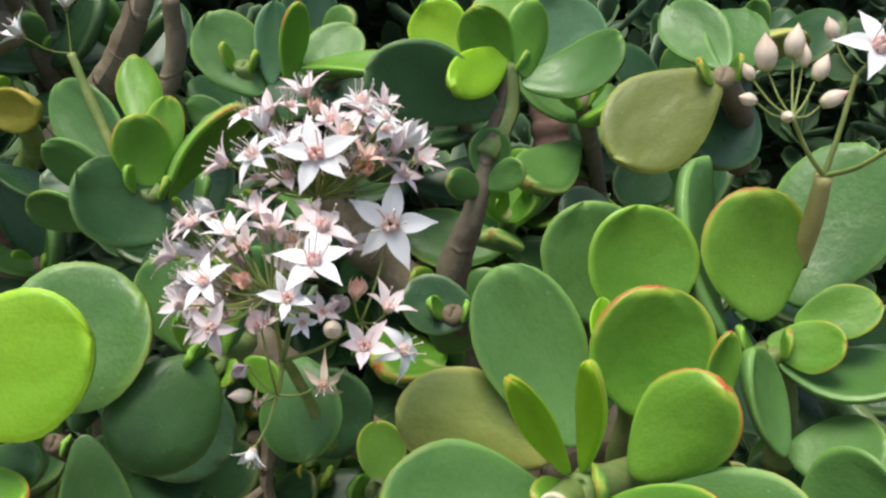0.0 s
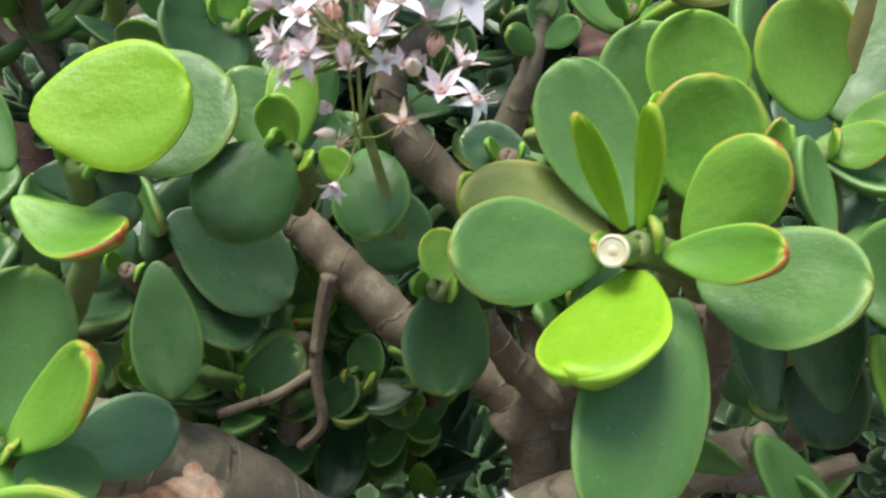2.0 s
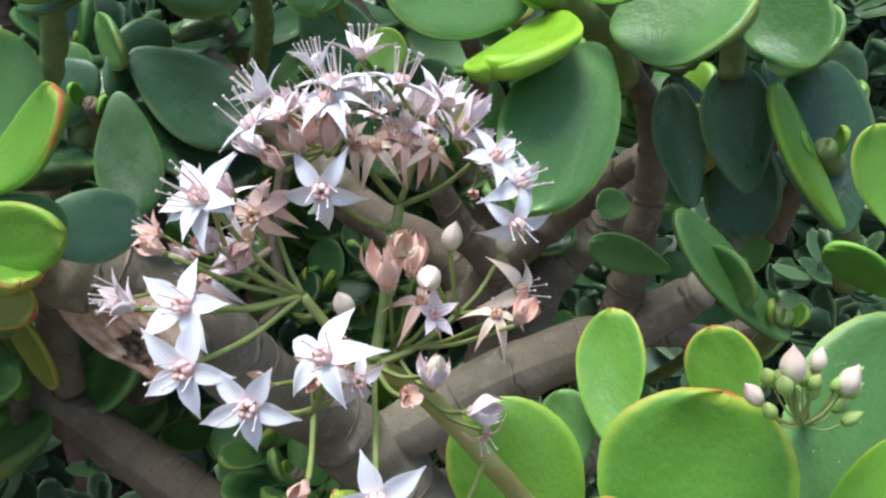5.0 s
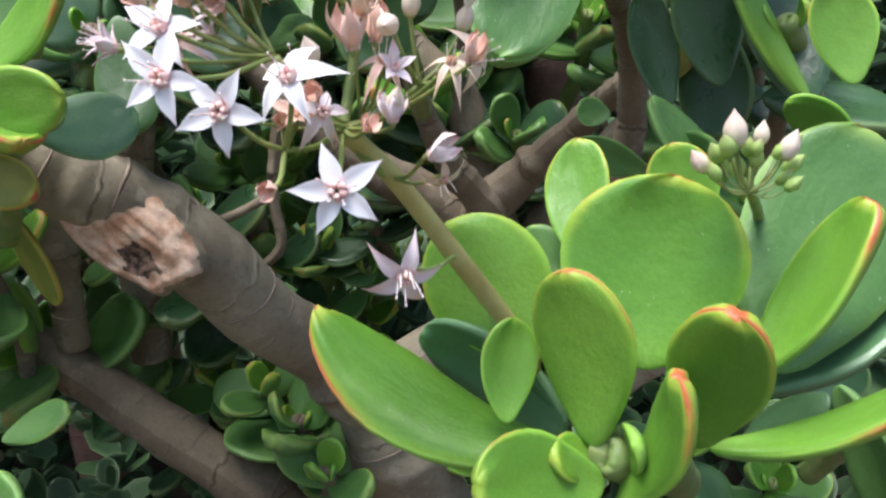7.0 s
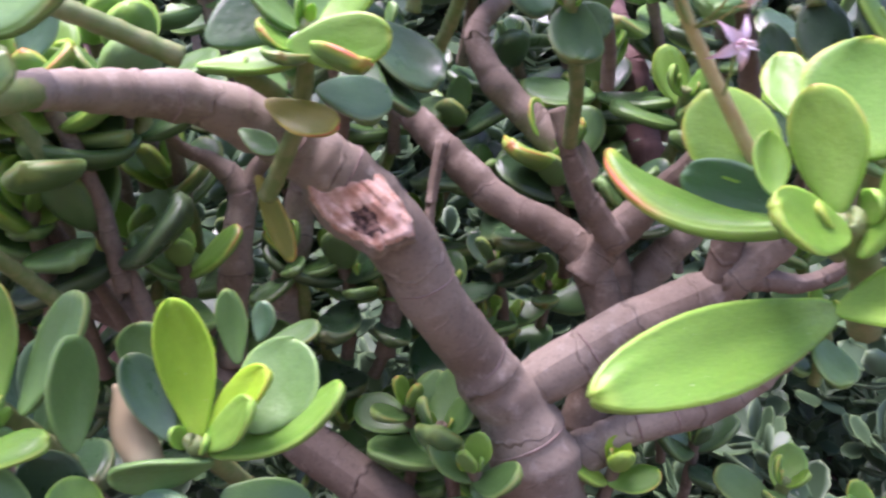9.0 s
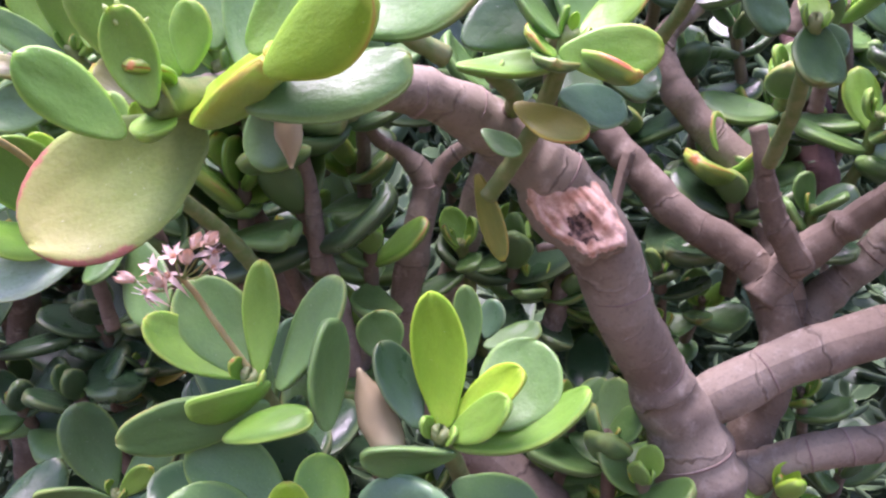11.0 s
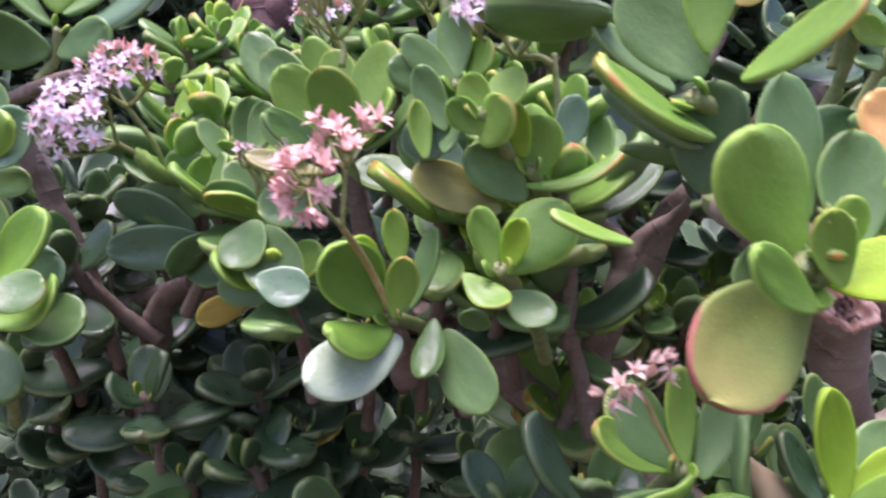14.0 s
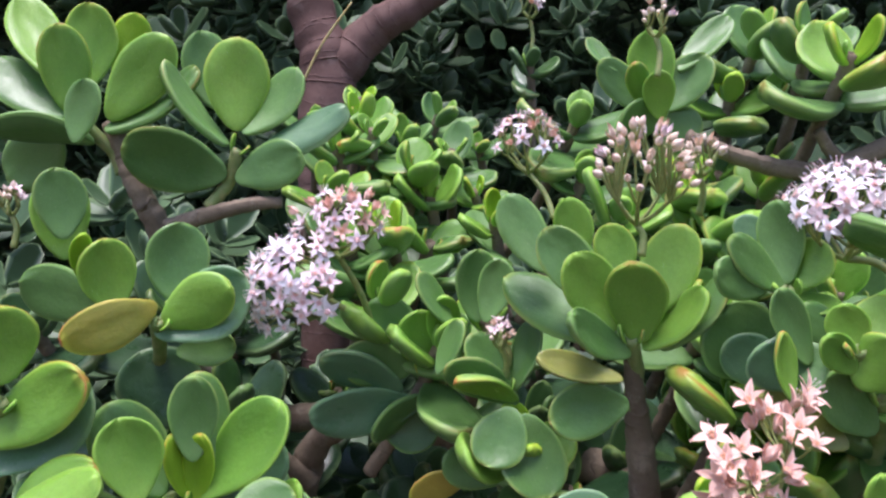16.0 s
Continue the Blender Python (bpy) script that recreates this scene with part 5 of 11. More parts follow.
side_stalk(c, (-0.031, 0.1653, 0.8169), (-0.0223, 0.1726, 0.8343), 0.0004)
flower(c, -0.0221, 0.1724, 0.8349, 0.40, -0.25, 0.88, 0.009, "half", "white")
side_stalk(c, (-0.0383, 0.1483, 0.8016), (-0.0559, 0.1544, 0.7998), 0.0004)
flower(c, -0.0565, 0.1539, 0.8002, -0.69, -0.52, 0.50, 0.011, "half", "white")
side_stalk(c, (-0.031, 0.1653, 0.8169), (-0.0456, 0.1713, 0.8332), 0.0004)
flower(c, -0.0458, 0.1711, 0.834, -0.24, -0.28, 0.93, 0.0098, "open", "white")
side_stalk(c, (-0.0383, 0.1483, 0.8016), (-0.0447, 0.159, 0.8074), 0.0004)
flower(c, -0.0451, 0.1585, 0.8081, -0.34, -0.55, 0.76, 0.012, "half", "pink")
side_stalk(c, (-0.031, 0.1653, 0.8169), (-0.0168, 0.1724, 0.8344), 0.0004)
flower(c, -0.0164, 0.1723, 0.835, 0.51, -0.23, 0.83, 0.0093, "half", "pink")
side_stalk(c, (-0.0383, 0.1483, 0.8016), (-0.0255, 0.1641, 0.8056), 0.0004)
flower(c, -0.0251, 0.1636, 0.8062, 0.47, -0.52, 0.71, 0.0113, "half", "pink")
side_stalk(c, (-0.031, 0.1653, 0.8169), (-0.036, 0.1649, 0.8233), 0.0004)
flower(c, -0.036, 0.1646, 0.8242, 0.02, -0.38, 0.92, 0.0118, "half", "white")
side_stalk(c, (-0.0383, 0.1483, 0.8016), (-0.0527, 0.1659, 0.8128), 0.0004)
flower(c, -0.0532, 0.1655, 0.8135, -0.50, -0.44, 0.75, 0.0113, "shut", "white")
side_stalk(c, (-0.031, 0.1653, 0.8169), (-0.0388, 0.1681, 0.8264), 0.0004)
flower(c, -0.0388, 0.1678, 0.8272, -0.06, -0.35, 0.94, 0.0108, "shut", "pink")
side_stalk(c, (-0.0383, 0.1483, 0.8016), (-0.0534, 0.1499, 0.7984), 0.0004)
flower(c, -0.0539, 0.1495, 0.7988, -0.68, -0.56, 0.47, 0.0104, "open", "pink")
side_stalk(c, (-0.031, 0.1653, 0.8169), (-0.0122, 0.1605, 0.827), 0.0004)
flower(c, -0.0116, 0.1602, 0.8277, 0.63, -0.26, 0.73, 0.0122, "shut", "white")
side_stalk(c, (-0.0383, 0.1483, 0.8016), (-0.0492, 0.1533, 0.8089), 0.0004)
flower(c, -0.0497, 0.1529, 0.8094, -0.53, -0.50, 0.68, 0.0101, "open", "white")
side_stalk(c, (-0.031, 0.1653, 0.8169), (-0.0142, 0.1606, 0.8263), 0.0004)
flower(c, -0.0137, 0.1604, 0.8269, 0.60, -0.28, 0.75, 0.0106, "shut", "pink")
side_stalk(c, (-0.0383, 0.1483, 0.8016), (-0.0397, 0.158, 0.809), 0.0004)
flower(c, -0.0398, 0.1576, 0.8096, -0.15, -0.57, 0.81, 0.0092, "shut", "pink")
side_stalk(c, (-0.031, 0.1653, 0.8169), (-0.0242, 0.1629, 0.8283), 0.0004)
flower(c, -0.024, 0.1627, 0.8289, 0.36, -0.31, 0.88, 0.0089, "half", "pink")
side_stalk(c, (-0.0383, 0.1483, 0.8016), (-0.0543, 0.1543, 0.7996), 0.0004)
flower(c, -0.0549, 0.1538, 0.8, -0.66, -0.54, 0.52, 0.011, "half", "pink")
side_stalk(c, (-0.031, 0.1653, 0.8169), (-0.0331, 0.1612, 0.8255), 0.0004)
flower(c, -0.033, 0.1609, 0.8262, 0.08, -0.36, 0.93, 0.0106, "half", "pink")
side_stalk(c, (-0.0383, 0.1483, 0.8016), (-0.033, 0.1521, 0.8041), 0.0004)
flower(c, -0.0329, 0.1516, 0.8047, 0.11, -0.66, 0.74, 0.0106, "half", "pink")
side_stalk(c, (-0.031, 0.1653, 0.8169), (-0.0236, 0.1689, 0.8278), 0.0004)
flower(c, -0.0232, 0.1686, 0.8286, 0.39, -0.30, 0.87, 0.0117, "half", "pink")
side_stalk(c, (-0.0383, 0.1483, 0.8016), (-0.0487, 0.1637, 0.8065), 0.0004)
flower(c, -0.049, 0.1632, 0.8071, -0.42, -0.53, 0.73, 0.0107, "open", "white")
side_stalk(c, (-0.031, 0.1653, 0.8169), (-0.013, 0.1634, 0.8203), 0.0004)
flower(c, -0.0124, 0.1631, 0.8209, 0.66, -0.31, 0.69, 0.0109, "open", "pink")
side_stalk(c, (-0.0383, 0.1483, 0.8016), (-0.0281, 0.1556, 0.7949), 0.0004)
flower(c, -0.0277, 0.155, 0.7954, 0.42, -0.72, 0.56, 0.0116, "shut", "pink")
side_stalk(c, (-0.031, 0.1653, 0.8169), (-0.0253, 0.1633, 0.8209), 0.0004)
flower(c, -0.0249, 0.1629, 0.8218, 0.37, -0.37, 0.85, 0.0127, "half", "pink")
side_stalk(c, (-0.0383, 0.1483, 0.8016), (-0.0306, 0.1569, 0.8146), 0.0004)
flower(c, -0.0304, 0.1565, 0.8153, 0.20, -0.49, 0.85, 0.0103, "open", "pink")
side_stalk(c, (-0.031, 0.1653, 0.8169), (-0.0203, 0.1691, 0.8323), 0.0004)
flower(c, -0.0198, 0.1688, 0.8332, 0.45, -0.26, 0.86, 0.0131, "open", "pink")
side_stalk(c, (-0.0383, 0.1483, 0.8016), (-0.0541, 0.1575, 0.8132), 0.0004)
flower(c, -0.0545, 0.1571, 0.8137, -0.59, -0.42, 0.68, 0.0093, "open", "white")
side_stalk(c, (-0.031, 0.1653, 0.8169), (-0.032, 0.1673, 0.8304), 0.0004)
flower(c, -0.0319, 0.1671, 0.8311, 0.14, -0.31, 0.94, 0.009, "open", "pink")
side_stalk(c, (-0.0383, 0.1483, 0.8016), (-0.0314, 0.1573, 0.8069), 0.0004)
flower(c, -0.0312, 0.1567, 0.8077, 0.21, -0.59, 0.78, 0.0126, "shut", "white")
side_stalk(c, (-0.031, 0.1653, 0.8169), (-0.0233, 0.1703, 0.8262), 0.0004)
flower(c, -0.0229, 0.17, 0.827, 0.42, -0.31, 0.86, 0.0114, "half", "white")
side_stalk(c, (-0.0383, 0.1483, 0.8016), (-0.0481, 0.1629, 0.8029), 0.0004)
flower(c, -0.0484, 0.1624, 0.8035, -0.42, -0.58, 0.70, 0.0102, "half", "pink")
side_stalk(c, (-0.031, 0.1653, 0.8169), (-0.0322, 0.1651, 0.823), 0.0004)
flower(c, -0.032, 0.1648, 0.8238, 0.15, -0.38, 0.91, 0.0103, "open", "pink")
side_stalk(c, (-0.0383, 0.1483, 0.8016), (-0.0373, 0.1631, 0.8011), 0.0004)
flower(c, -0.0373, 0.1624, 0.8019, 0.02, -0.66, 0.75, 0.0132, "half", "pink")
side_stalk(c, (-0.031, 0.1653, 0.8169), (-0.0179, 0.1629, 0.8254), 0.0004)
flower(c, -0.0174, 0.1627, 0.826, 0.53, -0.30, 0.79, 0.01, "open", "pink")
side_stalk(c, (-0.0383, 0.1483, 0.8016), (-0.0349, 0.1546, 0.7966), 0.0004)
flower(c, -0.0348, 0.1539, 0.7971, 0.08, -0.77, 0.64, 0.0104, "open", "white")
side_stalk(c, (-0.031, 0.1653, 0.8169), (-0.0359, 0.1613, 0.8211), 0.0004)
flower(c, -0.0359, 0.1609, 0.822, -0.00, -0.41, 0.91, 0.0127, "open", "pink")
side_stalk(c, (-0.0383, 0.1483, 0.8016), (-0.0303, 0.1564, 0.8089), 0.0004)
flower(c, -0.0301, 0.156, 0.8094, 0.24, -0.56, 0.79, 0.0086, "half", "white")
side_stalk(c, (-0.031, 0.1653, 0.8169), (-0.0151, 0.1564, 0.8332), 0.0003)
flower(c, -0.0147, 0.1563, 0.8338, 0.54, -0.13, 0.83, 0.0089, "open", "white", 5, 0.45)
side_stalk(c, (-0.0383, 0.1483, 0.8016), (-0.0514, 0.155, 0.8029), 0.0003)
flower(c, -0.0517, 0.1548, 0.8033, -0.51, -0.41, 0.76, 0.0069, "shut", "white", 8, 0.45)
side_stalk(c, (-0.0383, 0.1483, 0.8016), (-0.0397, 0.1475, 0.7952), 0.0003)
flower(c, -0.0397, 0.1471, 0.7957, -0.14, -0.62, 0.77, 0.0076, "half", "pink", 5, 0.45)
side_stalk(c, (-0.031, 0.1653, 0.8169), (-0.0348, 0.1585, 0.8264), 0.0003)
flower(c, -0.0347, 0.1584, 0.8271, 0.08, -0.21, 0.97, 0.0091, "half", "pink", 8, 0.45)
side_stalk(c, (-0.0383, 0.1483, 0.8016), (-0.0368, 0.1545, 0.8097), 0.0003)
flower(c, -0.0368, 0.1542, 0.8103, 0.04, -0.38, 0.92, 0.008, "shut", "pink", 5, 0.45)
side_stalk(c, (-0.0383, 0.1483, 0.8016), (-0.0486, 0.1535, 0.7994), 0.0003)
flower(c, -0.0489, 0.1531, 0.7999, -0.45, -0.47, 0.76, 0.0091, "half", "pink", 8, 0.45)
side_stalk(c, (-0.031, 0.1653, 0.8169), (-0.0369, 0.1636, 0.8281), 0.0003)
flower(c, -0.0369, 0.1634, 0.8289, 0.04, -0.19, 0.98, 0.0103, "half", "pink", 5, 0.45)
side_stalk(c, (-0.0383, 0.1483, 0.8016), (-0.0467, 0.1529, 0.8028), 0.0003)
flower(c, -0.0469, 0.1526, 0.8034, -0.38, -0.44, 0.81, 0.0094, "open", "salmon", 8, 0.45)
side_stalk(c, (-0.0383, 0.1483, 0.8016), (-0.0484, 0.1521, 0.7952), 0.0003)
flower(c, -0.0488, 0.1517, 0.7957, -0.48, -0.53, 0.70, 0.0102, "open", "pink", 5, 0.45)
side_stalk(c, (-0.031, 0.1653, 0.8169), (-0.0348, 0.1641, 0.8353), 0.0003)
flower(c, -0.0347, 0.164, 0.836, 0.08, -0.15, 0.99, 0.0091, "open", "pink", 8, 0.45)
side_stalk(c, (-0.0383, 0.1483, 0.8016), (-0.0547, 0.1535, 0.8081), 0.0003)
flower(c, -0.0551, 0.1533, 0.8086, -0.59, -0.33, 0.74, 0.0086, "shut", "white", 5, 0.45)
side_stalk(c, (-0.0383, 0.1483, 0.8016), (-0.0471, 0.1463, 0.7993), 0.0003)
flower(c, -0.0475, 0.1459, 0.7998, -0.49, -0.50, 0.72, 0.0092, "shut", "pink", 8, 0.45)
side_stalk(c, (-0.031, 0.1653, 0.8169), (-0.0194, 0.1542, 0.8257), 0.0003)
flower(c, -0.019, 0.1541, 0.8263, 0.50, -0.18, 0.84, 0.0092, "half", "salmon", 5, 0.45)
side_stalk(c, (-0.0383, 0.1483, 0.8016), (-0.0391, 0.1584, 0.8127), 0.0003)
flower(c, -0.0391, 0.1582, 0.8133, -0.03, -0.34, 0.94, 0.0077, "half", "white", 8, 0.45)
side_stalk(c, (-0.0383, 0.1483, 0.8016), (-0.0392, 0.1495, 0.7955), 0.0003)
flower(c, -0.0392, 0.1492, 0.796, -0.08, -0.61, 0.79, 0.0074, "half", "salmon", 5, 0.45)
side_stalk(c, (-0.031, 0.1653, 0.8169), (-0.019, 0.1585, 0.8343), 0.0003)
flower(c, -0.0186, 0.1584, 0.8349, 0.46, -0.13, 0.88, 0.0087, "open", "pink", 8, 0.45)
side_stalk(c, (-0.0383, 0.1483, 0.8016), (-0.0494, 0.1491, 0.8078), 0.0003)
flower(c, -0.0497, 0.1489, 0.8083, -0.50, -0.37, 0.78, 0.008, "half", "pink", 5, 0.45)
side_stalk(c, (-0.0383, 0.1483, 0.8016), (-0.0487, 0.1522, 0.8005), 0.0003)
flower(c, -0.049, 0.1519, 0.801, -0.47, -0.46, 0.76, 0.0086, "shut", "pink", 8, 0.45)
side_stalk(c, (-0.031, 0.1653, 0.8169), (-0.0394, 0.1607, 0.8312), 0.0003)
flower(c, -0.0395, 0.1606, 0.832, -0.06, -0.18, 0.98, 0.0093, "shut", "white", 5, 0.45)
side_stalk(c, (-0.0383, 0.1483, 0.8016), (-0.0502, 0.1505, 0.8076), 0.0003)
flower(c, -0.0506, 0.1503, 0.8082, -0.51, -0.37, 0.78, 0.0094, "half", "white", 8, 0.45)
side_stalk(c, (-0.0383, 0.1483, 0.8016), (-0.041, 0.1499, 0.7991), 0.0003)
flower(c, -0.0411, 0.1496, 0.7995, -0.18, -0.54, 0.82, 0.0072, "half", "pink", 5, 0.45)
side_stalk(c, (-0.031, 0.1653, 0.8169), (-0.04, 0.1543, 0.8265), 0.0003)
flower(c, -0.0401, 0.1542, 0.8271, -0.12, -0.22, 0.97, 0.007, "open", "white", 8, 0.45)
side_stalk(c, (-0.0383, 0.1483, 0.8016), (-0.0488, 0.1577, 0.8069), 0.0003)
flower(c, -0.049, 0.1575, 0.8074, -0.39, -0.38, 0.84, 0.0073, "half", "salmon", 5, 0.45)
side_stalk(c, (-0.0383, 0.1483, 0.8016), (-0.0561, 0.156, 0.8019), 0.0003)
flower(c, -0.0565, 0.1557, 0.8024, -0.62, -0.38, 0.68, 0.0095, "half", "pink", 8, 0.45)
side_stalk(c, (-0.031, 0.1653, 0.8169), (-0.0412, 0.1573, 0.8222), 0.0003)
flower(c, -0.0413, 0.1571, 0.8228, -0.13, -0.25, 0.96, 0.0075, "open", "pink", 5, 0.45)
side_stalk(c, (-0.0383, 0.1483, 0.8016), (-0.0355, 0.1584, 0.8087), 0.0003)
flower(c, -0.0354, 0.1582, 0.8094, 0.13, -0.37, 0.92, 0.0096, "open", "salmon", 8, 0.45)
side_stalk(c, (-0.0383, 0.1483, 0.8016), (-0.0539, 0.1507, 0.7938), 0.0003)
flower(c, -0.0544, 0.1503, 0.7943, -0.65, -0.48, 0.58, 0.0098, "open", "pink", 5, 0.45)
side_stalk(c, (-0.031, 0.1653, 0.8169), (-0.0283, 0.1597, 0.8262), 0.0003)
flower(c, -0.0281, 0.1596, 0.8269, 0.29, -0.20, 0.94, 0.0095, "open", "pink", 8, 0.45)
side_stalk(c, (-0.0383, 0.1483, 0.8016), (-0.0547, 0.1518, 0.8153), 0.0003)
flower(c, -0.055, 0.1517, 0.8157, -0.57, -0.28, 0.77, 0.0068, "open", "pink", 5, 0.45)
side_stalk(c, (-0.0383, 0.1483, 0.8016), (-0.0569, 0.1542, 0.7979), 0.0003)
flower(c, -0.0574, 0.1539, 0.7983, -0.67, -0.41, 0.62, 0.0093, "open", "pink", 8, 0.45)
side_stalk(c, (-0.031, 0.1653, 0.8169), (-0.0287, 0.1576, 0.8344), 0.0003)
flower(c, -0.0286, 0.1575, 0.8349, 0.22, -0.15, 0.96, 0.0072, "shut", "salmon", 5, 0.45)
side_stalk(c, (-0.0383, 0.1483, 0.8016), (-0.0338, 0.1541, 0.8072), 0.0003)
flower(c, -0.0337, 0.1538, 0.8078, 0.18, -0.40, 0.90, 0.0072, "half", "pink", 8, 0.45)
side_stalk(c, (-0.0383, 0.1483, 0.8016), (-0.0454, 0.1561, 0.8031), 0.0003)
flower(c, -0.0456, 0.1558, 0.8036, -0.30, -0.44, 0.85, 0.0082, "shut", "pink", 5, 0.45)
side_stalk(c, (-0.031, 0.1653, 0.8169), (-0.0158, 0.1606, 0.8242), 0.0003)
flower(c, -0.0154, 0.1605, 0.8247, 0.59, -0.17, 0.79, 0.0086, "half", "pink", 8, 0.45)
c = cluster("young cluster of pink-tipped buds on a tan stalk", [(0.0792, 0.1871, 0.792), (0.0798, 0.1813, 0.8042), (0.0796, 0.1772, 0.8149)], 0.0026, STALK_TAN)
side_stalk(c, (0.0796, 0.1772, 0.8149), (0.0704, 0.1736, 0.8285), 0.0006)
side_stalk(c, (0.0796, 0.1772, 0.8149), (0.0853, 0.1785, 0.8365), 0.0007)
side_stalk(c, (0.0796, 0.1772, 0.8149), (0.09, 0.1701, 0.8217), 0.0007)
side_stalk(c, (0.0704, 0.1736, 0.8285), (0.0654, 0.1767, 0.839), 0.0003)
bud(c, 0.0654, 0.1767, 0.8395, -0.14, -0.10, 0.98, 0.0113, "cream")
side_stalk(c, (0.0704, 0.1736, 0.8285), (0.0719, 0.1796, 0.8411), 0.0003)
bud(c, 0.0719, 0.1796, 0.8416, 0.13, -0.00, 0.99, 0.0102, "cream")
side_stalk(c, (0.0704, 0.1736, 0.8285), (0.0621, 0.1759, 0.8369), 0.0003)
bud(c, 0.062, 0.1758, 0.8372, -0.54, -0.07, 0.84, 0.006, "cream")
side_stalk(c, (0.0704, 0.1736, 0.8285), (0.0618, 0.1725, 0.8324), 0.0003)
bud(c, 0.0615, 0.1724, 0.8325, -0.90, -0.32, 0.31, 0.0065, "cream")
side_stalk(c, (0.0704, 0.1736, 0.8285), (0.0674, 0.1698, 0.8292), 0.0003)
bud(c, 0.0674, 0.1695, 0.8293, -0.07, -0.99, 0.09, 0.0058, "cream")
side_stalk(c, (0.0704, 0.1736, 0.8285), (0.0762, 0.1727, 0.8313), 0.0003)
bud(c, 0.0765, 0.1726, 0.8315, 0.81, -0.34, 0.48, 0.0082, "cream")
side_stalk(c, (0.0704, 0.1736, 0.8285), (0.0767, 0.1782, 0.8362), 0.0003)
bud(c, 0.0769, 0.1782, 0.8365, 0.39, 0.00, 0.92, 0.0084, "cream")
side_stalk(c, (0.0704, 0.1736, 0.8285), (0.0747, 0.181, 0.8388), 0.0003)
bud(c, 0.0747, 0.181, 0.8391, 0.13, 0.09, 0.99, 0.0073, "cream")
side_stalk(c, (0.0853, 0.1785, 0.8365), (0.089, 0.1796, 0.8412), 0.0003)
flower(c, 0.0893, 0.1782, 0.8421, 0.13, -0.83, 0.54, 0.0209, "open", "white")
side_stalk(c, (0.0853, 0.1785, 0.8365), (0.0813, 0.1818, 0.8444), 0.0003)
bud(c, 0.0812, 0.1818, 0.8447, -0.35, -0.04, 0.93, 0.0073, "cream")
side_stalk(c, (0.0853, 0.1785, 0.8365), (0.0967, 0.1843, 0.8488), 0.0003)
flower(c, 0.0971, 0.1839, 0.85, 0.33, -0.33, 0.89, 0.0162, "half", "white")
side_stalk(c, (0.09, 0.1701, 0.8217), (0.0964, 0.1705, 0.8255), 0.0003)
flower(c, 0.0972, 0.1696, 0.8262, 0.61, -0.64, 0.47, 0.018, "open", "white")
c = cluster("green flower stalk among the leaves", [(-0.0995, 0.2276, 0.8184), (-0.1046, 0.2295, 0.8326), (-0.1096, 0.2316, 0.8473)], 0.0016, STALK)
side_stalk(c, (-0.1096, 0.2316, 0.8473), (-0.1184, 0.2248, 0.8521), 0.0003)
flower(c, -0.1192, 0.2246, 0.8528, -0.71, -0.21, 0.67, 0.0141, "half", "white")
side_stalk(c, (-0.1096, 0.2316, 0.8473), (-0.1093, 0.2324, 0.8589), 0.0003)
flower(c, -0.1093, 0.2323, 0.86, 0.04, -0.09, 0.99, 0.0144, "half", "white")

# second flower cluster, white stars on a forked stalk
c = cluster("loose cluster of white star flowers with fading salmon ones", [(0.014, 0.0692, 0.6471), (0.0128, 0.0823, 0.6489), (0.001, 0.075, 0.6683), (-0.0093, 0.066, 0.6849), (-0.0162, 0.0556, 0.6944)], 0.0023, STALK_TAN)
side_stalk(c, (-0.0093, 0.066, 0.6849), (-0.0162, 0.0556, 0.6944), 0.0012)
side_stalk(c, (-0.0162, 0.0556, 0.6944), (-0.0259, 0.0529, 0.7066), 0.0011)
side_stalk(c, (-0.0162, 0.0556, 0.6944), (-0.0133, 0.0647, 0.7138), 0.0011)
side_stalk(c, (-0.0162, 0.0556, 0.6944), (-0.0031, 0.0599, 0.701), 0.0007)
side_stalk(c, (-0.0162, 0.0556, 0.6944), (-0.0238, 0.045, 0.692), 0.0006)
side_stalk(c, (-0.0259, 0.0529, 0.7066), (-0.0356, 0.0436, 0.7225), 0.0005)
flower(c, -0.036, 0.0427, 0.7232, -0.33, -0.76, 0.56, 0.015, "open", "white")
side_stalk(c, (-0.0259, 0.0529, 0.7066), (-0.0372, 0.0372, 0.71), 0.0005)
flower(c, -0.0375, 0.0362, 0.7104, -0.24, -0.89, 0.39, 0.0134, "open", "white")
side_stalk(c, (-0.0259, 0.0529, 0.7066), (-0.0367, 0.0334, 0.7032), 0.0005)
flower(c, -0.0369, 0.0323, 0.7033, -0.16, -0.98, 0.12, 0.0146, "open", "white")
side_stalk(c, (-0.0238, 0.045, 0.692), (-0.0289, 0.0327, 0.6985), 0.0005)
flower(c, -0.029, 0.0316, 0.6985, -0.07, -1.00, 0.02, 0.0142, "open", "white")
side_stalk(c, (-0.0238, 0.045, 0.692), (-0.0202, 0.0386, 0.7019), 0.0005)
flower(c, -0.0204, 0.0376, 0.7025, -0.16, -0.85, 0.50, 0.0148, "back", "white")
side_stalk(c, (-0.0162, 0.0556, 0.6944), (-0.0136, 0.0297, 0.6869), 0.0005)
flower(c, -0.0134, 0.0285, 0.687, 0.13, -0.99, 0.10, 0.0151, "open", "white")
side_stalk(c, (0.001, 0.075, 0.6683), (-0.0062, 0.0401, 0.6733), 0.0005)
flower(c, -0.006, 0.0392, 0.6728, 0.11, -0.87, -0.48, 0.0137, "back", "pink")
side_stalk(c, (-0.0259, 0.0529, 0.7066), (-0.0461, 0.043, 0.708), 0.0005)
flower(c, -0.0468, 0.0427, 0.7084, -0.85, -0.34, 0.40, 0.0098, "half", "pink", 8, 0.45)
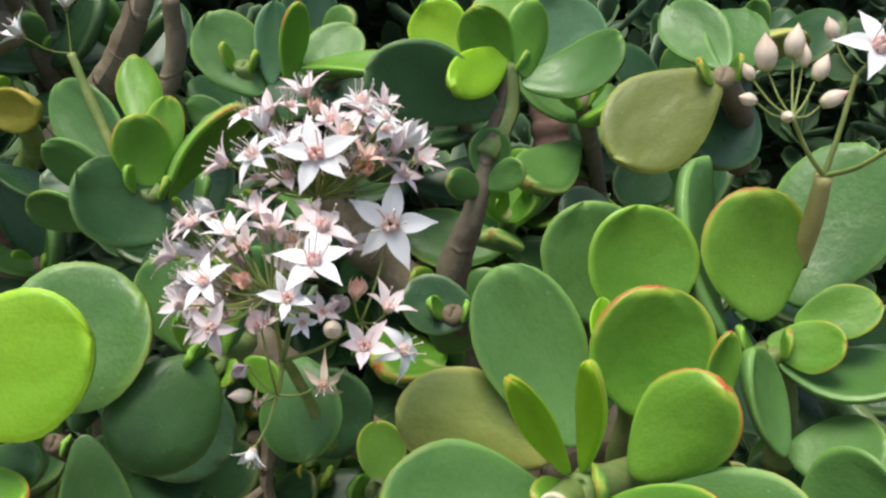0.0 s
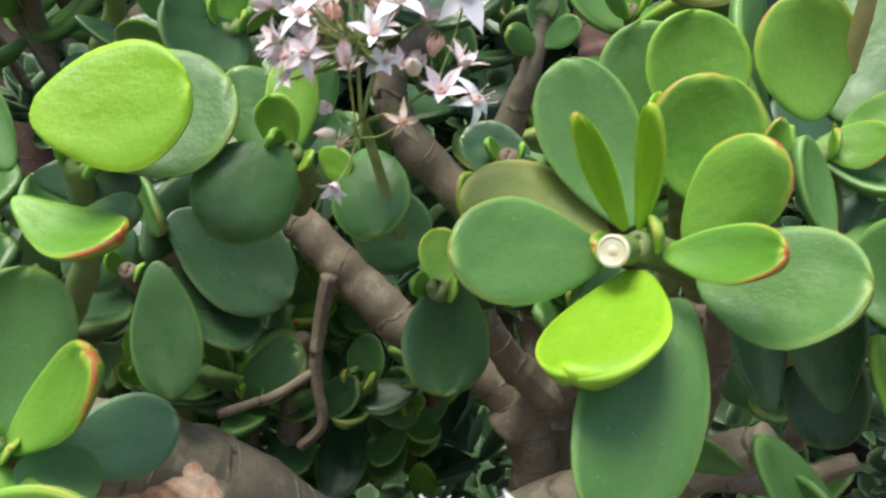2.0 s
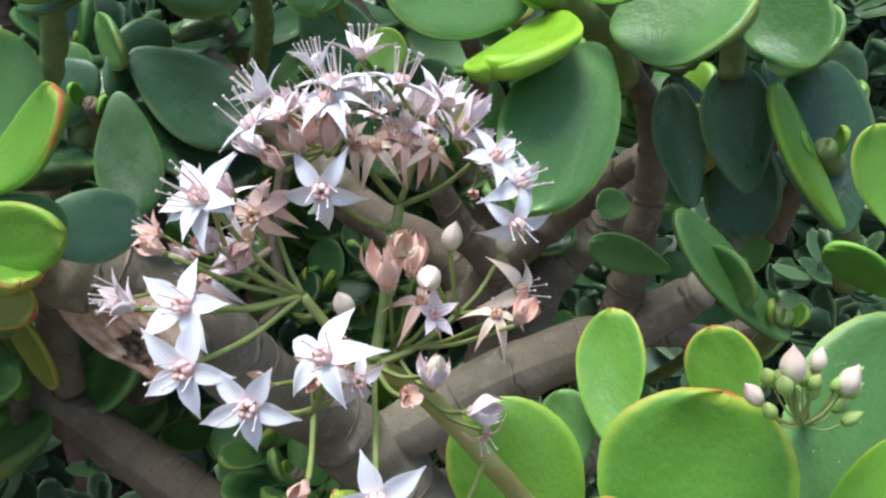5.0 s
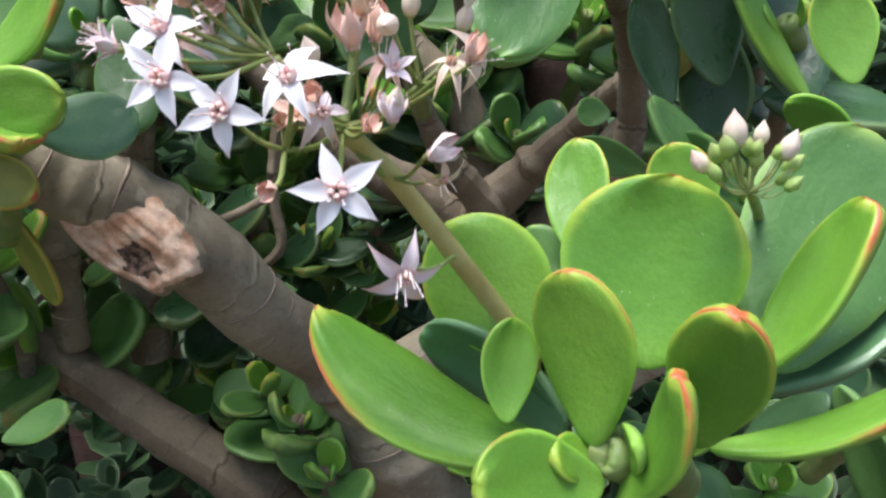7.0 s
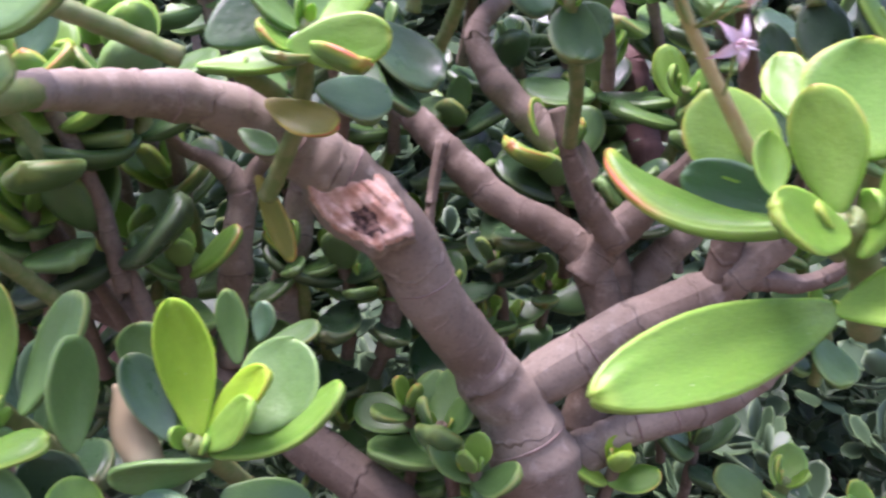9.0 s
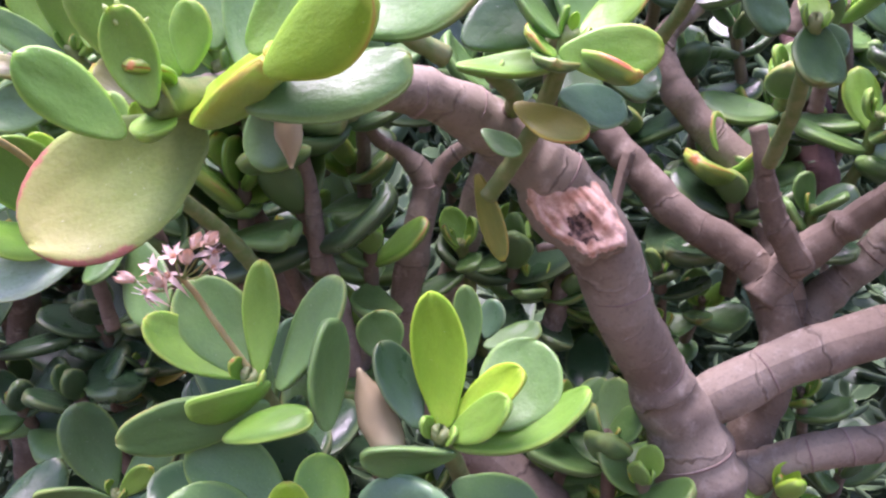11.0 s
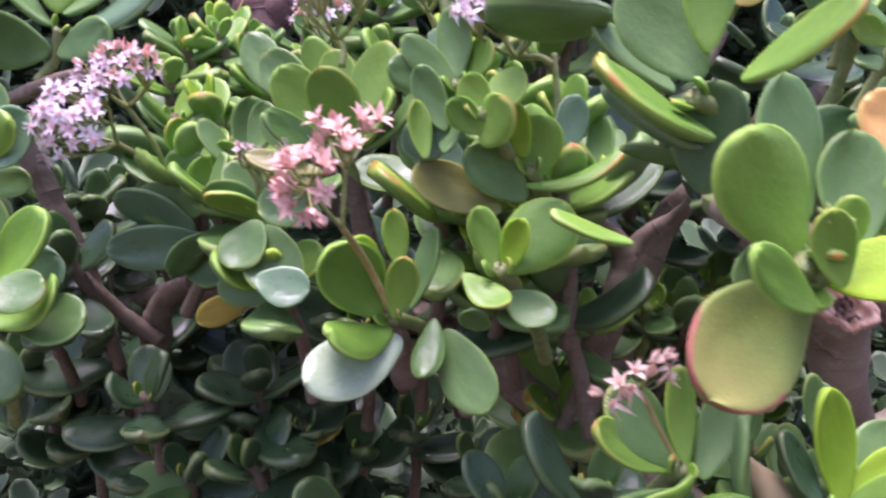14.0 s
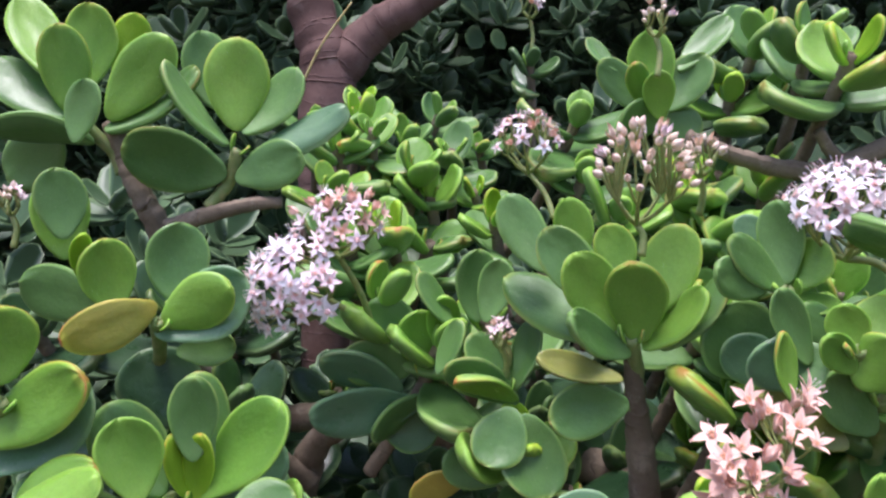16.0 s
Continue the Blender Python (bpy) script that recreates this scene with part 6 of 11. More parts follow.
side_stalk(c, (-0.0259, 0.0529, 0.7066), (-0.0361, 0.0477, 0.7153), 0.0005)
flower(c, -0.0362, 0.0471, 0.7156, -0.16, -0.85, 0.50, 0.0083, "shut", "pink")
side_stalk(c, (-0.0259, 0.0529, 0.7066), (-0.0431, 0.047, 0.7147), 0.0005)
flower(c, -0.0435, 0.0467, 0.7151, -0.67, -0.41, 0.63, 0.0075, "shut", "salmon")
side_stalk(c, (-0.0259, 0.0529, 0.7066), (-0.0303, 0.0541, 0.7203), 0.0005)
flower(c, -0.0304, 0.0533, 0.7206, -0.06, -0.95, 0.31, 0.0113, "limp", "salmon")
side_stalk(c, (-0.0133, 0.0647, 0.7138), (-0.0215, 0.0503, 0.7231), 0.0005)
flower(c, -0.0214, 0.0492, 0.7229, 0.12, -0.97, -0.21, 0.0141, "back", "white")
side_stalk(c, (-0.0133, 0.0647, 0.7138), (-0.0117, 0.0541, 0.7117), 0.0005)
flower(c, -0.0115, 0.0535, 0.7123, 0.26, -0.70, 0.67, 0.0114, "shut", "straw")
side_stalk(c, (-0.0031, 0.0599, 0.701), (-0.0066, 0.0499, 0.7103), 0.0005)
bud(c, -0.0067, 0.0495, 0.7102, -0.08, -0.99, -0.11, 0.0081, "cream")
side_stalk(c, (-0.0031, 0.0599, 0.701), (-0.004, 0.0576, 0.7124), 0.0005)
bud(c, -0.0039, 0.0575, 0.7127, 0.25, -0.41, 0.88, 0.0073, "cream")
side_stalk(c, (-0.0238, 0.045, 0.692), (-0.0187, 0.0483, 0.7052), 0.0005)
bud(c, -0.0188, 0.0481, 0.7055, -0.15, -0.54, 0.83, 0.0069, "cream")
side_stalk(c, (-0.0031, 0.0599, 0.701), (0.0044, 0.0646, 0.71), 0.0004)
bud(c, 0.0045, 0.0646, 0.7103, 0.35, -0.10, 0.93, 0.0074, "cream")
side_stalk(c, (-0.0031, 0.0599, 0.701), (0.0056, 0.0593, 0.7046), 0.0005)
flower(c, 0.0064, 0.0586, 0.7048, 0.73, -0.65, 0.21, 0.0128, "back", "straw")
side_stalk(c, (-0.0162, 0.0556, 0.6944), (-0.0065, 0.0445, 0.697), 0.0005)
bud(c, -0.0064, 0.0444, 0.6973, 0.25, -0.53, 0.81, 0.0066, "cream")
side_stalk(c, (-0.0162, 0.0556, 0.6944), (-0.017, 0.0424, 0.6972), 0.0005)
flower(c, -0.0168, 0.0416, 0.6974, 0.23, -0.95, 0.20, 0.0114, "limp", "pink")
side_stalk(c, (-0.0162, 0.0556, 0.6944), (-0.0108, 0.0429, 0.6943), 0.0005)
flower(c, -0.0106, 0.0424, 0.6946, 0.35, -0.81, 0.47, 0.0074, "shut", "salmon")
side_stalk(c, (-0.0093, 0.066, 0.6849), (-0.0024, 0.0482, 0.6895), 0.0005)
flower(c, -0.0017, 0.0478, 0.6897, 0.86, -0.44, 0.27, 0.0113, "shut", "pink")
side_stalk(c, (-0.0093, 0.066, 0.6849), (0.0001, 0.0487, 0.6865), 0.0004)
flower(c, 0.0003, 0.0483, 0.686, 0.36, -0.53, -0.77, 0.0079, "back", "straw")
side_stalk(c, (-0.0238, 0.045, 0.692), (-0.0226, 0.0325, 0.6877), 0.0005)
flower(c, -0.0228, 0.0319, 0.6876, -0.28, -0.96, -0.09, 0.0073, "shut", "salmon")
side_stalk(c, (-0.0238, 0.045, 0.692), (-0.0239, 0.0452, 0.6962), 0.0004)
flower(c, -0.0238, 0.0447, 0.6963, 0.04, -0.98, 0.21, 0.0059, "shut", "salmon")
# upper dome of the same cluster
side_stalk(c, (-0.0133, 0.0647, 0.7138), (-0.0124, 0.0707, 0.7167), 0.0011)
side_stalk(c, (-0.0124, 0.0707, 0.7167), (-0.0199, 0.0657, 0.7302), 0.0006)
side_stalk(c, (-0.0124, 0.0707, 0.7167), (0.0012, 0.0706, 0.7244), 0.0006)
side_stalk(c, (-0.0124, 0.0707, 0.7167), (-0.0077, 0.0696, 0.7312), 0.0006)
side_stalk(c, (-0.0199, 0.0657, 0.7302), (-0.0223, 0.0585, 0.7384), 0.0004)
flower(c, -0.0225, 0.0586, 0.7392, -0.25, 0.02, 0.97, 0.0101, "half", "white", 8, 0.42)
side_stalk(c, (-0.0077, 0.0696, 0.7312), (-0.0161, 0.0602, 0.7396), 0.0004)
flower(c, -0.0161, 0.0602, 0.7405, 0.03, -0.07, 1.00, 0.0114, "half", "pink", 8, 0.42)
side_stalk(c, (-0.0199, 0.0657, 0.7302), (-0.0193, 0.0538, 0.7362), 0.0004)
flower(c, -0.0195, 0.0537, 0.7371, -0.15, -0.16, 0.98, 0.0121, "open", "white", 8, 0.4)
side_stalk(c, (-0.0077, 0.0696, 0.7312), (-0.0106, 0.0572, 0.7356), 0.0004)
flower(c, -0.0103, 0.0572, 0.7365, 0.31, -0.06, 0.95, 0.0125, "open", "white", 8, 0.4)
side_stalk(c, (-0.0199, 0.0657, 0.7302), (-0.0287, 0.0542, 0.7346), 0.0004)
flower(c, -0.0292, 0.0541, 0.7354, -0.58, -0.01, 0.81, 0.0114, "half", "white", 8, 0.45)
side_stalk(c, (-0.0199, 0.0657, 0.7302), (-0.0296, 0.0491, 0.731), 0.0004)
flower(c, -0.0302, 0.0488, 0.7318, -0.57, -0.25, 0.78, 0.0126, "open", "white", 8, 0.42)
side_stalk(c, (-0.0199, 0.0657, 0.7302), (-0.0259, 0.0504, 0.7315), 0.0004)
flower(c, -0.0262, 0.0502, 0.7323, -0.33, -0.27, 0.90, 0.0103, "half", "pink")
side_stalk(c, (-0.0199, 0.0657, 0.7302), (-0.02, 0.0513, 0.7339), 0.0004)
flower(c, -0.02, 0.0509, 0.7347, 0.04, -0.47, 0.88, 0.0119, "back", "white")
side_stalk(c, (0.0012, 0.0706, 0.7244), (-0.0043, 0.0632, 0.7319), 0.0004)
flower(c, -0.004, 0.0633, 0.7327, 0.39, 0.03, 0.92, 0.0114, "half", "pink", 8, 0.4)
side_stalk(c, (0.0012, 0.0706, 0.7244), (-0.0012, 0.0607, 0.7298), 0.0004)
flower(c, -0.0007, 0.0606, 0.7305, 0.60, -0.10, 0.79, 0.0104, "shut", "pink")
side_stalk(c, (0.0012, 0.0706, 0.7244), (0.0022, 0.0578, 0.7249), 0.0004)
flower(c, 0.0029, 0.0573, 0.7255, 0.67, -0.52, 0.54, 0.0127, "open", "white")
side_stalk(c, (0.0012, 0.0706, 0.7244), (0.0057, 0.0572, 0.7214), 0.0004)
flower(c, 0.0065, 0.0566, 0.7217, 0.76, -0.56, 0.32, 0.0131, "back", "white")
side_stalk(c, (0.0012, 0.0706, 0.7244), (0.0056, 0.0551, 0.7167), 0.0004)
flower(c, 0.0058, 0.0543, 0.7164, 0.31, -0.89, -0.33, 0.0118, "back", "white")
side_stalk(c, (-0.0199, 0.0657, 0.7302), (-0.023, 0.0534, 0.7284), 0.0004)
flower(c, -0.023, 0.0529, 0.729, -0.06, -0.65, 0.76, 0.009, "shut", "salmon")
side_stalk(c, (-0.0077, 0.0696, 0.7312), (-0.0118, 0.0632, 0.7287), 0.0004)
flower(c, -0.0118, 0.0623, 0.7292, 0.03, -0.86, 0.52, 0.0132, "limp", "salmon")
side_stalk(c, (-0.0199, 0.0657, 0.7302), (-0.0174, 0.0603, 0.7274), 0.0004)
flower(c, -0.0175, 0.0595, 0.7277, -0.18, -0.89, 0.42, 0.0104, "limp", "straw")
side_stalk(c, (-0.0077, 0.0696, 0.7312), (-0.0078, 0.0626, 0.7267), 0.0004)
flower(c, -0.0075, 0.0619, 0.727, 0.24, -0.88, 0.41, 0.0105, "limp", "salmon")
side_stalk(c, (0.0012, 0.0706, 0.7244), (-0.0006, 0.061, 0.7202), 0.0003)
flower(c, -0.0005, 0.0606, 0.7201, 0.22, -0.97, -0.11, 0.0053, "shut", "salmon")
side_stalk(c, (-0.0259, 0.0529, 0.7066), (-0.0377, 0.0587, 0.7114), 0.0007)
side_stalk(c, (-0.0377, 0.0587, 0.7114), (-0.035, 0.043, 0.7225), 0.0005)
flower(c, -0.0355, 0.0422, 0.723, -0.48, -0.73, 0.49, 0.0139, "open", "white", 8, 0.42)
side_stalk(c, (-0.0199, 0.0657, 0.7302), (-0.033, 0.0683, 0.7255), 0.0003)
flower(c, -0.0336, 0.068, 0.7262, -0.66, -0.29, 0.69, 0.0115, "shut", "pink", 5, 0.42)
side_stalk(c, (-0.0199, 0.0657, 0.7302), (-0.0284, 0.0606, 0.7316), 0.0003)
flower(c, -0.0289, 0.0603, 0.7322, -0.54, -0.41, 0.74, 0.0103, "half", "pink", 8, 0.42)
side_stalk(c, (-0.0199, 0.0657, 0.7302), (-0.0268, 0.0643, 0.7325), 0.0003)
flower(c, -0.0271, 0.0639, 0.7331, -0.40, -0.52, 0.76, 0.0095, "shut", "pink", 5, 0.42)
side_stalk(c, (-0.0199, 0.0657, 0.7302), (-0.0271, 0.068, 0.7316), 0.0003)
flower(c, -0.0274, 0.0676, 0.7322, -0.39, -0.50, 0.77, 0.01, "half", "white", 8, 0.42)
side_stalk(c, (-0.0199, 0.0657, 0.7302), (-0.024, 0.0622, 0.7297), 0.0003)
flower(c, -0.0243, 0.0618, 0.7306, -0.35, -0.36, 0.86, 0.0124, "half", "pink", 5, 0.42)
side_stalk(c, (-0.0199, 0.0657, 0.7302), (-0.0213, 0.062, 0.7347), 0.0003)
flower(c, -0.0215, 0.0617, 0.7356, -0.25, -0.28, 0.93, 0.0121, "open", "pink", 8, 0.42)
side_stalk(c, (-0.0199, 0.0657, 0.7302), (-0.0205, 0.0703, 0.73), 0.0003)
flower(c, -0.0207, 0.0698, 0.7309, -0.11, -0.46, 0.88, 0.0133, "half", "white", 5, 0.42)
side_stalk(c, (-0.0199, 0.0657, 0.7302), (-0.0183, 0.0666, 0.7324), 0.0003)
flower(c, -0.0184, 0.0664, 0.7332, -0.06, -0.22, 0.97, 0.0107, "shut", "white", 8, 0.42)
side_stalk(c, (-0.0077, 0.0696, 0.7312), (-0.0168, 0.0669, 0.733), 0.0003)
flower(c, -0.0168, 0.0666, 0.734, 0.01, -0.29, 0.96, 0.0131, "half", "white", 5, 0.42)
side_stalk(c, (-0.0077, 0.0696, 0.7312), (-0.0162, 0.0749, 0.7303), 0.0003)
flower(c, -0.0162, 0.0747, 0.7311, 0.08, -0.18, 0.98, 0.0101, "open", "white", 8, 0.42)
side_stalk(c, (-0.0077, 0.0696, 0.7312), (-0.0125, 0.0637, 0.732), 0.0003)
flower(c, -0.0124, 0.0634, 0.7328, 0.20, -0.30, 0.93, 0.0099, "half", "white", 5, 0.42)
side_stalk(c, (-0.0077, 0.0696, 0.7312), (-0.0104, 0.0642, 0.7294), 0.0003)
flower(c, -0.0102, 0.0638, 0.7301, 0.27, -0.47, 0.84, 0.0099, "open", "pink", 8, 0.42)
side_stalk(c, (-0.0077, 0.0696, 0.7312), (-0.0097, 0.0708, 0.7296), 0.0003)
flower(c, -0.0094, 0.0703, 0.7305, 0.32, -0.49, 0.81, 0.0131, "shut", "pink", 5, 0.42)
side_stalk(c, (-0.0077, 0.0696, 0.7312), (-0.0068, 0.0734, 0.7286), 0.0003)
flower(c, -0.0063, 0.0731, 0.7293, 0.49, -0.33, 0.81, 0.0119, "open", "pink", 8, 0.42)
side_stalk(c, (0.0012, 0.0706, 0.7244), (-0.0063, 0.0732, 0.7321), 0.0003)
flower(c, -0.0058, 0.0728, 0.7329, 0.49, -0.36, 0.79, 0.0129, "half", "white", 5, 0.42)
side_stalk(c, (0.0012, 0.0706, 0.7244), (-0.003, 0.0609, 0.728), 0.0003)
flower(c, -0.0025, 0.0606, 0.7285, 0.62, -0.33, 0.71, 0.01, "half", "pink", 8, 0.42)
side_stalk(c, (0.0012, 0.0706, 0.7244), (-0.0009, 0.0669, 0.7248), 0.0003)
flower(c, -0.0004, 0.0665, 0.7254, 0.62, -0.47, 0.62, 0.0105, "shut", "white", 5, 0.42)
side_stalk(c, (0.0012, 0.0706, 0.7244), (0.0008, 0.0646, 0.7226), 0.0003)
flower(c, 0.0014, 0.0644, 0.7231, 0.74, -0.31, 0.60, 0.01, "shut", "pink", 8, 0.42)
side_stalk(c, (0.0012, 0.0706, 0.7244), (0.0019, 0.0637, 0.722), 0.0003)
flower(c, 0.0026, 0.0634, 0.7226, 0.78, -0.28, 0.56, 0.0113, "half", "pink", 5, 0.42)
side_stalk(c, (0.0012, 0.0706, 0.7244), (0.0037, 0.0592, 0.7203), 0.0003)
flower(c, 0.0044, 0.0589, 0.7208, 0.78, -0.37, 0.50, 0.0111, "shut", "white", 8, 0.42)
side_stalk(c, (-0.0377, 0.0587, 0.7114), (-0.0355, 0.0544, 0.7104), 0.0003)
flower(c, -0.0358, 0.054, 0.7108, -0.50, -0.64, 0.59, 0.0082, "half", "pink")
side_stalk(c, (-0.0377, 0.0587, 0.7114), (-0.039, 0.0555, 0.7203), 0.0003)
flower(c, -0.0395, 0.0549, 0.7208, -0.50, -0.64, 0.59, 0.0103, "half", "pink")
side_stalk(c, (-0.0377, 0.0587, 0.7114), (-0.0351, 0.055, 0.7214), 0.0003)
flower(c, -0.0354, 0.0546, 0.7219, -0.50, -0.64, 0.59, 0.0087, "shut", "pink")
side_stalk(c, (-0.0377, 0.0587, 0.7114), (-0.0362, 0.0568, 0.7201), 0.0003)
flower(c, -0.0365, 0.0564, 0.7205, -0.50, -0.64, 0.59, 0.0084, "limp", "white")
side_stalk(c, (-0.0377, 0.0587, 0.7114), (-0.0337, 0.0531, 0.7134), 0.0003)
flower(c, -0.0341, 0.0526, 0.7139, -0.50, -0.64, 0.59, 0.0101, "half", "pink")
side_stalk(c, (-0.0377, 0.0587, 0.7114), (-0.039, 0.0513, 0.7095), 0.0003)
flower(c, -0.0394, 0.0509, 0.7099, -0.50, -0.64, 0.59, 0.0094, "limp", "pink")
side_stalk(c, (-0.0377, 0.0587, 0.7114), (-0.0408, 0.0513, 0.7126), 0.0003)
flower(c, -0.0411, 0.0509, 0.7129, -0.50, -0.64, 0.59, 0.0076, "shut", "pink")
side_stalk(c, (-0.0377, 0.0587, 0.7114), (-0.0399, 0.0505, 0.7092), 0.0003)
flower(c, -0.0403, 0.0501, 0.7096, -0.50, -0.64, 0.59, 0.0091, "limp", "salmon")
side_stalk(c, (-0.0137, 0.0606, 0.6954), (-0.013, 0.0541, 0.7058), 0.0004)
flower(c, -0.0131, 0.0539, 0.7069, -0.11, -0.12, 0.99, 0.0144, "shut", "salmon")
side_stalk(c, (-0.0137, 0.0606, 0.6954), (-0.01, 0.0563, 0.7071), 0.0004)
flower(c, -0.0098, 0.0564, 0.7081, 0.13, 0.03, 0.99, 0.0129, "shut", "salmon")
side_stalk(c, (-0.0137, 0.0606, 0.6954), (-0.0069, 0.0519, 0.7032), 0.0004)
flower(c, -0.0067, 0.0513, 0.7035, 0.33, -0.81, 0.48, 0.0092, "half", "pink")
side_stalk(c, (-0.0137, 0.0606, 0.6954), (-0.0085, 0.0542, 0.7042), 0.0004)
flower(c, -0.0084, 0.0536, 0.7048, 0.14, -0.70, 0.70, 0.0102, "limp", "salmon")
side_stalk(c, (-0.0137, 0.0606, 0.6954), (0.0051, 0.0469, 0.7031), 0.0004)
flower(c, 0.0054, 0.0465, 0.7037, 0.37, -0.50, 0.79, 0.0096, "shut", "salmon")
side_stalk(c, (-0.0137, 0.0606, 0.6954), (0.0024, 0.0499, 0.7031), 0.0004)
flower(c, 0.0025, 0.0495, 0.7037, 0.14, -0.59, 0.79, 0.009, "limp", "straw")
side_stalk(c, (-0.0137, 0.0606, 0.6954), (-0.0182, 0.0485, 0.6984), 0.0004)
flower(c, -0.0183, 0.0479, 0.6989, -0.17, -0.79, 0.59, 0.0098, "shut", "salmon")
side_stalk(c, (-0.0137, 0.0606, 0.6954), (-0.0208, 0.0472, 0.6971), 0.0004)
flower(c, -0.021, 0.0465, 0.6975, -0.28, -0.87, 0.41, 0.0098, "half", "salmon")
side_stalk(c, (-0.0137, 0.0606, 0.6954), (-0.0285, 0.0425, 0.6968), 0.0004)
flower(c, -0.0289, 0.0421, 0.697, -0.61, -0.69, 0.39, 0.0071, "shut", "salmon")
side_stalk(c, (-0.0137, 0.0606, 0.6954), (-0.0069, 0.0445, 0.6945), 0.0004)
flower(c, -0.0068, 0.0443, 0.6953, 0.13, -0.19, 0.97, 0.0104, "shut", "pink")
side_stalk(c, (-0.0137, 0.0606, 0.6954), (-0.0184, 0.0451, 0.697), 0.0004)
flower(c, -0.0184, 0.0444, 0.6972, 0.03, -0.95, 0.31, 0.0088, "limp", "straw")
side_stalk(c, (-0.0199, 0.0657, 0.7302), (-0.024, 0.0516, 0.7273), 0.0004)
flower(c, -0.0242, 0.0512, 0.728, -0.28, -0.45, 0.85, 0.0104, "shut", "salmon")
side_stalk(c, (-0.0199, 0.0657, 0.7302), (-0.0211, 0.0544, 0.7269), 0.0004)
flower(c, -0.021, 0.0543, 0.7277, 0.12, -0.16, 0.98, 0.0098, "shut", "salmon")
side_stalk(c, (-0.0199, 0.0657, 0.7302), (-0.0265, 0.0501, 0.7256), 0.0004)
flower(c, -0.0268, 0.0497, 0.7261, -0.47, -0.59, 0.66, 0.0079, "shut", "salmon")
side_stalk(c, (-0.0077, 0.0696, 0.7312), (-0.0144, 0.0601, 0.7268), 0.0004)
flower(c, -0.0145, 0.0595, 0.7273, -0.06, -0.74, 0.66, 0.0094, "limp", "straw")
side_stalk(c, (-0.0077, 0.0696, 0.7312), (-0.0105, 0.0603, 0.7275), 0.0004)
flower(c, -0.0103, 0.0598, 0.728, 0.24, -0.69, 0.68, 0.0094, "limp", "salmon")
side_stalk(c, (-0.0077, 0.0696, 0.7312), (-0.0064, 0.0602, 0.7266), 0.0004)
flower(c, -0.0061, 0.0597, 0.727, 0.32, -0.76, 0.56, 0.0086, "limp", "straw")
side_stalk(c, (-0.0199, 0.0657, 0.7302), (-0.0184, 0.058, 0.728), 0.0004)
flower(c, -0.0183, 0.0577, 0.7286, 0.04, -0.53, 0.84, 0.0084, "half", "straw")
side_stalk(c, (-0.0377, 0.0587, 0.7114), (-0.031, 0.0501, 0.7194), 0.0003)
flower(c, -0.031, 0.0491, 0.7195, -0.08, -0.99, 0.12, 0.012, "limp", "salmon", 8, 0.45)
side_stalk(c, (-0.0377, 0.0587, 0.7114), (-0.0322, 0.0489, 0.716), 0.0003)
flower(c, -0.0323, 0.0483, 0.7158, -0.18, -0.95, -0.27, 0.0088, "shut", "salmon", 8, 0.45)
side_stalk(c, (-0.0377, 0.0587, 0.7114), (-0.0375, 0.0494, 0.7146), 0.0003)
flower(c, -0.0377, 0.0489, 0.7149, -0.27, -0.82, 0.50, 0.0073, "shut", "salmon", 8, 0.45)
side_stalk(c, (-0.0377, 0.0587, 0.7114), (-0.0439, 0.0487, 0.717), 0.0003)
flower(c, -0.0443, 0.0483, 0.7173, -0.59, -0.65, 0.48, 0.008, "half", "salmon", 8, 0.45)
side_stalk(c, (-0.0377, 0.0587, 0.7114), (-0.0481, 0.0447, 0.7092), 0.0003)
flower(c, -0.0487, 0.0444, 0.7095, -0.81, -0.48, 0.34, 0.0094, "half", "pink", 8, 0.45)

# front rosette under the second cluster
s = shoot(0.0278, 0.0619, 0.6315, 0.0534, 0.1127, 0.6005, 0.0045, "plump bright green jade rosette with red leaf rims")
leaf(s, 0.0332, 0.0638, 0.6476, 0.0434, 0.0725, 0.6816, 0.0354, -0.08, -0.96, 0.27, 0.1, "rimmed")
leaf(s, 0.025, 0.062, 0.6335, 0.0202, 0.0608, 0.6674, 0.0193, -0.46, -0.88, -0.10, 0.1, "rimmed")
leaf(s, 0.0088, 0.0622, 0.6388, 0.0116, 0.069, 0.6569, 0.0114, 0.24, -0.92, 0.31, 0.1, "rimmed")
leaf(s, 0.0166, 0.0796, 0.6441, -0.0009, 0.0893, 0.6727, 0.0271, -0.14, -0.96, 0.24, 0.1, "rimmed")
leaf(s, 0.021, 0.0736, 0.6318, -0.0074, 0.089, 0.6494, 0.0197, -0.56, -0.81, -0.20, 0.2, "blue")
leaf(s, 0.0189, 0.0617, 0.6319, -0.0298, 0.0867, 0.6556, 0.0222, 0.21, -0.43, 0.88, 0.3, "rimmed")
leaf(s, 0.0259, 0.0587, 0.6275, 0.0028, 0.0466, 0.6343, 0.0191, 0.19, -0.90, 0.39, 0.1, "rimmed")
leaf(s, 0.0289, 0.0609, 0.6219, 0.0367, 0.0477, 0.652, 0.0141, -0.97, -0.19, 0.17, 0.2, "rimmed")
leaf(s, 0.0433, 0.0624, 0.6326, 0.0458, 0.0467, 0.6619, 0.0185, -0.55, -0.76, -0.36, 0.1, "rimmed")
leaf(s, 0.0602, 0.0712, 0.6434, 0.0868, 0.0933, 0.6872, 0.0349, -0.01, -0.89, 0.45, 0.1, "mature")
leaf(s, 0.0556, 0.0642, 0.6459, 0.0745, 0.0633, 0.6767, 0.0164, -0.81, -0.32, 0.49, 0.1, "rimmed")
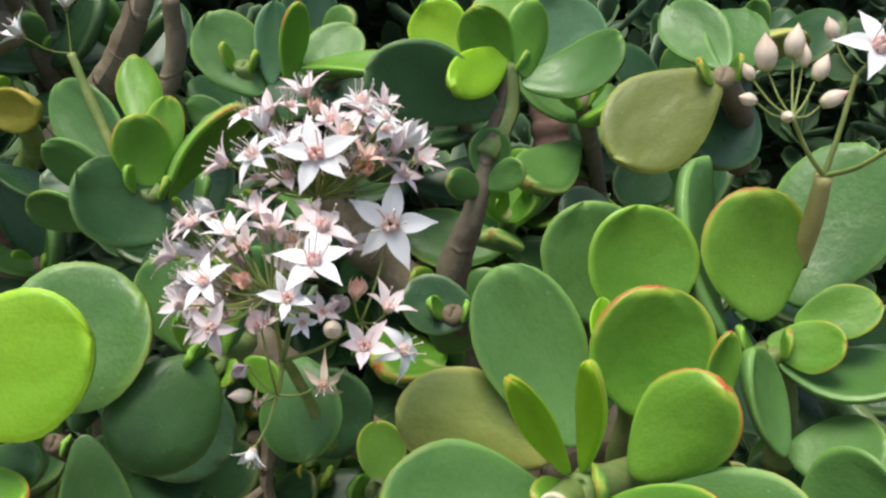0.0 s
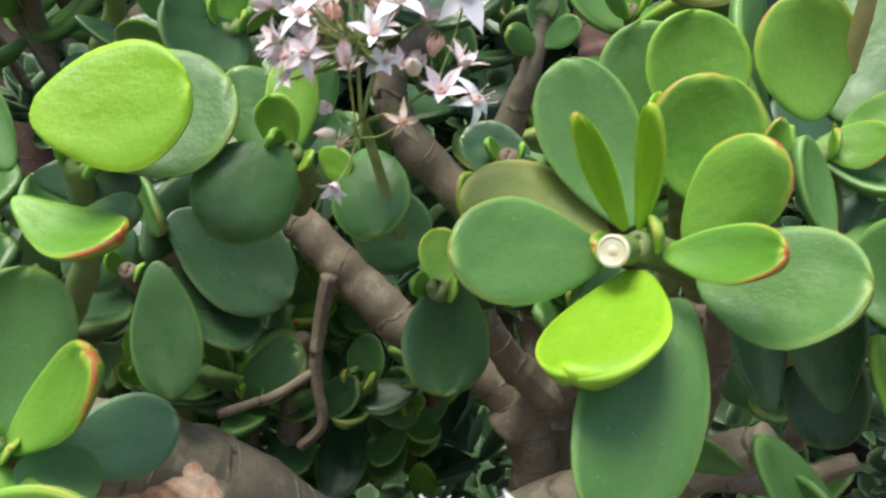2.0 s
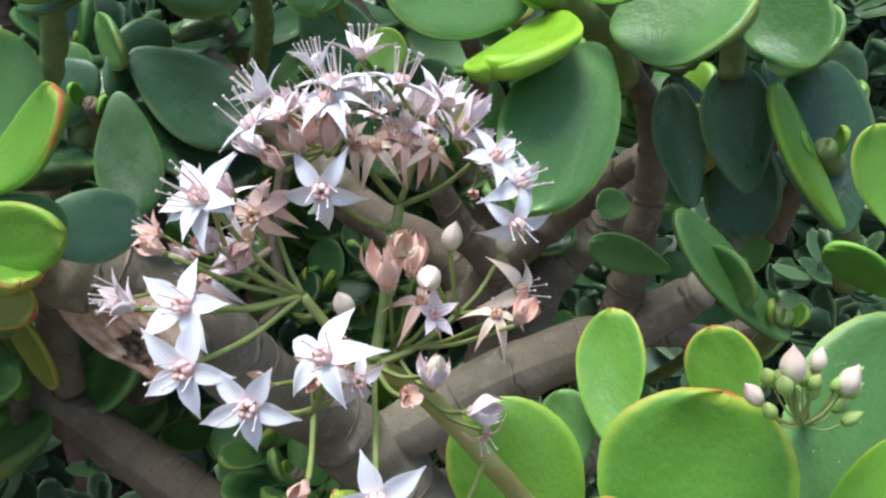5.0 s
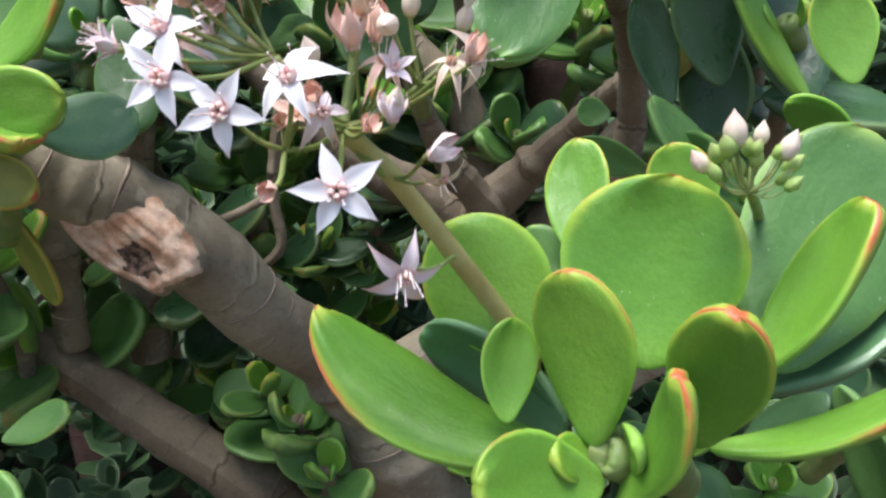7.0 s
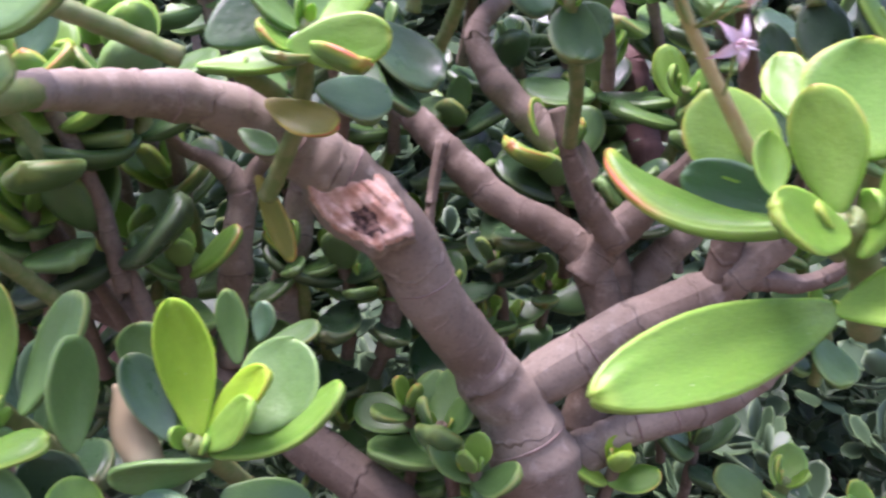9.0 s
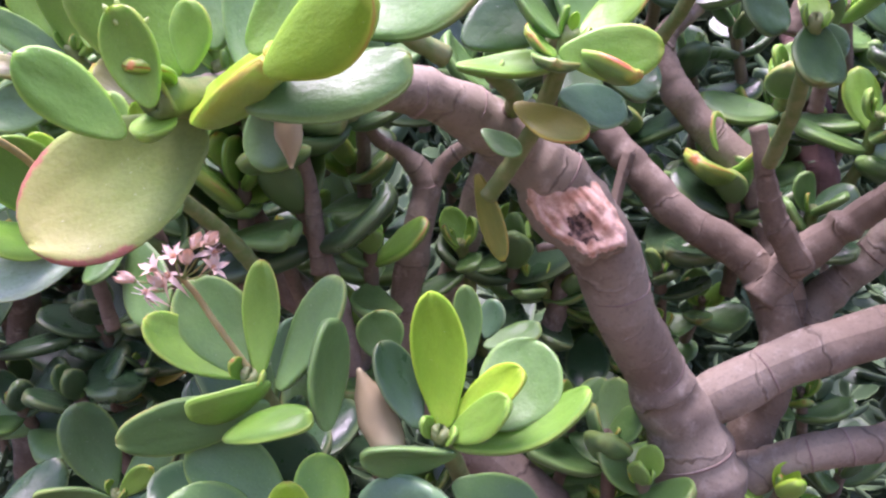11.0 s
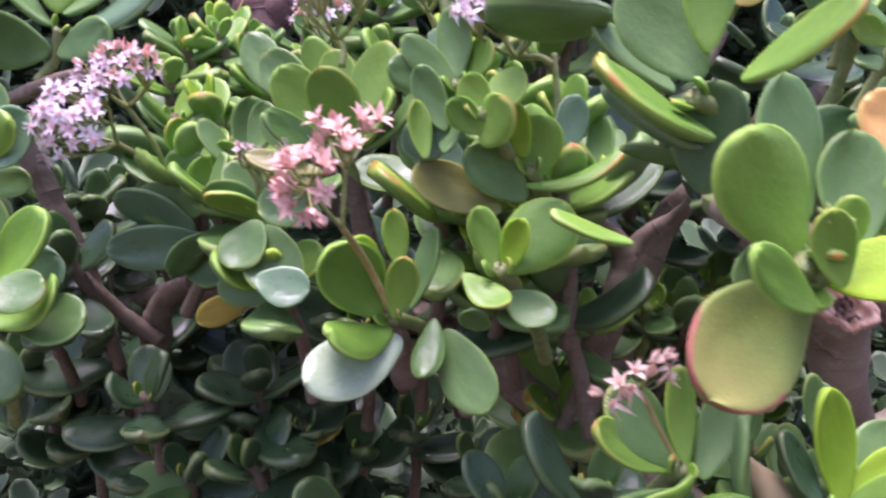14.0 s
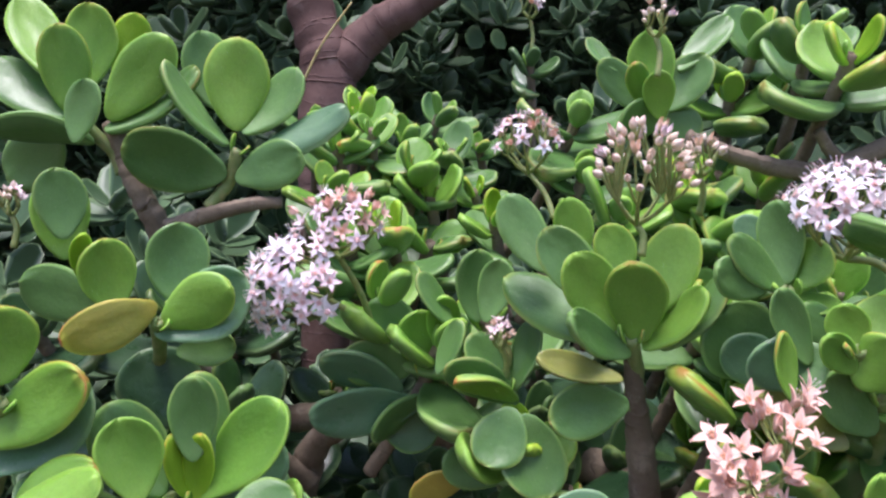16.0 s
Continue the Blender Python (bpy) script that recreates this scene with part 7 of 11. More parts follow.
leaf(s, 0.0473, 0.0659, 0.6304, 0.0809, 0.0519, 0.6475, 0.0098, 0.08, -0.31, 0.95, 0.3, "rimmed")
leaf(s, 0.0262, 0.0891, 0.6639, 0.0295, 0.1037, 0.6878, 0.0146, -0.25, -0.81, 0.53, 0.1, "rimmed")
leaf(s, 0.0213, 0.0998, 0.6539, 0.0185, 0.1072, 0.6683, 0.0131, -0.17, -0.89, 0.43, 0.1, "mature")
leaf(s, 0.0507, 0.09, 0.666, 0.0474, 0.0945, 0.6864, 0.0149, -0.27, -0.95, 0.17, 0.1, "rimmed")
leaf(s, 0.0577, 0.0776, 0.6375, 0.0931, 0.0899, 0.6547, 0.025, -0.35, -0.27, 0.90, 0.1, "blue")
leaf(s, 0.0278, 0.0672, 0.6365, 0.0296, 0.0717, 0.6556, 0.0098, 0.37, -0.91, 0.18, 0.1, "lime")
leaf(s, 0.0320, 0.0840, 0.6075, -0.0427, 0.0459, 0.5906, 0.0242, 0.12, -0.94, 0.31, 0, "rimmed")
leaf(s, 0.0274, 0.0723, 0.6082, 0.0523, 0.0388, 0.6174, 0.0218, 0.12, -0.91, 0.39, 0.1, "rimmed")
leaf(s, 0.0896, 0.0844, 0.6015, 0.0614, 0.0958, 0.5798, 0.0293, -0.39, -0.92, 0.02, 0.1, "old")
c = cluster("head of small green buds", [(0.0749, 0.1122, 0.6458), (0.0665, 0.094, 0.6662), (0.0549, 0.0678, 0.6796)], 0.0013, STALK)
side_stalk(c, (0.0534, 0.0642, 0.6789), (0.0508, 0.0628, 0.6876), 0.0004)
bud(c, 0.0508, 0.0627, 0.6881, -0.11, -0.18, 0.98, 0.0096, "cream")
side_stalk(c, (0.0534, 0.0642, 0.6789), (0.0595, 0.0639, 0.6849), 0.0004)
bud(c, 0.0597, 0.0638, 0.6852, 0.35, -0.17, 0.92, 0.0081, "cream")
side_stalk(c, (0.0534, 0.0642, 0.6789), (0.0565, 0.0676, 0.6873), 0.0004)
bud(c, 0.0566, 0.0676, 0.6876, 0.17, -0.09, 0.98, 0.0065, "cream")
side_stalk(c, (0.0534, 0.0642, 0.6789), (0.0457, 0.0634, 0.6835), 0.0004)
bud(c, 0.0455, 0.0633, 0.6838, -0.57, -0.20, 0.80, 0.0071, "cream")
side_stalk(c, (0.0534, 0.0642, 0.6789), (0.0504, 0.0626, 0.6865), 0.0002)
bud(c, 0.0503, 0.0625, 0.6868, -0.25, -0.42, 0.87, 0.0051, "greenbud")
side_stalk(c, (0.0534, 0.0642, 0.6789), (0.0496, 0.0686, 0.6846), 0.0002)
bud(c, 0.0495, 0.0685, 0.6848, -0.46, -0.38, 0.80, 0.0065, "greenbud")
side_stalk(c, (0.0534, 0.0642, 0.6789), (0.0582, 0.0643, 0.6851), 0.0002)
bud(c, 0.0583, 0.0642, 0.6853, 0.53, -0.37, 0.76, 0.0054, "greenbud")
side_stalk(c, (0.0534, 0.0642, 0.6789), (0.0489, 0.0604, 0.6863), 0.0002)
bud(c, 0.0488, 0.0603, 0.6866, -0.34, -0.40, 0.85, 0.0064, "greenbud")
side_stalk(c, (0.0534, 0.0642, 0.6789), (0.0597, 0.067, 0.6801), 0.0002)
bud(c, 0.0599, 0.0669, 0.6803, 0.60, -0.36, 0.72, 0.0053, "greenbud")
side_stalk(c, (0.0534, 0.0642, 0.6789), (0.0523, 0.0662, 0.6821), 0.0002)
bud(c, 0.0522, 0.0661, 0.6824, -0.14, -0.43, 0.89, 0.0065, "greenbud")
side_stalk(c, (0.0534, 0.0642, 0.6789), (0.0601, 0.0653, 0.6862), 0.0002)
bud(c, 0.0603, 0.0652, 0.6864, 0.64, -0.34, 0.68, 0.0061, "greenbud")
side_stalk(c, (0.0534, 0.0642, 0.6789), (0.0543, 0.0636, 0.6857), 0.0002)
bud(c, 0.0544, 0.0635, 0.6859, 0.18, -0.43, 0.89, 0.005, "greenbud")
side_stalk(c, (0.0534, 0.0642, 0.6789), (0.0602, 0.0639, 0.6793), 0.0002)
bud(c, 0.0603, 0.0638, 0.6795, 0.69, -0.33, 0.65, 0.0054, "greenbud")
side_stalk(c, (0.0534, 0.0642, 0.6789), (0.0613, 0.0682, 0.6821), 0.0002)
bud(c, 0.0616, 0.0681, 0.6823, 0.67, -0.33, 0.67, 0.0066, "greenbud")
side_stalk(c, (0.0534, 0.0642, 0.6789), (0.0547, 0.0649, 0.6837), 0.0002)
bud(c, 0.0547, 0.0647, 0.6839, 0.18, -0.43, 0.88, 0.0057, "greenbud")
side_stalk(c, (0.0534, 0.0642, 0.6789), (0.0507, 0.0674, 0.6853), 0.0002)
bud(c, 0.0506, 0.0673, 0.6855, -0.35, -0.40, 0.85, 0.005, "greenbud")
side_stalk(c, (0.0534, 0.0642, 0.6789), (0.0471, 0.0607, 0.6821), 0.0002)
bud(c, 0.0469, 0.0606, 0.6824, -0.48, -0.37, 0.79, 0.0057, "greenbud")
side_stalk(c, (0.0534, 0.0642, 0.6789), (0.0557, 0.0697, 0.6847), 0.0002)
bud(c, 0.0557, 0.0696, 0.685, 0.12, -0.43, 0.89, 0.0054, "greenbud")
side_stalk(c, (0.0534, 0.0642, 0.6789), (0.0536, 0.0654, 0.6857), 0.0002)
bud(c, 0.0536, 0.0653, 0.6859, 0.03, -0.43, 0.90, 0.0054, "greenbud")
s = shoot(0.0966, 0.1609, 0.7133, 0.1216, 0.1975, 0.6646, 0.0035, "upright dark-green jade leaves")
leaf(s, 0.1006, 0.156, 0.6908, 0.099, 0.1777, 0.7374, 0.0265, -0.18, -0.89, 0.41, 0.1, "old")
leaf(s, 0.1007, 0.1563, 0.6923, 0.0808, 0.1578, 0.7317, 0.012, 0.54, -0.79, 0.30, 0.1, "fresh")
leaf(s, 0.104, 0.1347, 0.6961, 0.0992, 0.1403, 0.7217, 0.0165, -0.29, -0.94, 0.15, 0.1, "fresh")
leaf(s, 0.1036, 0.1311, 0.6801, 0.0861, 0.1335, 0.6927, 0.0123, -0.45, -0.74, -0.50, 0.1, "fresh")
leaf(s, 0.0856, 0.1879, 0.6974, 0.0814, 0.1966, 0.7364, 0.0225, -0.16, -0.97, 0.20, 0.1, "old")
leaf(s, 0.0726, 0.2021, 0.6912, 0.0663, 0.2108, 0.7309, 0.0166, -0.09, -0.98, 0.20, 0.1, "old")
s = shoot(0.0919, 0.172, 0.6628, 0.0954, 0.2235, 0.6267, 0.0035, "long narrow jade leaves by the stem")
leaf(s, 0.0934, 0.1706, 0.6562, 0.0617, 0.1784, 0.6951, 0.0184, 0.47, -0.71, 0.53, 0.1, "mature")
leaf(s, 0.0666, 0.2046, 0.6696, 0.0395, 0.2061, 0.6797, 0.0132, -0.11, -0.98, -0.14, 0.1, "mature")
leaf(s, 0.0554, 0.2159, 0.6888, 0.0438, 0.2165, 0.6929, 0.0116, 0.11, -0.89, 0.45, 0.1, "mature")
s = shoot(0.1112, 0.1382, 0.6026, 0.1131, 0.1795, 0.5671, 0.0035, "shaded jade leaves beside the rosette")
leaf(s, 0.0987, 0.1276, 0.6178, 0.1108, 0.1117, 0.5775, 0.0191, -0.90, -0.43, -0.10, 0.1, "mature")
leaf(s, 0.1014, 0.1387, 0.6102, 0.0838, 0.1547, 0.5909, 0.0198, -0.79, -0.18, 0.58, 0.1, "old")
leaf(s, 0.1073, 0.1626, 0.6005, 0.1197, 0.1645, 0.6146, 0.0208, -0.26, -0.90, 0.35, 0.1, "old")

# ---------------------------------------------------------------- shoots round the trunk
s = shoot(-0.2205, 0.0175, 0.6597, -0.2097, 0.1221, 0.6918, 0.005, "large jade rosette with a pale withering leaf")
leaf(s, -0.2162, 0.031, 0.6562, -0.2505, 0.0165, 0.6245, 0.0345, 0.22, -0.95, 0.22, 0.1, "pale")
leaf(s, -0.2171, 0.0289, 0.6616, -0.1883, -0.0079, 0.6626, 0.0233, -0.32, -0.80, 0.51, 0.1, "lime")
leaf(s, -0.1946, 0.0003, 0.6546, -0.1616, 0.0074, 0.6671, 0.0180, 0.01, -0.89, 0.45, 0.1, "mature")
leaf(s, -0.1868, -0.0110, 0.6591, -0.1640, -0.0267, 0.6698, 0.0167, 0.17, -0.98, 0.08, 0.1, "lime")
leaf(s, -0.2242, 0.0080, 0.6490, -0.2449, -0.0012, 0.6647, 0.0142, -0.08, -0.95, 0.31, 0.1, "fresh")
leaf(s, -0.1944, -0.0003, 0.6668, -0.1733, -0.0212, 0.6803, 0.0202, -0.65, -0.75, -0.15, 0.2, "fresh")
leaf(s, -0.1762, 0.0264, 0.6788, -0.1738, 0.0193, 0.7017, 0.0187, 0.02, -1.00, 0.08, 0.1, "blue")
leaf(s, -0.1683, 0.0403, 0.6990, -0.1916, 0.0432, 0.7155, 0.0209, 0.02, -1.00, 0.08, 0.1, "orange")
leaf(s, -0.1771, 0.0111, 0.6752, -0.146, 0.0033, 0.6906, 0.0247, -0.40, -0.84, 0.37, 0.2, "mature")
leaf(s, -0.2139, 0.0677, 0.6723, -0.211, 0.0699, 0.6507, 0.0209, -0.28, -0.95, -0.13, 0.1, "mature")
dry_leaf(s, (-0.206, 0.0636, 0.6735), (-0.2043, 0.0655, 0.6515), 0.010, (-0.46, -0.88, -0.13))
leaf(s, -0.2592, 0.0626, 0.6699, -0.2857, 0.0687, 0.6807, 0.0100, 0.07, -0.51, 0.86, 0.1, "fresh")
leaf(s, -0.2219, 0.024, 0.665, -0.2414, 0.0138, 0.6987, 0.0296, 0.13, -0.97, -0.22, 0.1, "fresh")
leaf(s, -0.2154, 0.0327, 0.6758, -0.2192, 0.0373, 0.7215, 0.02, -0.06, -0.99, 0.09, 0.1, "mature")
leaf(s, -0.203, 0.0248, 0.6669, -0.2019, 0.0292, 0.7026, 0.0216, -0.26, -0.96, 0.13, 0.1, "mature")
leaf(s, -0.1912, 0.0255, 0.6655, -0.1842, 0.0216, 0.6925, 0.022, -0.33, -0.94, -0.05, 0.1, "fresh")
leaf(s, -0.2133, 0.013, 0.6646, -0.2128, 0.0096, 0.6805, 0.0107, -0.14, -0.97, -0.20, 0.1, "fresh")
leaf(s, -0.2178, 0.0066, 0.6553, -0.2243, 0.0002, 0.6755, 0.0129, 0.06, -0.96, -0.28, 0.1, "fresh")
leaf(s, -0.1293, 0.1176, 0.7015, -0.094, 0.1191, 0.7043, 0.0199, 0.05, -0.99, -0.12, 0.1, "fresh")
c = cluster("bare pink flower stalk above the rosette", [(-0.1881, 0.0218, 0.6929), (-0.1864, 0.0173, 0.6987), (-0.1861, 0.0116, 0.7053), (-0.1875, 0.0066, 0.7141)], 0.0022, STALK_PINK)
c = cluster("small green buds in the rosette heart", [(-0.2167, 0.0157, 0.6567), (-0.2206, 0.0079, 0.6673), (-0.2224, 0.0052, 0.6719)], 0.0007, STALK)
side_stalk(c, (-0.2224, 0.0052, 0.6719), (-0.2263, 0.0014, 0.6745), 0.0002)
bud(c, -0.2264, 0.0013, 0.6746, -0.52, -0.40, 0.75, 0.0029, "greenbud")
side_stalk(c, (-0.2224, 0.0052, 0.6719), (-0.2242, 0.0014, 0.6757), 0.0002)
bud(c, -0.2242, 0.0014, 0.6758, -0.26, -0.43, 0.86, 0.0029, "greenbud")
side_stalk(c, (-0.2224, 0.0052, 0.6719), (-0.2217, 0.0017, 0.6732), 0.0002)
bud(c, -0.2216, 0.0017, 0.6733, 0.15, -0.43, 0.89, 0.0029, "greenbud")
side_stalk(c, (-0.2224, 0.0052, 0.6719), (-0.2183, 0.002, 0.6721), 0.0002)
bud(c, -0.2182, 0.0019, 0.6722, 0.58, -0.33, 0.75, 0.0029, "greenbud")
side_stalk(c, (-0.2224, 0.0052, 0.6719), (-0.22, 0.002, 0.6711), 0.0002)
bud(c, -0.2199, 0.0019, 0.6712, 0.39, -0.38, 0.84, 0.0029, "greenbud")
side_stalk(c, (-0.2224, 0.0052, 0.6719), (-0.2241, 0.0017, 0.6717), 0.0002)
bud(c, -0.2242, 0.0017, 0.6718, -0.26, -0.43, 0.86, 0.0029, "greenbud")
auto_shoot(-0.2364, 0.2346, 0.7225, -0.2, -0.4, 0.9, 0.045, 3, ['mature', 'deep'], "green jade shoot near the trunk", 17, stem=0.02)
auto_shoot(-0.1587, 0.2643, 0.7347, 0.2, -0.4, 0.9, 0.042, 3, ['mature', 'old'], "green jade shoot near the trunk", 26, stem=0.02)
s = shoot(-0.1537, 0.1463, 0.7017, -0.1459, 0.1803, 0.6954, 0.0035, "jade twig with small oval leaves")
leaf(s, -0.1661, 0.1346, 0.701, -0.1286, 0.1451, 0.7071, 0.0138, 0.09, -0.72, 0.69, 0.1, "fresh")
leaf(s, -0.1448, 0.1485, 0.6907, -0.1166, 0.1412, 0.6784, 0.0162, -0.02, -0.88, 0.47, 0.1, "amber")
leaf(s, -0.1573, 0.1577, 0.6822, -0.1412, 0.1506, 0.6721, 0.0091, -0.22, -0.93, 0.30, 0.1, "mature")
leaf(s, -0.165, 0.1438, 0.7125, -0.1309, 0.1565, 0.7356, 0.0287, 0.24, -0.96, 0.17, 0.1, "deep")
leaf(s, -0.1614, 0.1986, 0.6705, -0.1481, 0.2038, 0.6325, 0.0119, -0.30, -0.93, -0.23, 0.1, "amber")
s = shoot(-0.2284, 0.111, 0.5854, -0.2403, 0.2104, 0.5304, 0.0035, "upright jade shoot with a spent flower stalk")
leaf(s, -0.2306, 0.1106, 0.5867, -0.2533, 0.1129, 0.6178, 0.0267, 0.33, -0.89, 0.31, 0.1, "mature")
leaf(s, -0.2253, 0.1112, 0.5871, -0.2276, 0.1116, 0.626, 0.0132, 0.13, -0.99, 0.02, 0.1, "fresh")
leaf(s, -0.2187, 0.1126, 0.5819, -0.2015, 0.1175, 0.6218, 0.0181, -0.40, -0.87, 0.28, 0.1, "mature")
leaf(s, -0.2316, 0.1105, 0.586, -0.2627, 0.1007, 0.6043, 0.0178, 0.53, -0.62, 0.58, 0.2, "fresh")
leaf(s, -0.2215, 0.112, 0.5838, -0.2448, 0.0976, 0.5746, 0.0176, 0.57, -0.50, -0.65, -0.2, "fresh")
leaf(s, -0.2214, 0.1128, 0.5758, -0.269, 0.0994, 0.5629, 0.0198, 0.33, -0.91, -0.26, 0, "mature")
leaf(s, -0.2334, 0.1019, 0.5662, -0.2029, 0.099, 0.5758, 0.0162, -0.30, -0.56, 0.77, -0.1, "fresh")
leaf(s, -0.2224, 0.122, 0.5839, -0.2162, 0.125, 0.6064, 0.0132, 0.25, -0.97, 0.06, 0.1, "blue")
c = cluster("sparse pink withered flower cluster on a yellow stalk", [(-0.2285, 0.1107, 0.5879), (-0.2386, 0.1029, 0.6037), (-0.2444, 0.0983, 0.6134), (-0.2492, 0.0951, 0.619)], 0.0012, STALK_TAN)
side_stalk(c, (-0.2481, 0.0953, 0.6181), (-0.2619, 0.0919, 0.6165), 0.0004)
flower(c, -0.2625, 0.0915, 0.6167, -0.77, -0.55, 0.31, 0.0120, "shut", "straw")
side_stalk(c, (-0.2481, 0.0953, 0.6181), (-0.2553, 0.0926, 0.6199), 0.0004)
flower(c, -0.2556, 0.0921, 0.6203, -0.52, -0.70, 0.48, 0.0120, "half", "straw")
side_stalk(c, (-0.2481, 0.0953, 0.6181), (-0.2499, 0.0931, 0.6243), 0.0004)
flower(c, -0.2499, 0.0925, 0.6248, -0.05, -0.77, 0.63, 0.0120, "half", "straw")
side_stalk(c, (-0.2481, 0.0953, 0.6181), (-0.2513, 0.0934, 0.6182), 0.0004)
flower(c, -0.2515, 0.0928, 0.6186, -0.24, -0.77, 0.59, 0.0120, "limp", "straw")
side_stalk(c, (-0.2481, 0.0953, 0.6181), (-0.246, 0.0937, 0.6227), 0.0004)
flower(c, -0.2458, 0.0932, 0.6231, 0.32, -0.70, 0.64, 0.0120, "shut", "straw")
side_stalk(c, (-0.2481, 0.0953, 0.6181), (-0.2407, 0.0937, 0.6293), 0.0004)
flower(c, -0.2401, 0.0934, 0.6297, 0.69, -0.49, 0.53, 0.0120, "shut", "straw")
side_stalk(c, (-0.2481, 0.0953, 0.6181), (-0.2381, 0.0947, 0.6214), 0.0004)
flower(c, -0.2376, 0.0944, 0.6218, 0.76, -0.43, 0.49, 0.0120, "half", "straw")
side_stalk(c, (-0.2481, 0.0953, 0.6181), (-0.253, 0.0934, 0.615), 0.0004)
flower(c, -0.2533, 0.0929, 0.6154, -0.39, -0.74, 0.54, 0.0120, "shut", "straw")
side_stalk(c, (-0.2481, 0.0953, 0.6181), (-0.2577, 0.0929, 0.6127), 0.0004)
flower(c, -0.2582, 0.0924, 0.613, -0.66, -0.63, 0.40, 0.0120, "limp", "straw")
side_stalk(c, (-0.2481, 0.0953, 0.6181), (-0.2444, 0.0934, 0.6279), 0.0004)
flower(c, -0.2441, 0.093, 0.6283, 0.48, -0.63, 0.61, 0.0120, "shut", "straw")
side_stalk(c, (-0.2481, 0.0953, 0.6181), (-0.2381, 0.0943, 0.6265), 0.0004)
flower(c, -0.2375, 0.094, 0.6268, 0.77, -0.42, 0.49, 0.0120, "limp", "straw")
s = shoot(-0.1629, 0.1161, 0.5701, -0.1617, 0.2229, 0.5091, 0.0035, "bright jade shoot with a dry straw-coloured leaf")
leaf(s, -0.1616, 0.116, 0.5726, -0.1683, 0.1111, 0.6182, 0.0191, 0.16, -0.98, -0.08, 0.1, "lime")
leaf(s, -0.2011, 0.111, 0.5694, -0.2007, 0.1118, 0.6074, 0.0199, 0.87, -0.49, 0.00, 0.1, "mature")
leaf(s, -0.1703, 0.1149, 0.5719, -0.185, 0.1165, 0.6003, 0.0168, 0.51, -0.80, 0.31, 0.1, "old")
leaf(s, -0.1581, 0.1163, 0.575, -0.1363, 0.1074, 0.5944, 0.0155, -0.53, -0.81, 0.23, 0.1, "lime")
leaf(s, -0.1614, 0.1164, 0.5689, -0.1403, 0.1016, 0.5851, 0.0146, -0.68, -0.69, 0.25, 0.1, "fresh")
leaf(s, -0.1455, 0.1182, 0.5729, -0.1316, 0.1296, 0.6026, 0.0297, -0.08, -0.92, 0.39, 0.1, "mature")
leaf(s, -0.1585, 0.117, 0.5667, -0.1137, 0.115, 0.5884, 0.0165, -0.37, -0.61, 0.70, 0.3, "fresh")
dry_leaf(s, (-0.1790, 0.1200, 0.5600), (-0.1950, 0.1290, 0.5890), 0.0165, (0.35, -0.92, 0.0))
leaf(s, -0.1881, 0.1413, 0.5909, -0.1905, 0.1392, 0.6101, 0.0183, 0.15, -0.99, -0.08, 0.1, "mature")
leaf(s, -0.1564, 0.1453, 0.5934, -0.1595, 0.1425, 0.621, 0.0114, 0.05, -0.99, -0.10, 0.1, "mature")
leaf(s, -0.1515, 0.1554, 0.6008, -0.149, 0.1544, 0.6162, 0.0118, -0.48, -0.88, 0.02, 0.1, "blue")
leaf(s, -0.1527, 0.1657, 0.5971, -0.1304, 0.1679, 0.6062, 0.0145, -0.23, -0.64, 0.73, 0.1, "mature")
leaf(s, -0.1573, 0.1174, 0.5637, -0.1882, 0.1073, 0.5618, 0.0144, 0.27, -0.69, -0.67, -0.1, "mature")
s = shoot(-0.2028, 0.1062, 0.5296, -0.2199, 0.2215, 0.4352, 0.0035, "rounded jade shoot low in the bush")
leaf(s, -0.2199, 0.105, 0.5161, -0.2501, 0.0983, 0.5459, 0.0384, 0.48, -0.83, 0.30, 0.1, "mature")
leaf(s, -0.2082, 0.1056, 0.5271, -0.2115, 0.1029, 0.5535, 0.0154, 0.26, -0.96, -0.07, 0.1, "lime")
leaf(s, -0.1819, 0.1099, 0.5191, -0.1643, 0.1091, 0.5545, 0.0404, -0.11, -0.99, 0.03, 0.1, "blue")
leaf(s, -0.2147, 0.1155, 0.5428, -0.2497, 0.1134, 0.5601, 0.0254, 0.23, -0.90, 0.36, 0.1, "mature")
leaf(s, -0.1995, 0.1062, 0.5339, -0.2042, 0.1174, 0.5607, 0.0197, 0.48, -0.78, 0.41, 0.1, "fresh")
leaf(s, -0.2121, 0.1346, 0.5378, -0.2251, 0.1304, 0.5657, 0.0245, 0.30, -0.95, -0.00, 0.1, "old")
leaf(s, -0.1592, 0.1305, 0.5503, -0.1284, 0.1355, 0.5398, 0.0238, 0.30, -0.82, 0.49, 0.1, "mature")
c = cluster("pink buds low in the bush", [(-0.2245, 0.092, 0.5188), (-0.2262, 0.0887, 0.5308), (-0.2267, 0.0871, 0.5367)], 0.001, STALK)
side_stalk(c, (-0.2264, 0.0875, 0.5329), (-0.2273, 0.0861, 0.5373), 0.0003)
bud(c, -0.2274, 0.0859, 0.5378, -0.21, -0.39, 0.89, 0.0115, "cream")
side_stalk(c, (-0.2264, 0.0875, 0.5329), (-0.2239, 0.0877, 0.536), 0.0003)
bud(c, -0.2238, 0.0875, 0.5365, 0.16, -0.35, 0.92, 0.0106, "cream")
s = shoot(-0.3695, 0.2979, 0.4892, -0.3843, 0.3526, 0.42, 0.0035, "small jade rosette in the shade")
# these two wear the darker green in place of the shade on them
leaf(s, -0.3714, 0.2975, 0.4908, -0.3955, 0.2899, 0.5407, 0.0329, 0.57, -0.80, 0.15, 0.1, "deep")
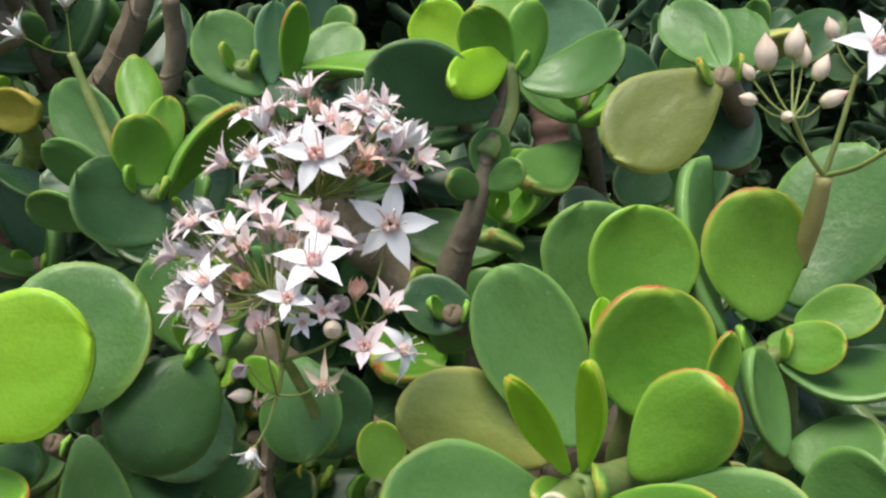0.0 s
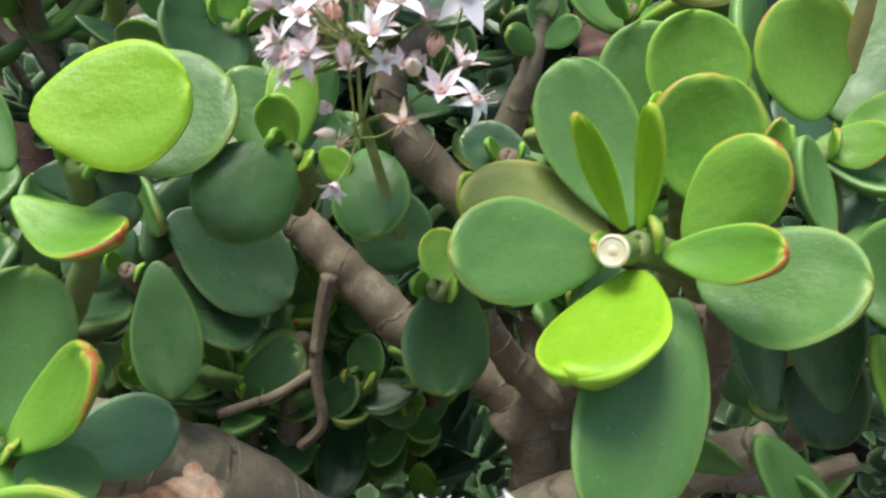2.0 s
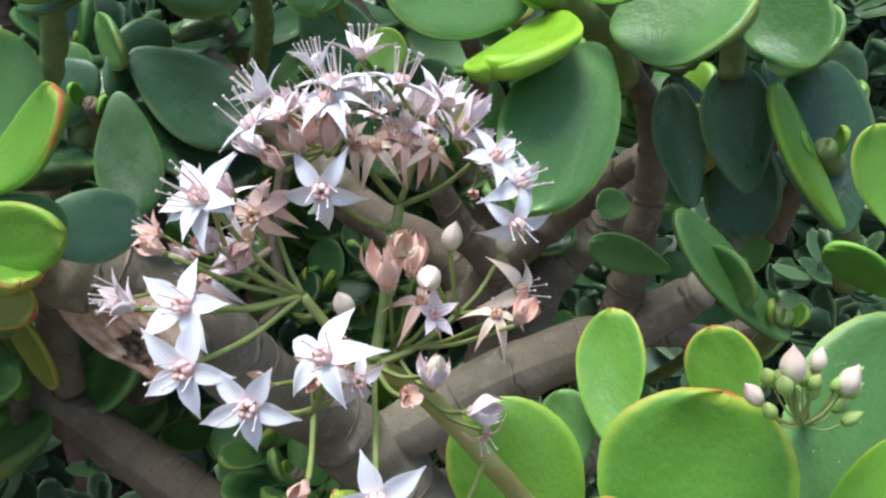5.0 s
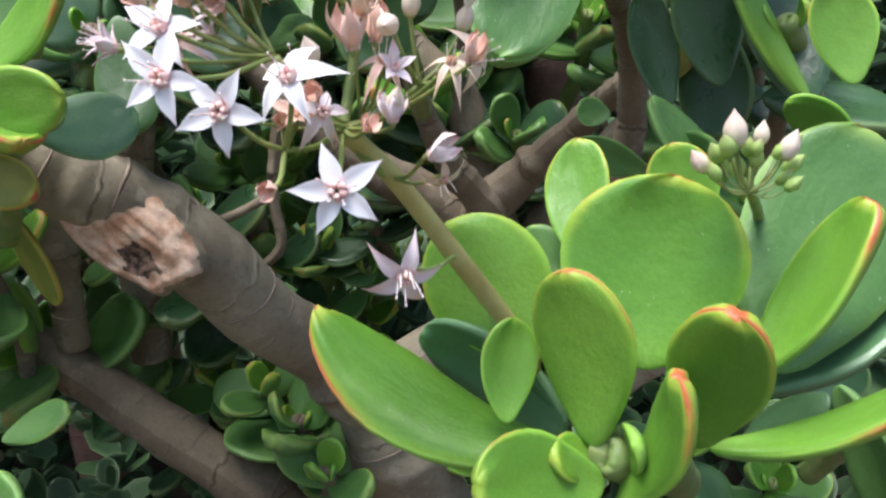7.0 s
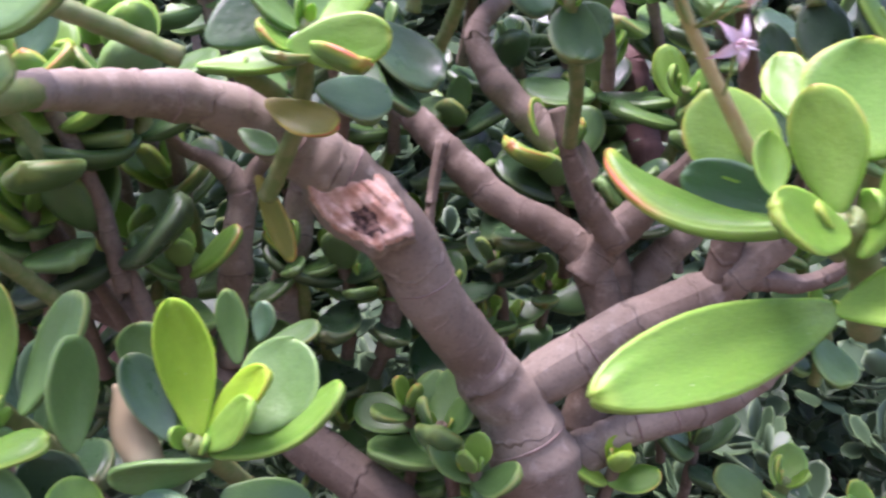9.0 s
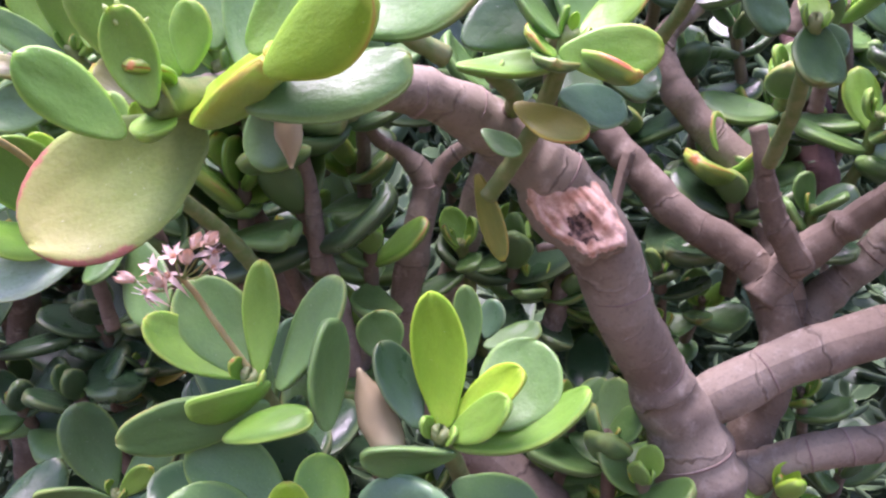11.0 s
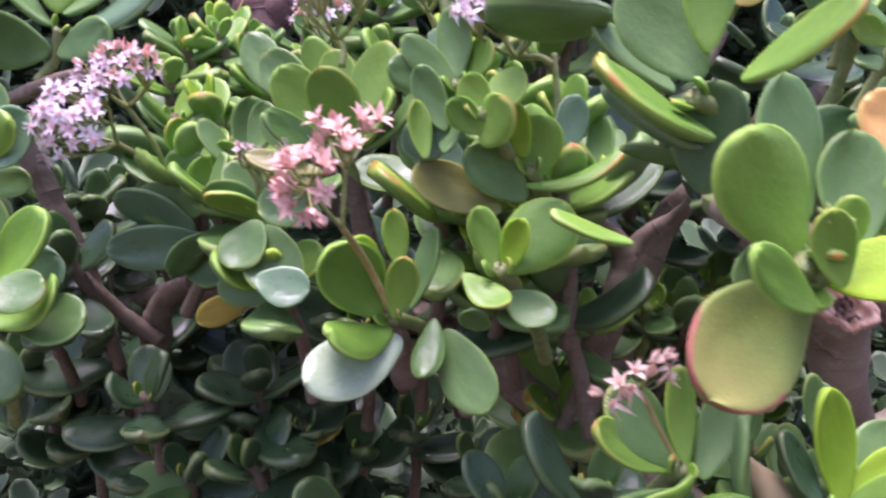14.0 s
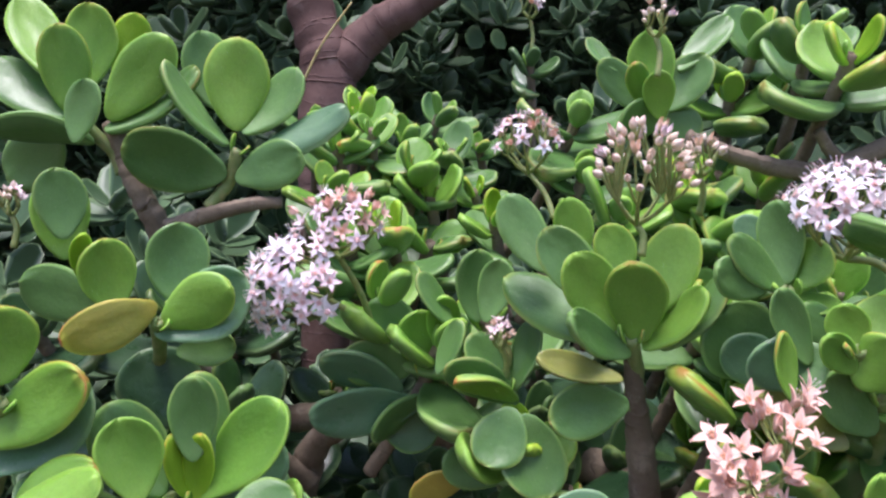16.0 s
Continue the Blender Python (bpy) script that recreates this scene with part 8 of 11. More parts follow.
leaf(s, -0.3661, 0.2983, 0.4895, -0.337, 0.2989, 0.5275, 0.026, -0.23, -0.95, 0.19, 0.1, "deep")
leaf(s, -0.371, 0.298, 0.4857, -0.4119, 0.2823, 0.4866, 0.0206, 0.29, -0.79, -0.54, 0.1, "mature")
leaf(s, -0.3677, 0.2983, 0.4877, -0.3459, 0.2893, 0.5082, 0.0137, -0.08, -0.94, -0.33, 0.1, "fresh")
leaf(s, -0.3726, 0.298, 0.4838, -0.3407, 0.2923, 0.4815, 0.0274, -0.12, -0.88, 0.46, 0.1, "blue")
auto_shoot(0.026, 0.429, 0.7563, 0.1, -0.4, 0.9, 0.036, 3, ['fresh', 'mature'], "dark small-leaved jade shoot behind the trunk", 39, stem=0.08)
auto_shoot(0.0954, 0.5436, 0.7108, 0, -0.5, 0.8, 0.03, 3, ['deep', 'old'], "dark small-leaved jade shoot behind the trunk", 52, stem=0.08)
auto_shoot(-0.0048, 0.4198, 0.8139, -0.3, -0.3, 0.9, 0.034, 3, ['deep', 'old'], "dark small-leaved jade shoot behind the trunk", 65, stem=0.08)
auto_shoot(0.0544, 0.3772, 0.8131, 0, -0.5, 0.8, 0.04, 3, ['fresh', 'mature'], "dark small-leaved jade shoot behind the trunk", 78, stem=0.08)
auto_shoot(-0.0118, 0.4562, 0.6186, 0, -0.7, 0.6, 0.034, 3, ['fresh', 'mature'], "dark small-leaved jade shoot behind the trunk", 91, stem=0.08)
auto_shoot(0.0583, 0.4508, 0.5576, 0, -0.5, 0.8, 0.034, 3, ['fresh', 'mature'], "dark small-leaved jade shoot behind the trunk", 104, stem=0.08)
auto_shoot(0.0911, 0.46, 0.5022, 0, -0.5, 0.8, 0.04, 3, ['deep', 'old'], "dark small-leaved jade shoot behind the trunk", 117, stem=0.08)
auto_shoot(-0.0894, 0.3109, 0.5405, 0, -0.5, 0.8, 0.04, 3, ['mature'], "green jade shoot near the trunk", 130, stem=0.08)
auto_shoot(-0.0728, 0.2842, 0.524, 0, -0.5, 0.8, 0.035, 3, ['fresh', 'mature'], "green jade shoot near the trunk", 143, stem=0.08)
auto_shoot(0.0083, 0.3159, 0.5173, 0.3, -0.5, 0.8, 0.03, 2, ['lime', 'fresh'], "green jade shoot near the trunk", 156, stem=0.08)
auto_shoot(-0.1089, 0.3273, 0.5536, 0, -0.5, 0.8, 0.03, 3, ['fresh', 'mature'], "green jade shoot near the trunk", 169, stem=0.08)
auto_shoot(-0.2556, 0.2478, 0.6585, -0.3, -0.3, 0.9, 0.05, 2, ['mature', 'old'], "green jade shoot near the trunk", 195, stem=0.08)
auto_shoot(-0.1949, 0.4047, 0.6948, 0, -0.5, 0.8, 0.03, 3, ['deep', 'old'], "dark small-leaved jade shoot behind the trunk", 208, stem=0.08)
auto_shoot(-0.2251, 0.284, 0.6391, 0, -0.5, 0.8, 0.036, 3, ['fresh', 'mature'], "green jade shoot near the trunk", 221, stem=0.08)
auto_shoot(-0.4128, 0.4081, 0.5518, 0, -0.6, 0.8, 0.03, 3, ['old', 'amber'], "dark small-leaved jade shoot behind the trunk", 234, stem=0.08)
auto_shoot(-0.5173, 0.3716, 0.5773, 0, -0.6, 0.8, 0.05, 3, ['old'], "dark small-leaved jade shoot behind the trunk", 247, stem=0.08)
auto_shoot(-0.4887, 0.3803, 0.5215, 0, -0.6, 0.8, 0.045, 3, ['old', 'mature'], "dark small-leaved jade shoot behind the trunk", 260, stem=0.08)
auto_shoot(-0.4449, 0.4011, 0.5835, 0, -0.6, 0.8, 0.05, 3, ['old'], "dark small-leaved jade shoot behind the trunk", 273, stem=0.08)
auto_shoot(-0.3889, 0.4378, 0.5975, 0, -0.6, 0.8, 0.05, 3, ['old'], "dark small-leaved jade shoot behind the trunk", 286, stem=0.08)
auto_shoot(-0.4548, 0.2875, 0.4771, 0, -0.6, 0.8, 0.05, 3, ['deep', 'old'], "green jade shoot near the trunk", 299, stem=0.08)

# ---------------------------------------------------------------- the flowering bush
s = shoot(-0.3419, 0.1900, 0.6404, -0.3152, 0.2449, 0.6276, 0.0035, "jade shoot with a drooping leaf paled by painted sky sheen")
leaf(s, -0.3378, 0.1910, 0.6304, -0.3795, 0.1646, 0.6097, 0.0320, 0.02, -0.92, 0.39, 0.1, "white")
leaf(s, -0.3424, 0.1901, 0.6344, -0.3692, 0.1578, 0.6333, 0.0247, 0.10, -0.79, 0.60, 0.2, "fresh")
leaf(s, -0.3217, 0.1935, 0.6401, -0.3283, 0.1770, 0.6129, 0.0158, -0.26, -0.96, 0.12, 0.1, "mature")
leaf(s, -0.3162, 0.1943, 0.6347, -0.2969, 0.1799, 0.5965, 0.0271, -0.34, -0.92, 0.21, 0.1, "mature")
leaf(s, -0.3485, 0.1886, 0.6419, -0.3708, 0.1654, 0.6719, 0.0331, 0.21, -0.98, 0.03, 0.1, "fresh")
leaf(s, -0.3391, 0.1943, 0.6643, -0.3430, 0.1900, 0.6932, 0.0135, 0.02, -1.00, 0.03, 0.1, "fresh")
leaf(s, -0.3340, 0.1914, 0.6449, -0.3224, 0.1897, 0.6849, 0.0138, -0.58, -0.81, 0.04, 0.1, "mature")
leaf(s, -0.3415, 0.1850, 0.6405, -0.3362, 0.1740, 0.6689, 0.0162, 0.02, -1.00, 0.03, 0.1, "fresh")
leaf(s, -0.3487, 0.1874, 0.6628, -0.3603, 0.1779, 0.6780, 0.0124, 0.21, -0.97, 0.13, 0.1, "lime")
leaf(s, -0.4131, 0.2110, 0.6581, -0.3851, 0.2099, 0.6530, 0.0226, 0.02, -0.92, 0.39, 0.1, "blue")
c = cluster("loose cluster of salmon-pink fading flowers on a tan stalk", [(-0.3437, 0.1875, 0.6447), (-0.3541, 0.1674, 0.6655), (-0.3613, 0.1215, 0.678)], 0.002, STALK_TAN)
side_stalk(c, (-0.3613, 0.1215, 0.678), (-0.3597, 0.1138, 0.7002), 0.0012)
side_stalk(c, (-0.3613, 0.1215, 0.678), (-0.3738, 0.1105, 0.6927), 0.0011)
side_stalk(c, (-0.3597, 0.1138, 0.7002), (-0.3613, 0.1246, 0.7138), 0.0005)
flower(c, -0.3614, 0.1239, 0.7148, -0.03, -0.57, 0.82, 0.0153, "half", "salmon")
side_stalk(c, (-0.3597, 0.1138, 0.7002), (-0.3666, 0.1178, 0.7129), 0.0005)
flower(c, -0.3672, 0.1173, 0.714, -0.42, -0.37, 0.83, 0.0163, "shut", "salmon")
side_stalk(c, (-0.3597, 0.1138, 0.7002), (-0.369, 0.1197, 0.7098), 0.0005)
flower(c, -0.3695, 0.1191, 0.7105, -0.45, -0.62, 0.64, 0.0132, "shut", "salmon")
side_stalk(c, (-0.3597, 0.1138, 0.7002), (-0.3557, 0.1049, 0.7071), 0.0005)
flower(c, -0.3556, 0.1042, 0.7078, 0.18, -0.67, 0.72, 0.0126, "half", "salmon")
side_stalk(c, (-0.3597, 0.1138, 0.7002), (-0.3534, 0.1163, 0.7156), 0.0005)
flower(c, -0.353, 0.1158, 0.7164, 0.42, -0.44, 0.80, 0.0138, "shut", "salmon")
side_stalk(c, (-0.3597, 0.1138, 0.7002), (-0.371, 0.1183, 0.7186), 0.0005)
flower(c, -0.3716, 0.1177, 0.7194, -0.56, -0.48, 0.67, 0.0147, "half", "salmon")
side_stalk(c, (-0.3597, 0.1138, 0.7002), (-0.3631, 0.1099, 0.7152), 0.0005)
flower(c, -0.3633, 0.1092, 0.716, -0.22, -0.63, 0.74, 0.013, "shut", "salmon")
side_stalk(c, (-0.3597, 0.1138, 0.7002), (-0.3526, 0.1247, 0.7163), 0.0005)
flower(c, -0.3519, 0.1243, 0.7174, 0.51, -0.33, 0.80, 0.0169, "half", "salmon")
side_stalk(c, (-0.3597, 0.1138, 0.7002), (-0.3597, 0.1127, 0.7065), 0.0005)
flower(c, -0.3597, 0.1121, 0.7073, -0.01, -0.61, 0.79, 0.0131, "half", "salmon")
side_stalk(c, (-0.3597, 0.1138, 0.7002), (-0.3619, 0.1037, 0.7129), 0.0005)
flower(c, -0.3621, 0.103, 0.7137, -0.18, -0.68, 0.71, 0.0141, "half", "salmon")
side_stalk(c, (-0.3597, 0.1138, 0.7002), (-0.3549, 0.1135, 0.7189), 0.0005)
flower(c, -0.3545, 0.1128, 0.7197, 0.30, -0.60, 0.74, 0.0149, "half", "salmon")
side_stalk(c, (-0.3597, 0.1138, 0.7002), (-0.3596, 0.1213, 0.7078), 0.0005)
flower(c, -0.3596, 0.1206, 0.7088, 0.05, -0.53, 0.85, 0.0149, "shut", "salmon")
side_stalk(c, (-0.3597, 0.1138, 0.7002), (-0.3492, 0.1224, 0.7211), 0.0005)
flower(c, -0.3484, 0.1217, 0.722, 0.57, -0.50, 0.65, 0.0174, "half", "salmon")
side_stalk(c, (-0.3738, 0.1105, 0.6927), (-0.3709, 0.1143, 0.683), 0.0005)
flower(c, -0.3704, 0.1136, 0.6823, 0.46, -0.64, -0.62, 0.0151, "shut", "salmon")
side_stalk(c, (-0.3738, 0.1105, 0.6927), (-0.3799, 0.1146, 0.6921), 0.0005)
flower(c, -0.3806, 0.1135, 0.6923, -0.52, -0.84, 0.14, 0.0162, "half", "salmon")
side_stalk(c, (-0.3738, 0.1105, 0.6927), (-0.3706, 0.0997, 0.6828), 0.0005)
flower(c, -0.3704, 0.0988, 0.6823, 0.21, -0.88, -0.42, 0.0136, "shut", "salmon")
side_stalk(c, (-0.3738, 0.1105, 0.6927), (-0.3713, 0.1078, 0.7011), 0.0005)
flower(c, -0.371, 0.107, 0.7019, 0.24, -0.67, 0.70, 0.0151, "shut", "salmon")
side_stalk(c, (-0.3738, 0.1105, 0.6927), (-0.3762, 0.1141, 0.7032), 0.0005)
flower(c, -0.3763, 0.1132, 0.704, -0.08, -0.76, 0.65, 0.0151, "half", "salmon")
side_stalk(c, (-0.3738, 0.1105, 0.6927), (-0.3792, 0.1011, 0.699), 0.0005)
flower(c, -0.3796, 0.1003, 0.6994, -0.38, -0.79, 0.47, 0.0124, "shut", "salmon")
side_stalk(c, (-0.3738, 0.1105, 0.6927), (-0.375, 0.1144, 0.6829), 0.0005)
flower(c, -0.375, 0.1136, 0.6822, -0.01, -0.75, -0.66, 0.014, "half", "salmon")
side_stalk(c, (-0.3738, 0.1105, 0.6927), (-0.3745, 0.1209, 0.6853), 0.0005)
flower(c, -0.3743, 0.1199, 0.6847, 0.15, -0.85, -0.51, 0.0156, "shut", "salmon")
side_stalk(c, (-0.3738, 0.1105, 0.6927), (-0.3671, 0.1049, 0.6898), 0.0005)
flower(c, -0.3664, 0.1041, 0.6899, 0.66, -0.75, 0.05, 0.0126, "open", "salmon")
side_stalk(c, (-0.3738, 0.1105, 0.6927), (-0.3691, 0.1102, 0.6901), 0.0005)
flower(c, -0.3687, 0.1092, 0.6901, 0.43, -0.90, 0.00, 0.014, "open", "salmon")
side_stalk(c, (-0.3738, 0.1105, 0.6927), (-0.3829, 0.1103, 0.7011), 0.0005)
flower(c, -0.3836, 0.1096, 0.7018, -0.58, -0.57, 0.59, 0.0141, "half", "salmon")
side_stalk(c, (-0.3738, 0.1105, 0.6927), (-0.3777, 0.1001, 0.6971), 0.0005)
flower(c, -0.3782, 0.0994, 0.6978, -0.44, -0.64, 0.63, 0.0135, "half", "salmon")
side_stalk(c, (-0.3738, 0.1105, 0.6927), (-0.3794, 0.1004, 0.6902), 0.0005)
flower(c, -0.3801, 0.0993, 0.6903, -0.54, -0.84, 0.08, 0.0159, "shut", "salmon")
side_stalk(c, (-0.3738, 0.1105, 0.6927), (-0.3809, 0.1223, 0.6866), 0.0005)
flower(c, -0.3815, 0.1212, 0.6862, -0.48, -0.80, -0.35, 0.0167, "half", "salmon")
side_stalk(c, (-0.3738, 0.1105, 0.6927), (-0.3817, 0.1082, 0.6988), 0.0005)
flower(c, -0.3824, 0.1074, 0.6994, -0.53, -0.70, 0.48, 0.0149, "half", "salmon")
side_stalk(c, (-0.3738, 0.1105, 0.6927), (-0.3828, 0.1203, 0.7062), 0.0005)
flower(c, -0.3833, 0.1196, 0.7071, -0.42, -0.57, 0.71, 0.0161, "open", "salmon")
side_stalk(c, (-0.3738, 0.1105, 0.6927), (-0.3811, 0.1012, 0.6886), 0.0005)
flower(c, -0.3821, 0.1005, 0.6886, -0.83, -0.55, 0.00, 0.0152, "open", "salmon")
side_stalk(c, (-0.3738, 0.1105, 0.6927), (-0.3818, 0.1167, 0.694), 0.0005)
flower(c, -0.3824, 0.1157, 0.6943, -0.54, -0.82, 0.20, 0.0149, "half", "salmon")
side_stalk(c, (-0.3738, 0.1105, 0.6927), (-0.3678, 0.1017, 0.699), 0.0005)
flower(c, -0.3674, 0.1009, 0.6997, 0.41, -0.72, 0.57, 0.0147, "half", "salmon")
side_stalk(c, (-0.3738, 0.1105, 0.6927), (-0.3808, 0.1091, 0.694), 0.0005)
flower(c, -0.3814, 0.1082, 0.6943, -0.53, -0.81, 0.25, 0.0136, "shut", "salmon")
side_stalk(c, (-0.3738, 0.1105, 0.6927), (-0.3797, 0.1073, 0.6868), 0.0005)
flower(c, -0.3803, 0.1064, 0.6866, -0.55, -0.81, -0.20, 0.013, "half", "salmon")
side_stalk(c, (-0.3738, 0.1105, 0.6927), (-0.3672, 0.1025, 0.6962), 0.0005)
flower(c, -0.3666, 0.1017, 0.6967, 0.55, -0.69, 0.48, 0.0141, "shut", "salmon")
s = shoot(-0.4614, 0.3248, 0.7038, -0.4453, 0.3793, 0.6783, 0.0035, "jade shoot under the white flower cluster")
leaf(s, -0.4704, 0.3251, 0.7032, -0.5111, 0.3151, 0.7093, 0.0286, 0.20, -0.95, -0.22, 0.1, "mature")
leaf(s, -0.465, 0.3249, 0.7035, -0.4678, 0.3185, 0.7384, 0.027, 0.13, -0.98, -0.17, 0.1, "fresh")
leaf(s, -0.4658, 0.333, 0.7111, -0.4966, 0.3341, 0.7417, 0.0313, -0.02, -1.00, 0.02, 0.1, "mature")
leaf(s, -0.4751, 0.3259, 0.6914, -0.5223, 0.309, 0.7093, 0.0267, 0.04, -0.78, -0.63, 0.1, "blue")
leaf(s, -0.4639, 0.3304, 0.6837, -0.5268, 0.3133, 0.6765, 0.0304, 0.28, -0.95, -0.17, 0.1, "blue")
leaf(s, -0.4641, 0.3258, 0.6891, -0.4908, 0.3218, 0.6625, 0.0216, 0.52, -0.75, -0.41, 0.1, "mature")
leaf(s, -0.4576, 0.3249, 0.7004, -0.4419, 0.3221, 0.7375, 0.0217, -0.65, -0.72, 0.22, 0.1, "mature")
leaf(s, -0.4893, 0.3382, 0.6728, -0.4519, 0.3333, 0.6661, 0.0294, -0.12, -0.99, 0.07, 0.1, "mature")
umbel("rounded cluster of white star flowers", -0.5385, 0.2834, 0.7513, -0.60, -0.76, 0.27, 0.056, 54, [("open", "white", 5), ("open", "white", 5), ("half", "white", 5), ("open", "pink", 5), ("half", "pink", 5), ("back", "white", 5)], (-0.4914, 0.3246, 0.72), 169, 0.0145, 0.7)
umbel("upper lobe of blush star flowers", -0.5137, 0.2912, 0.7866, 0.04, -0.58, 0.81, 0.046, 30, [("open", "pink", 5), ("half", "pink", 5), ("shut", "salmon", 3), ("half", "salmon", 5), ("open", "white", 5)], (-0.4919, 0.3299, 0.7203), 176, 0.0135, 0.5)
umbel("small pink flower head", -0.4014, 0.3568, 0.8494, -0.16, -0.34, 0.93, 0.043, 24, [("open", "pink", 5), ("half", "pink", 5), ("shut", "salmon", 3), ("half", "salmon", 5), ("open", "white", 5)], (-0.3838, 0.3488, 0.7977), 183, 0.0125, 0.6)
umbel("cream and pink bud head on tan stalks", -0.3773, 0.2148, 0.8101, -0.07, -0.34, 0.94, 0.046, 48, [("bud", "cream", 0), ("bud", "cream", 0), ("bud", "straw", 0), ("shut", "straw", 3), ("bud", "cream", 0), ("shut", "pink", 3)], (-0.3731, 0.222, 0.7716), 190, 0.0125, 0.9)
umbel("small pink bud head", -0.3281, 0.26, 0.8275, -0.07, -0.34, 0.94, 0.0195, 14, [("bud", "cream", 0), ("bud", "cream", 0), ("shut", "pink", 3), ("shut", "straw", 3), ("bud", "cream", 0), ("half", "pink", 4)], (-0.3233, 0.2724, 0.7975), 197, 0.012, 0.7)
umbel("white and pink flower head", -0.2898, 0.1913, 0.7997, -0.26, -0.48, 0.83, 0.0553, 44, [("open", "white", 5), ("open", "white", 5), ("half", "white", 5), ("open", "pink", 5), ("half", "pink", 5), ("back", "white", 5)], (-0.2637, 0.1978, 0.769), 204, 0.0135, 0.45)
umbel("small pink flower head far back in the shade", -0.3533, 0.5911, 1.0186, -0.1, -0.5, 0.85, 0.026, 9, [("half", "pink", 4), ("shut", "salmon", 3), ("open", "pink", 5)], (-0.3493, 0.6011, 0.9686), 239, 0.015, 0.6)
umbel("tiny pale bud head", -0.7018, 0.3367, 0.7906, -0.07, -0.34, 0.94, 0.0166, 12, [("bud", "cream", 0), ("bud", "cream", 0), ("shut", "pink", 3), ("shut", "straw", 3), ("bud", "cream", 0), ("half", "pink", 4)], (-0.6982, 0.3383, 0.7631), 211, 0.01, 0.7)
umbel("tiny pink bud head", -0.4278, 0.2794, 0.7313, -0.07, -0.34, 0.94, 0.0116, 9, [("bud", "cream", 0), ("bud", "cream", 0), ("shut", "pink", 3), ("shut", "straw", 3), ("bud", "cream", 0), ("half", "pink", 4)], (-0.4226, 0.2805, 0.7117), 218, 0.009, 0.9)
c = cluster("tan flower stalk between leaves", [(-0.2621, 0.2059, 0.7245), (-0.2611, 0.2015, 0.7441), (-0.2641, 0.1975, 0.7746)], 0.0022, STALK)
s = shoot(-0.5749, 0.257, 0.6421, -0.5835, 0.3261, 0.5649, 0.0035, "front jade shoot with slender young leaves")
leaf(s, -0.5917, 0.2572, 0.6472, -0.6215, 0.2596, 0.6895, 0.0358, 0.35, -0.88, 0.30, 0.1, "mature")
leaf(s, -0.5717, 0.2562, 0.6547, -0.5793, 0.2617, 0.7064, 0.0288, 0.34, -0.93, 0.15, 0.1, "mature")
leaf(s, -0.5743, 0.2567, 0.6468, -0.5377, 0.2485, 0.6945, 0.0339, -0.49, -0.84, 0.23, 0.1, "fresh")
leaf(s, -0.5797, 0.2571, 0.6433, -0.606, 0.2414, 0.6328, 0.0219, 0.58, -0.61, -0.54, 0.1, "lime")
leaf(s, -0.5666, 0.2468, 0.6315, -0.527, 0.2419, 0.6577, 0.0256, -0.45, -0.69, 0.56, 0.4, "fresh")
leaf(s, -0.5805, 0.2569, 0.6464, -0.5867, 0.2487, 0.6786, 0.0148, 0.76, -0.65, -0.02, 0.1, "lime")
leaf(s, -0.576, 0.257, 0.6436, -0.5745, 0.2483, 0.6787, 0.0154, -0.07, -0.97, -0.24, 0.1, "lime")
leaf(s, -0.6018, 0.2588, 0.6249, -0.6367, 0.2544, 0.6423, 0.0308, -0.02, -0.96, -0.27, 0.1, "mature")
leaf(s, -0.5965, 0.248, 0.6251, -0.5438, 0.2421, 0.5934, 0.040, 0.42, -0.88, 0.20, -0.1, "deep")
leaf(s, -0.5595, 0.2657, 0.6328, -0.5189, 0.2666, 0.6351, 0.0348, -0.02, -0.81, 0.59, 0.1, "mature")
leaf(s, -0.5711, 0.2694, 0.6475, -0.5365, 0.2714, 0.6686, 0.0352, -0.02, -0.99, 0.12, 0.1, "blue")
leaf(s, -0.6101, 0.2812, 0.612, -0.632, 0.2827, 0.5977, 0.0422, -0.21, -0.95, 0.22, 0.1, "old")
s = shoot(-0.6029, 0.2738, 0.7277, -0.6229, 0.3412, 0.683, 0.0035, "jade shoot with a yellow-rimmed leaf")
leaf(s, -0.6007, 0.2612, 0.7377, -0.6374, 0.2395, 0.7200, 0.0235, 0.09, -0.98, -0.17, -0.3, "amber")
leaf(s, -0.6007, 0.2737, 0.7278, -0.5671, 0.2672, 0.7488, 0.0284, -0.10, -0.98, -0.15, 0.1, "fresh")
leaf(s, -0.6035, 0.2742, 0.7221, -0.5607, 0.2754, 0.7526, 0.0359, -0.09, -0.98, 0.17, 0.2, "blue")
leaf(s, -0.6228, 0.274, 0.7329, -0.6291, 0.2656, 0.7686, 0.029, 0.49, -0.87, -0.12, 0.1, "fresh")
leaf(s, -0.631, 0.2742, 0.734, -0.672, 0.281, 0.7454, 0.0294, -0.21, -0.96, -0.19, 0.1, "mature")
leaf(s, -0.5971, 0.289, 0.738, -0.5973, 0.2918, 0.78, 0.0337, 0.38, -0.92, 0.06, 0.1, "mature")
leaf(s, -0.6417, 0.2735, 0.7496, -0.6371, 0.2614, 0.7705, 0.0109, 0.33, -0.78, -0.53, 0.1, "lime")
leaf(s, -0.597, 0.296, 0.7115, -0.5667, 0.2949, 0.7168, 0.0204, -0.08, -0.97, 0.24, 0.1, "mature")
leaf(s, -0.6639, 0.3156, 0.7688, -0.6699, 0.3134, 0.8074, 0.0283, 0.45, -0.89, 0.02, 0.1, "mature")
leaf(s, -0.5976, 0.3093, 0.6705, -0.6175, 0.3073, 0.7109, 0.0451, 0.26, -0.96, 0.08, 0.1, "old")
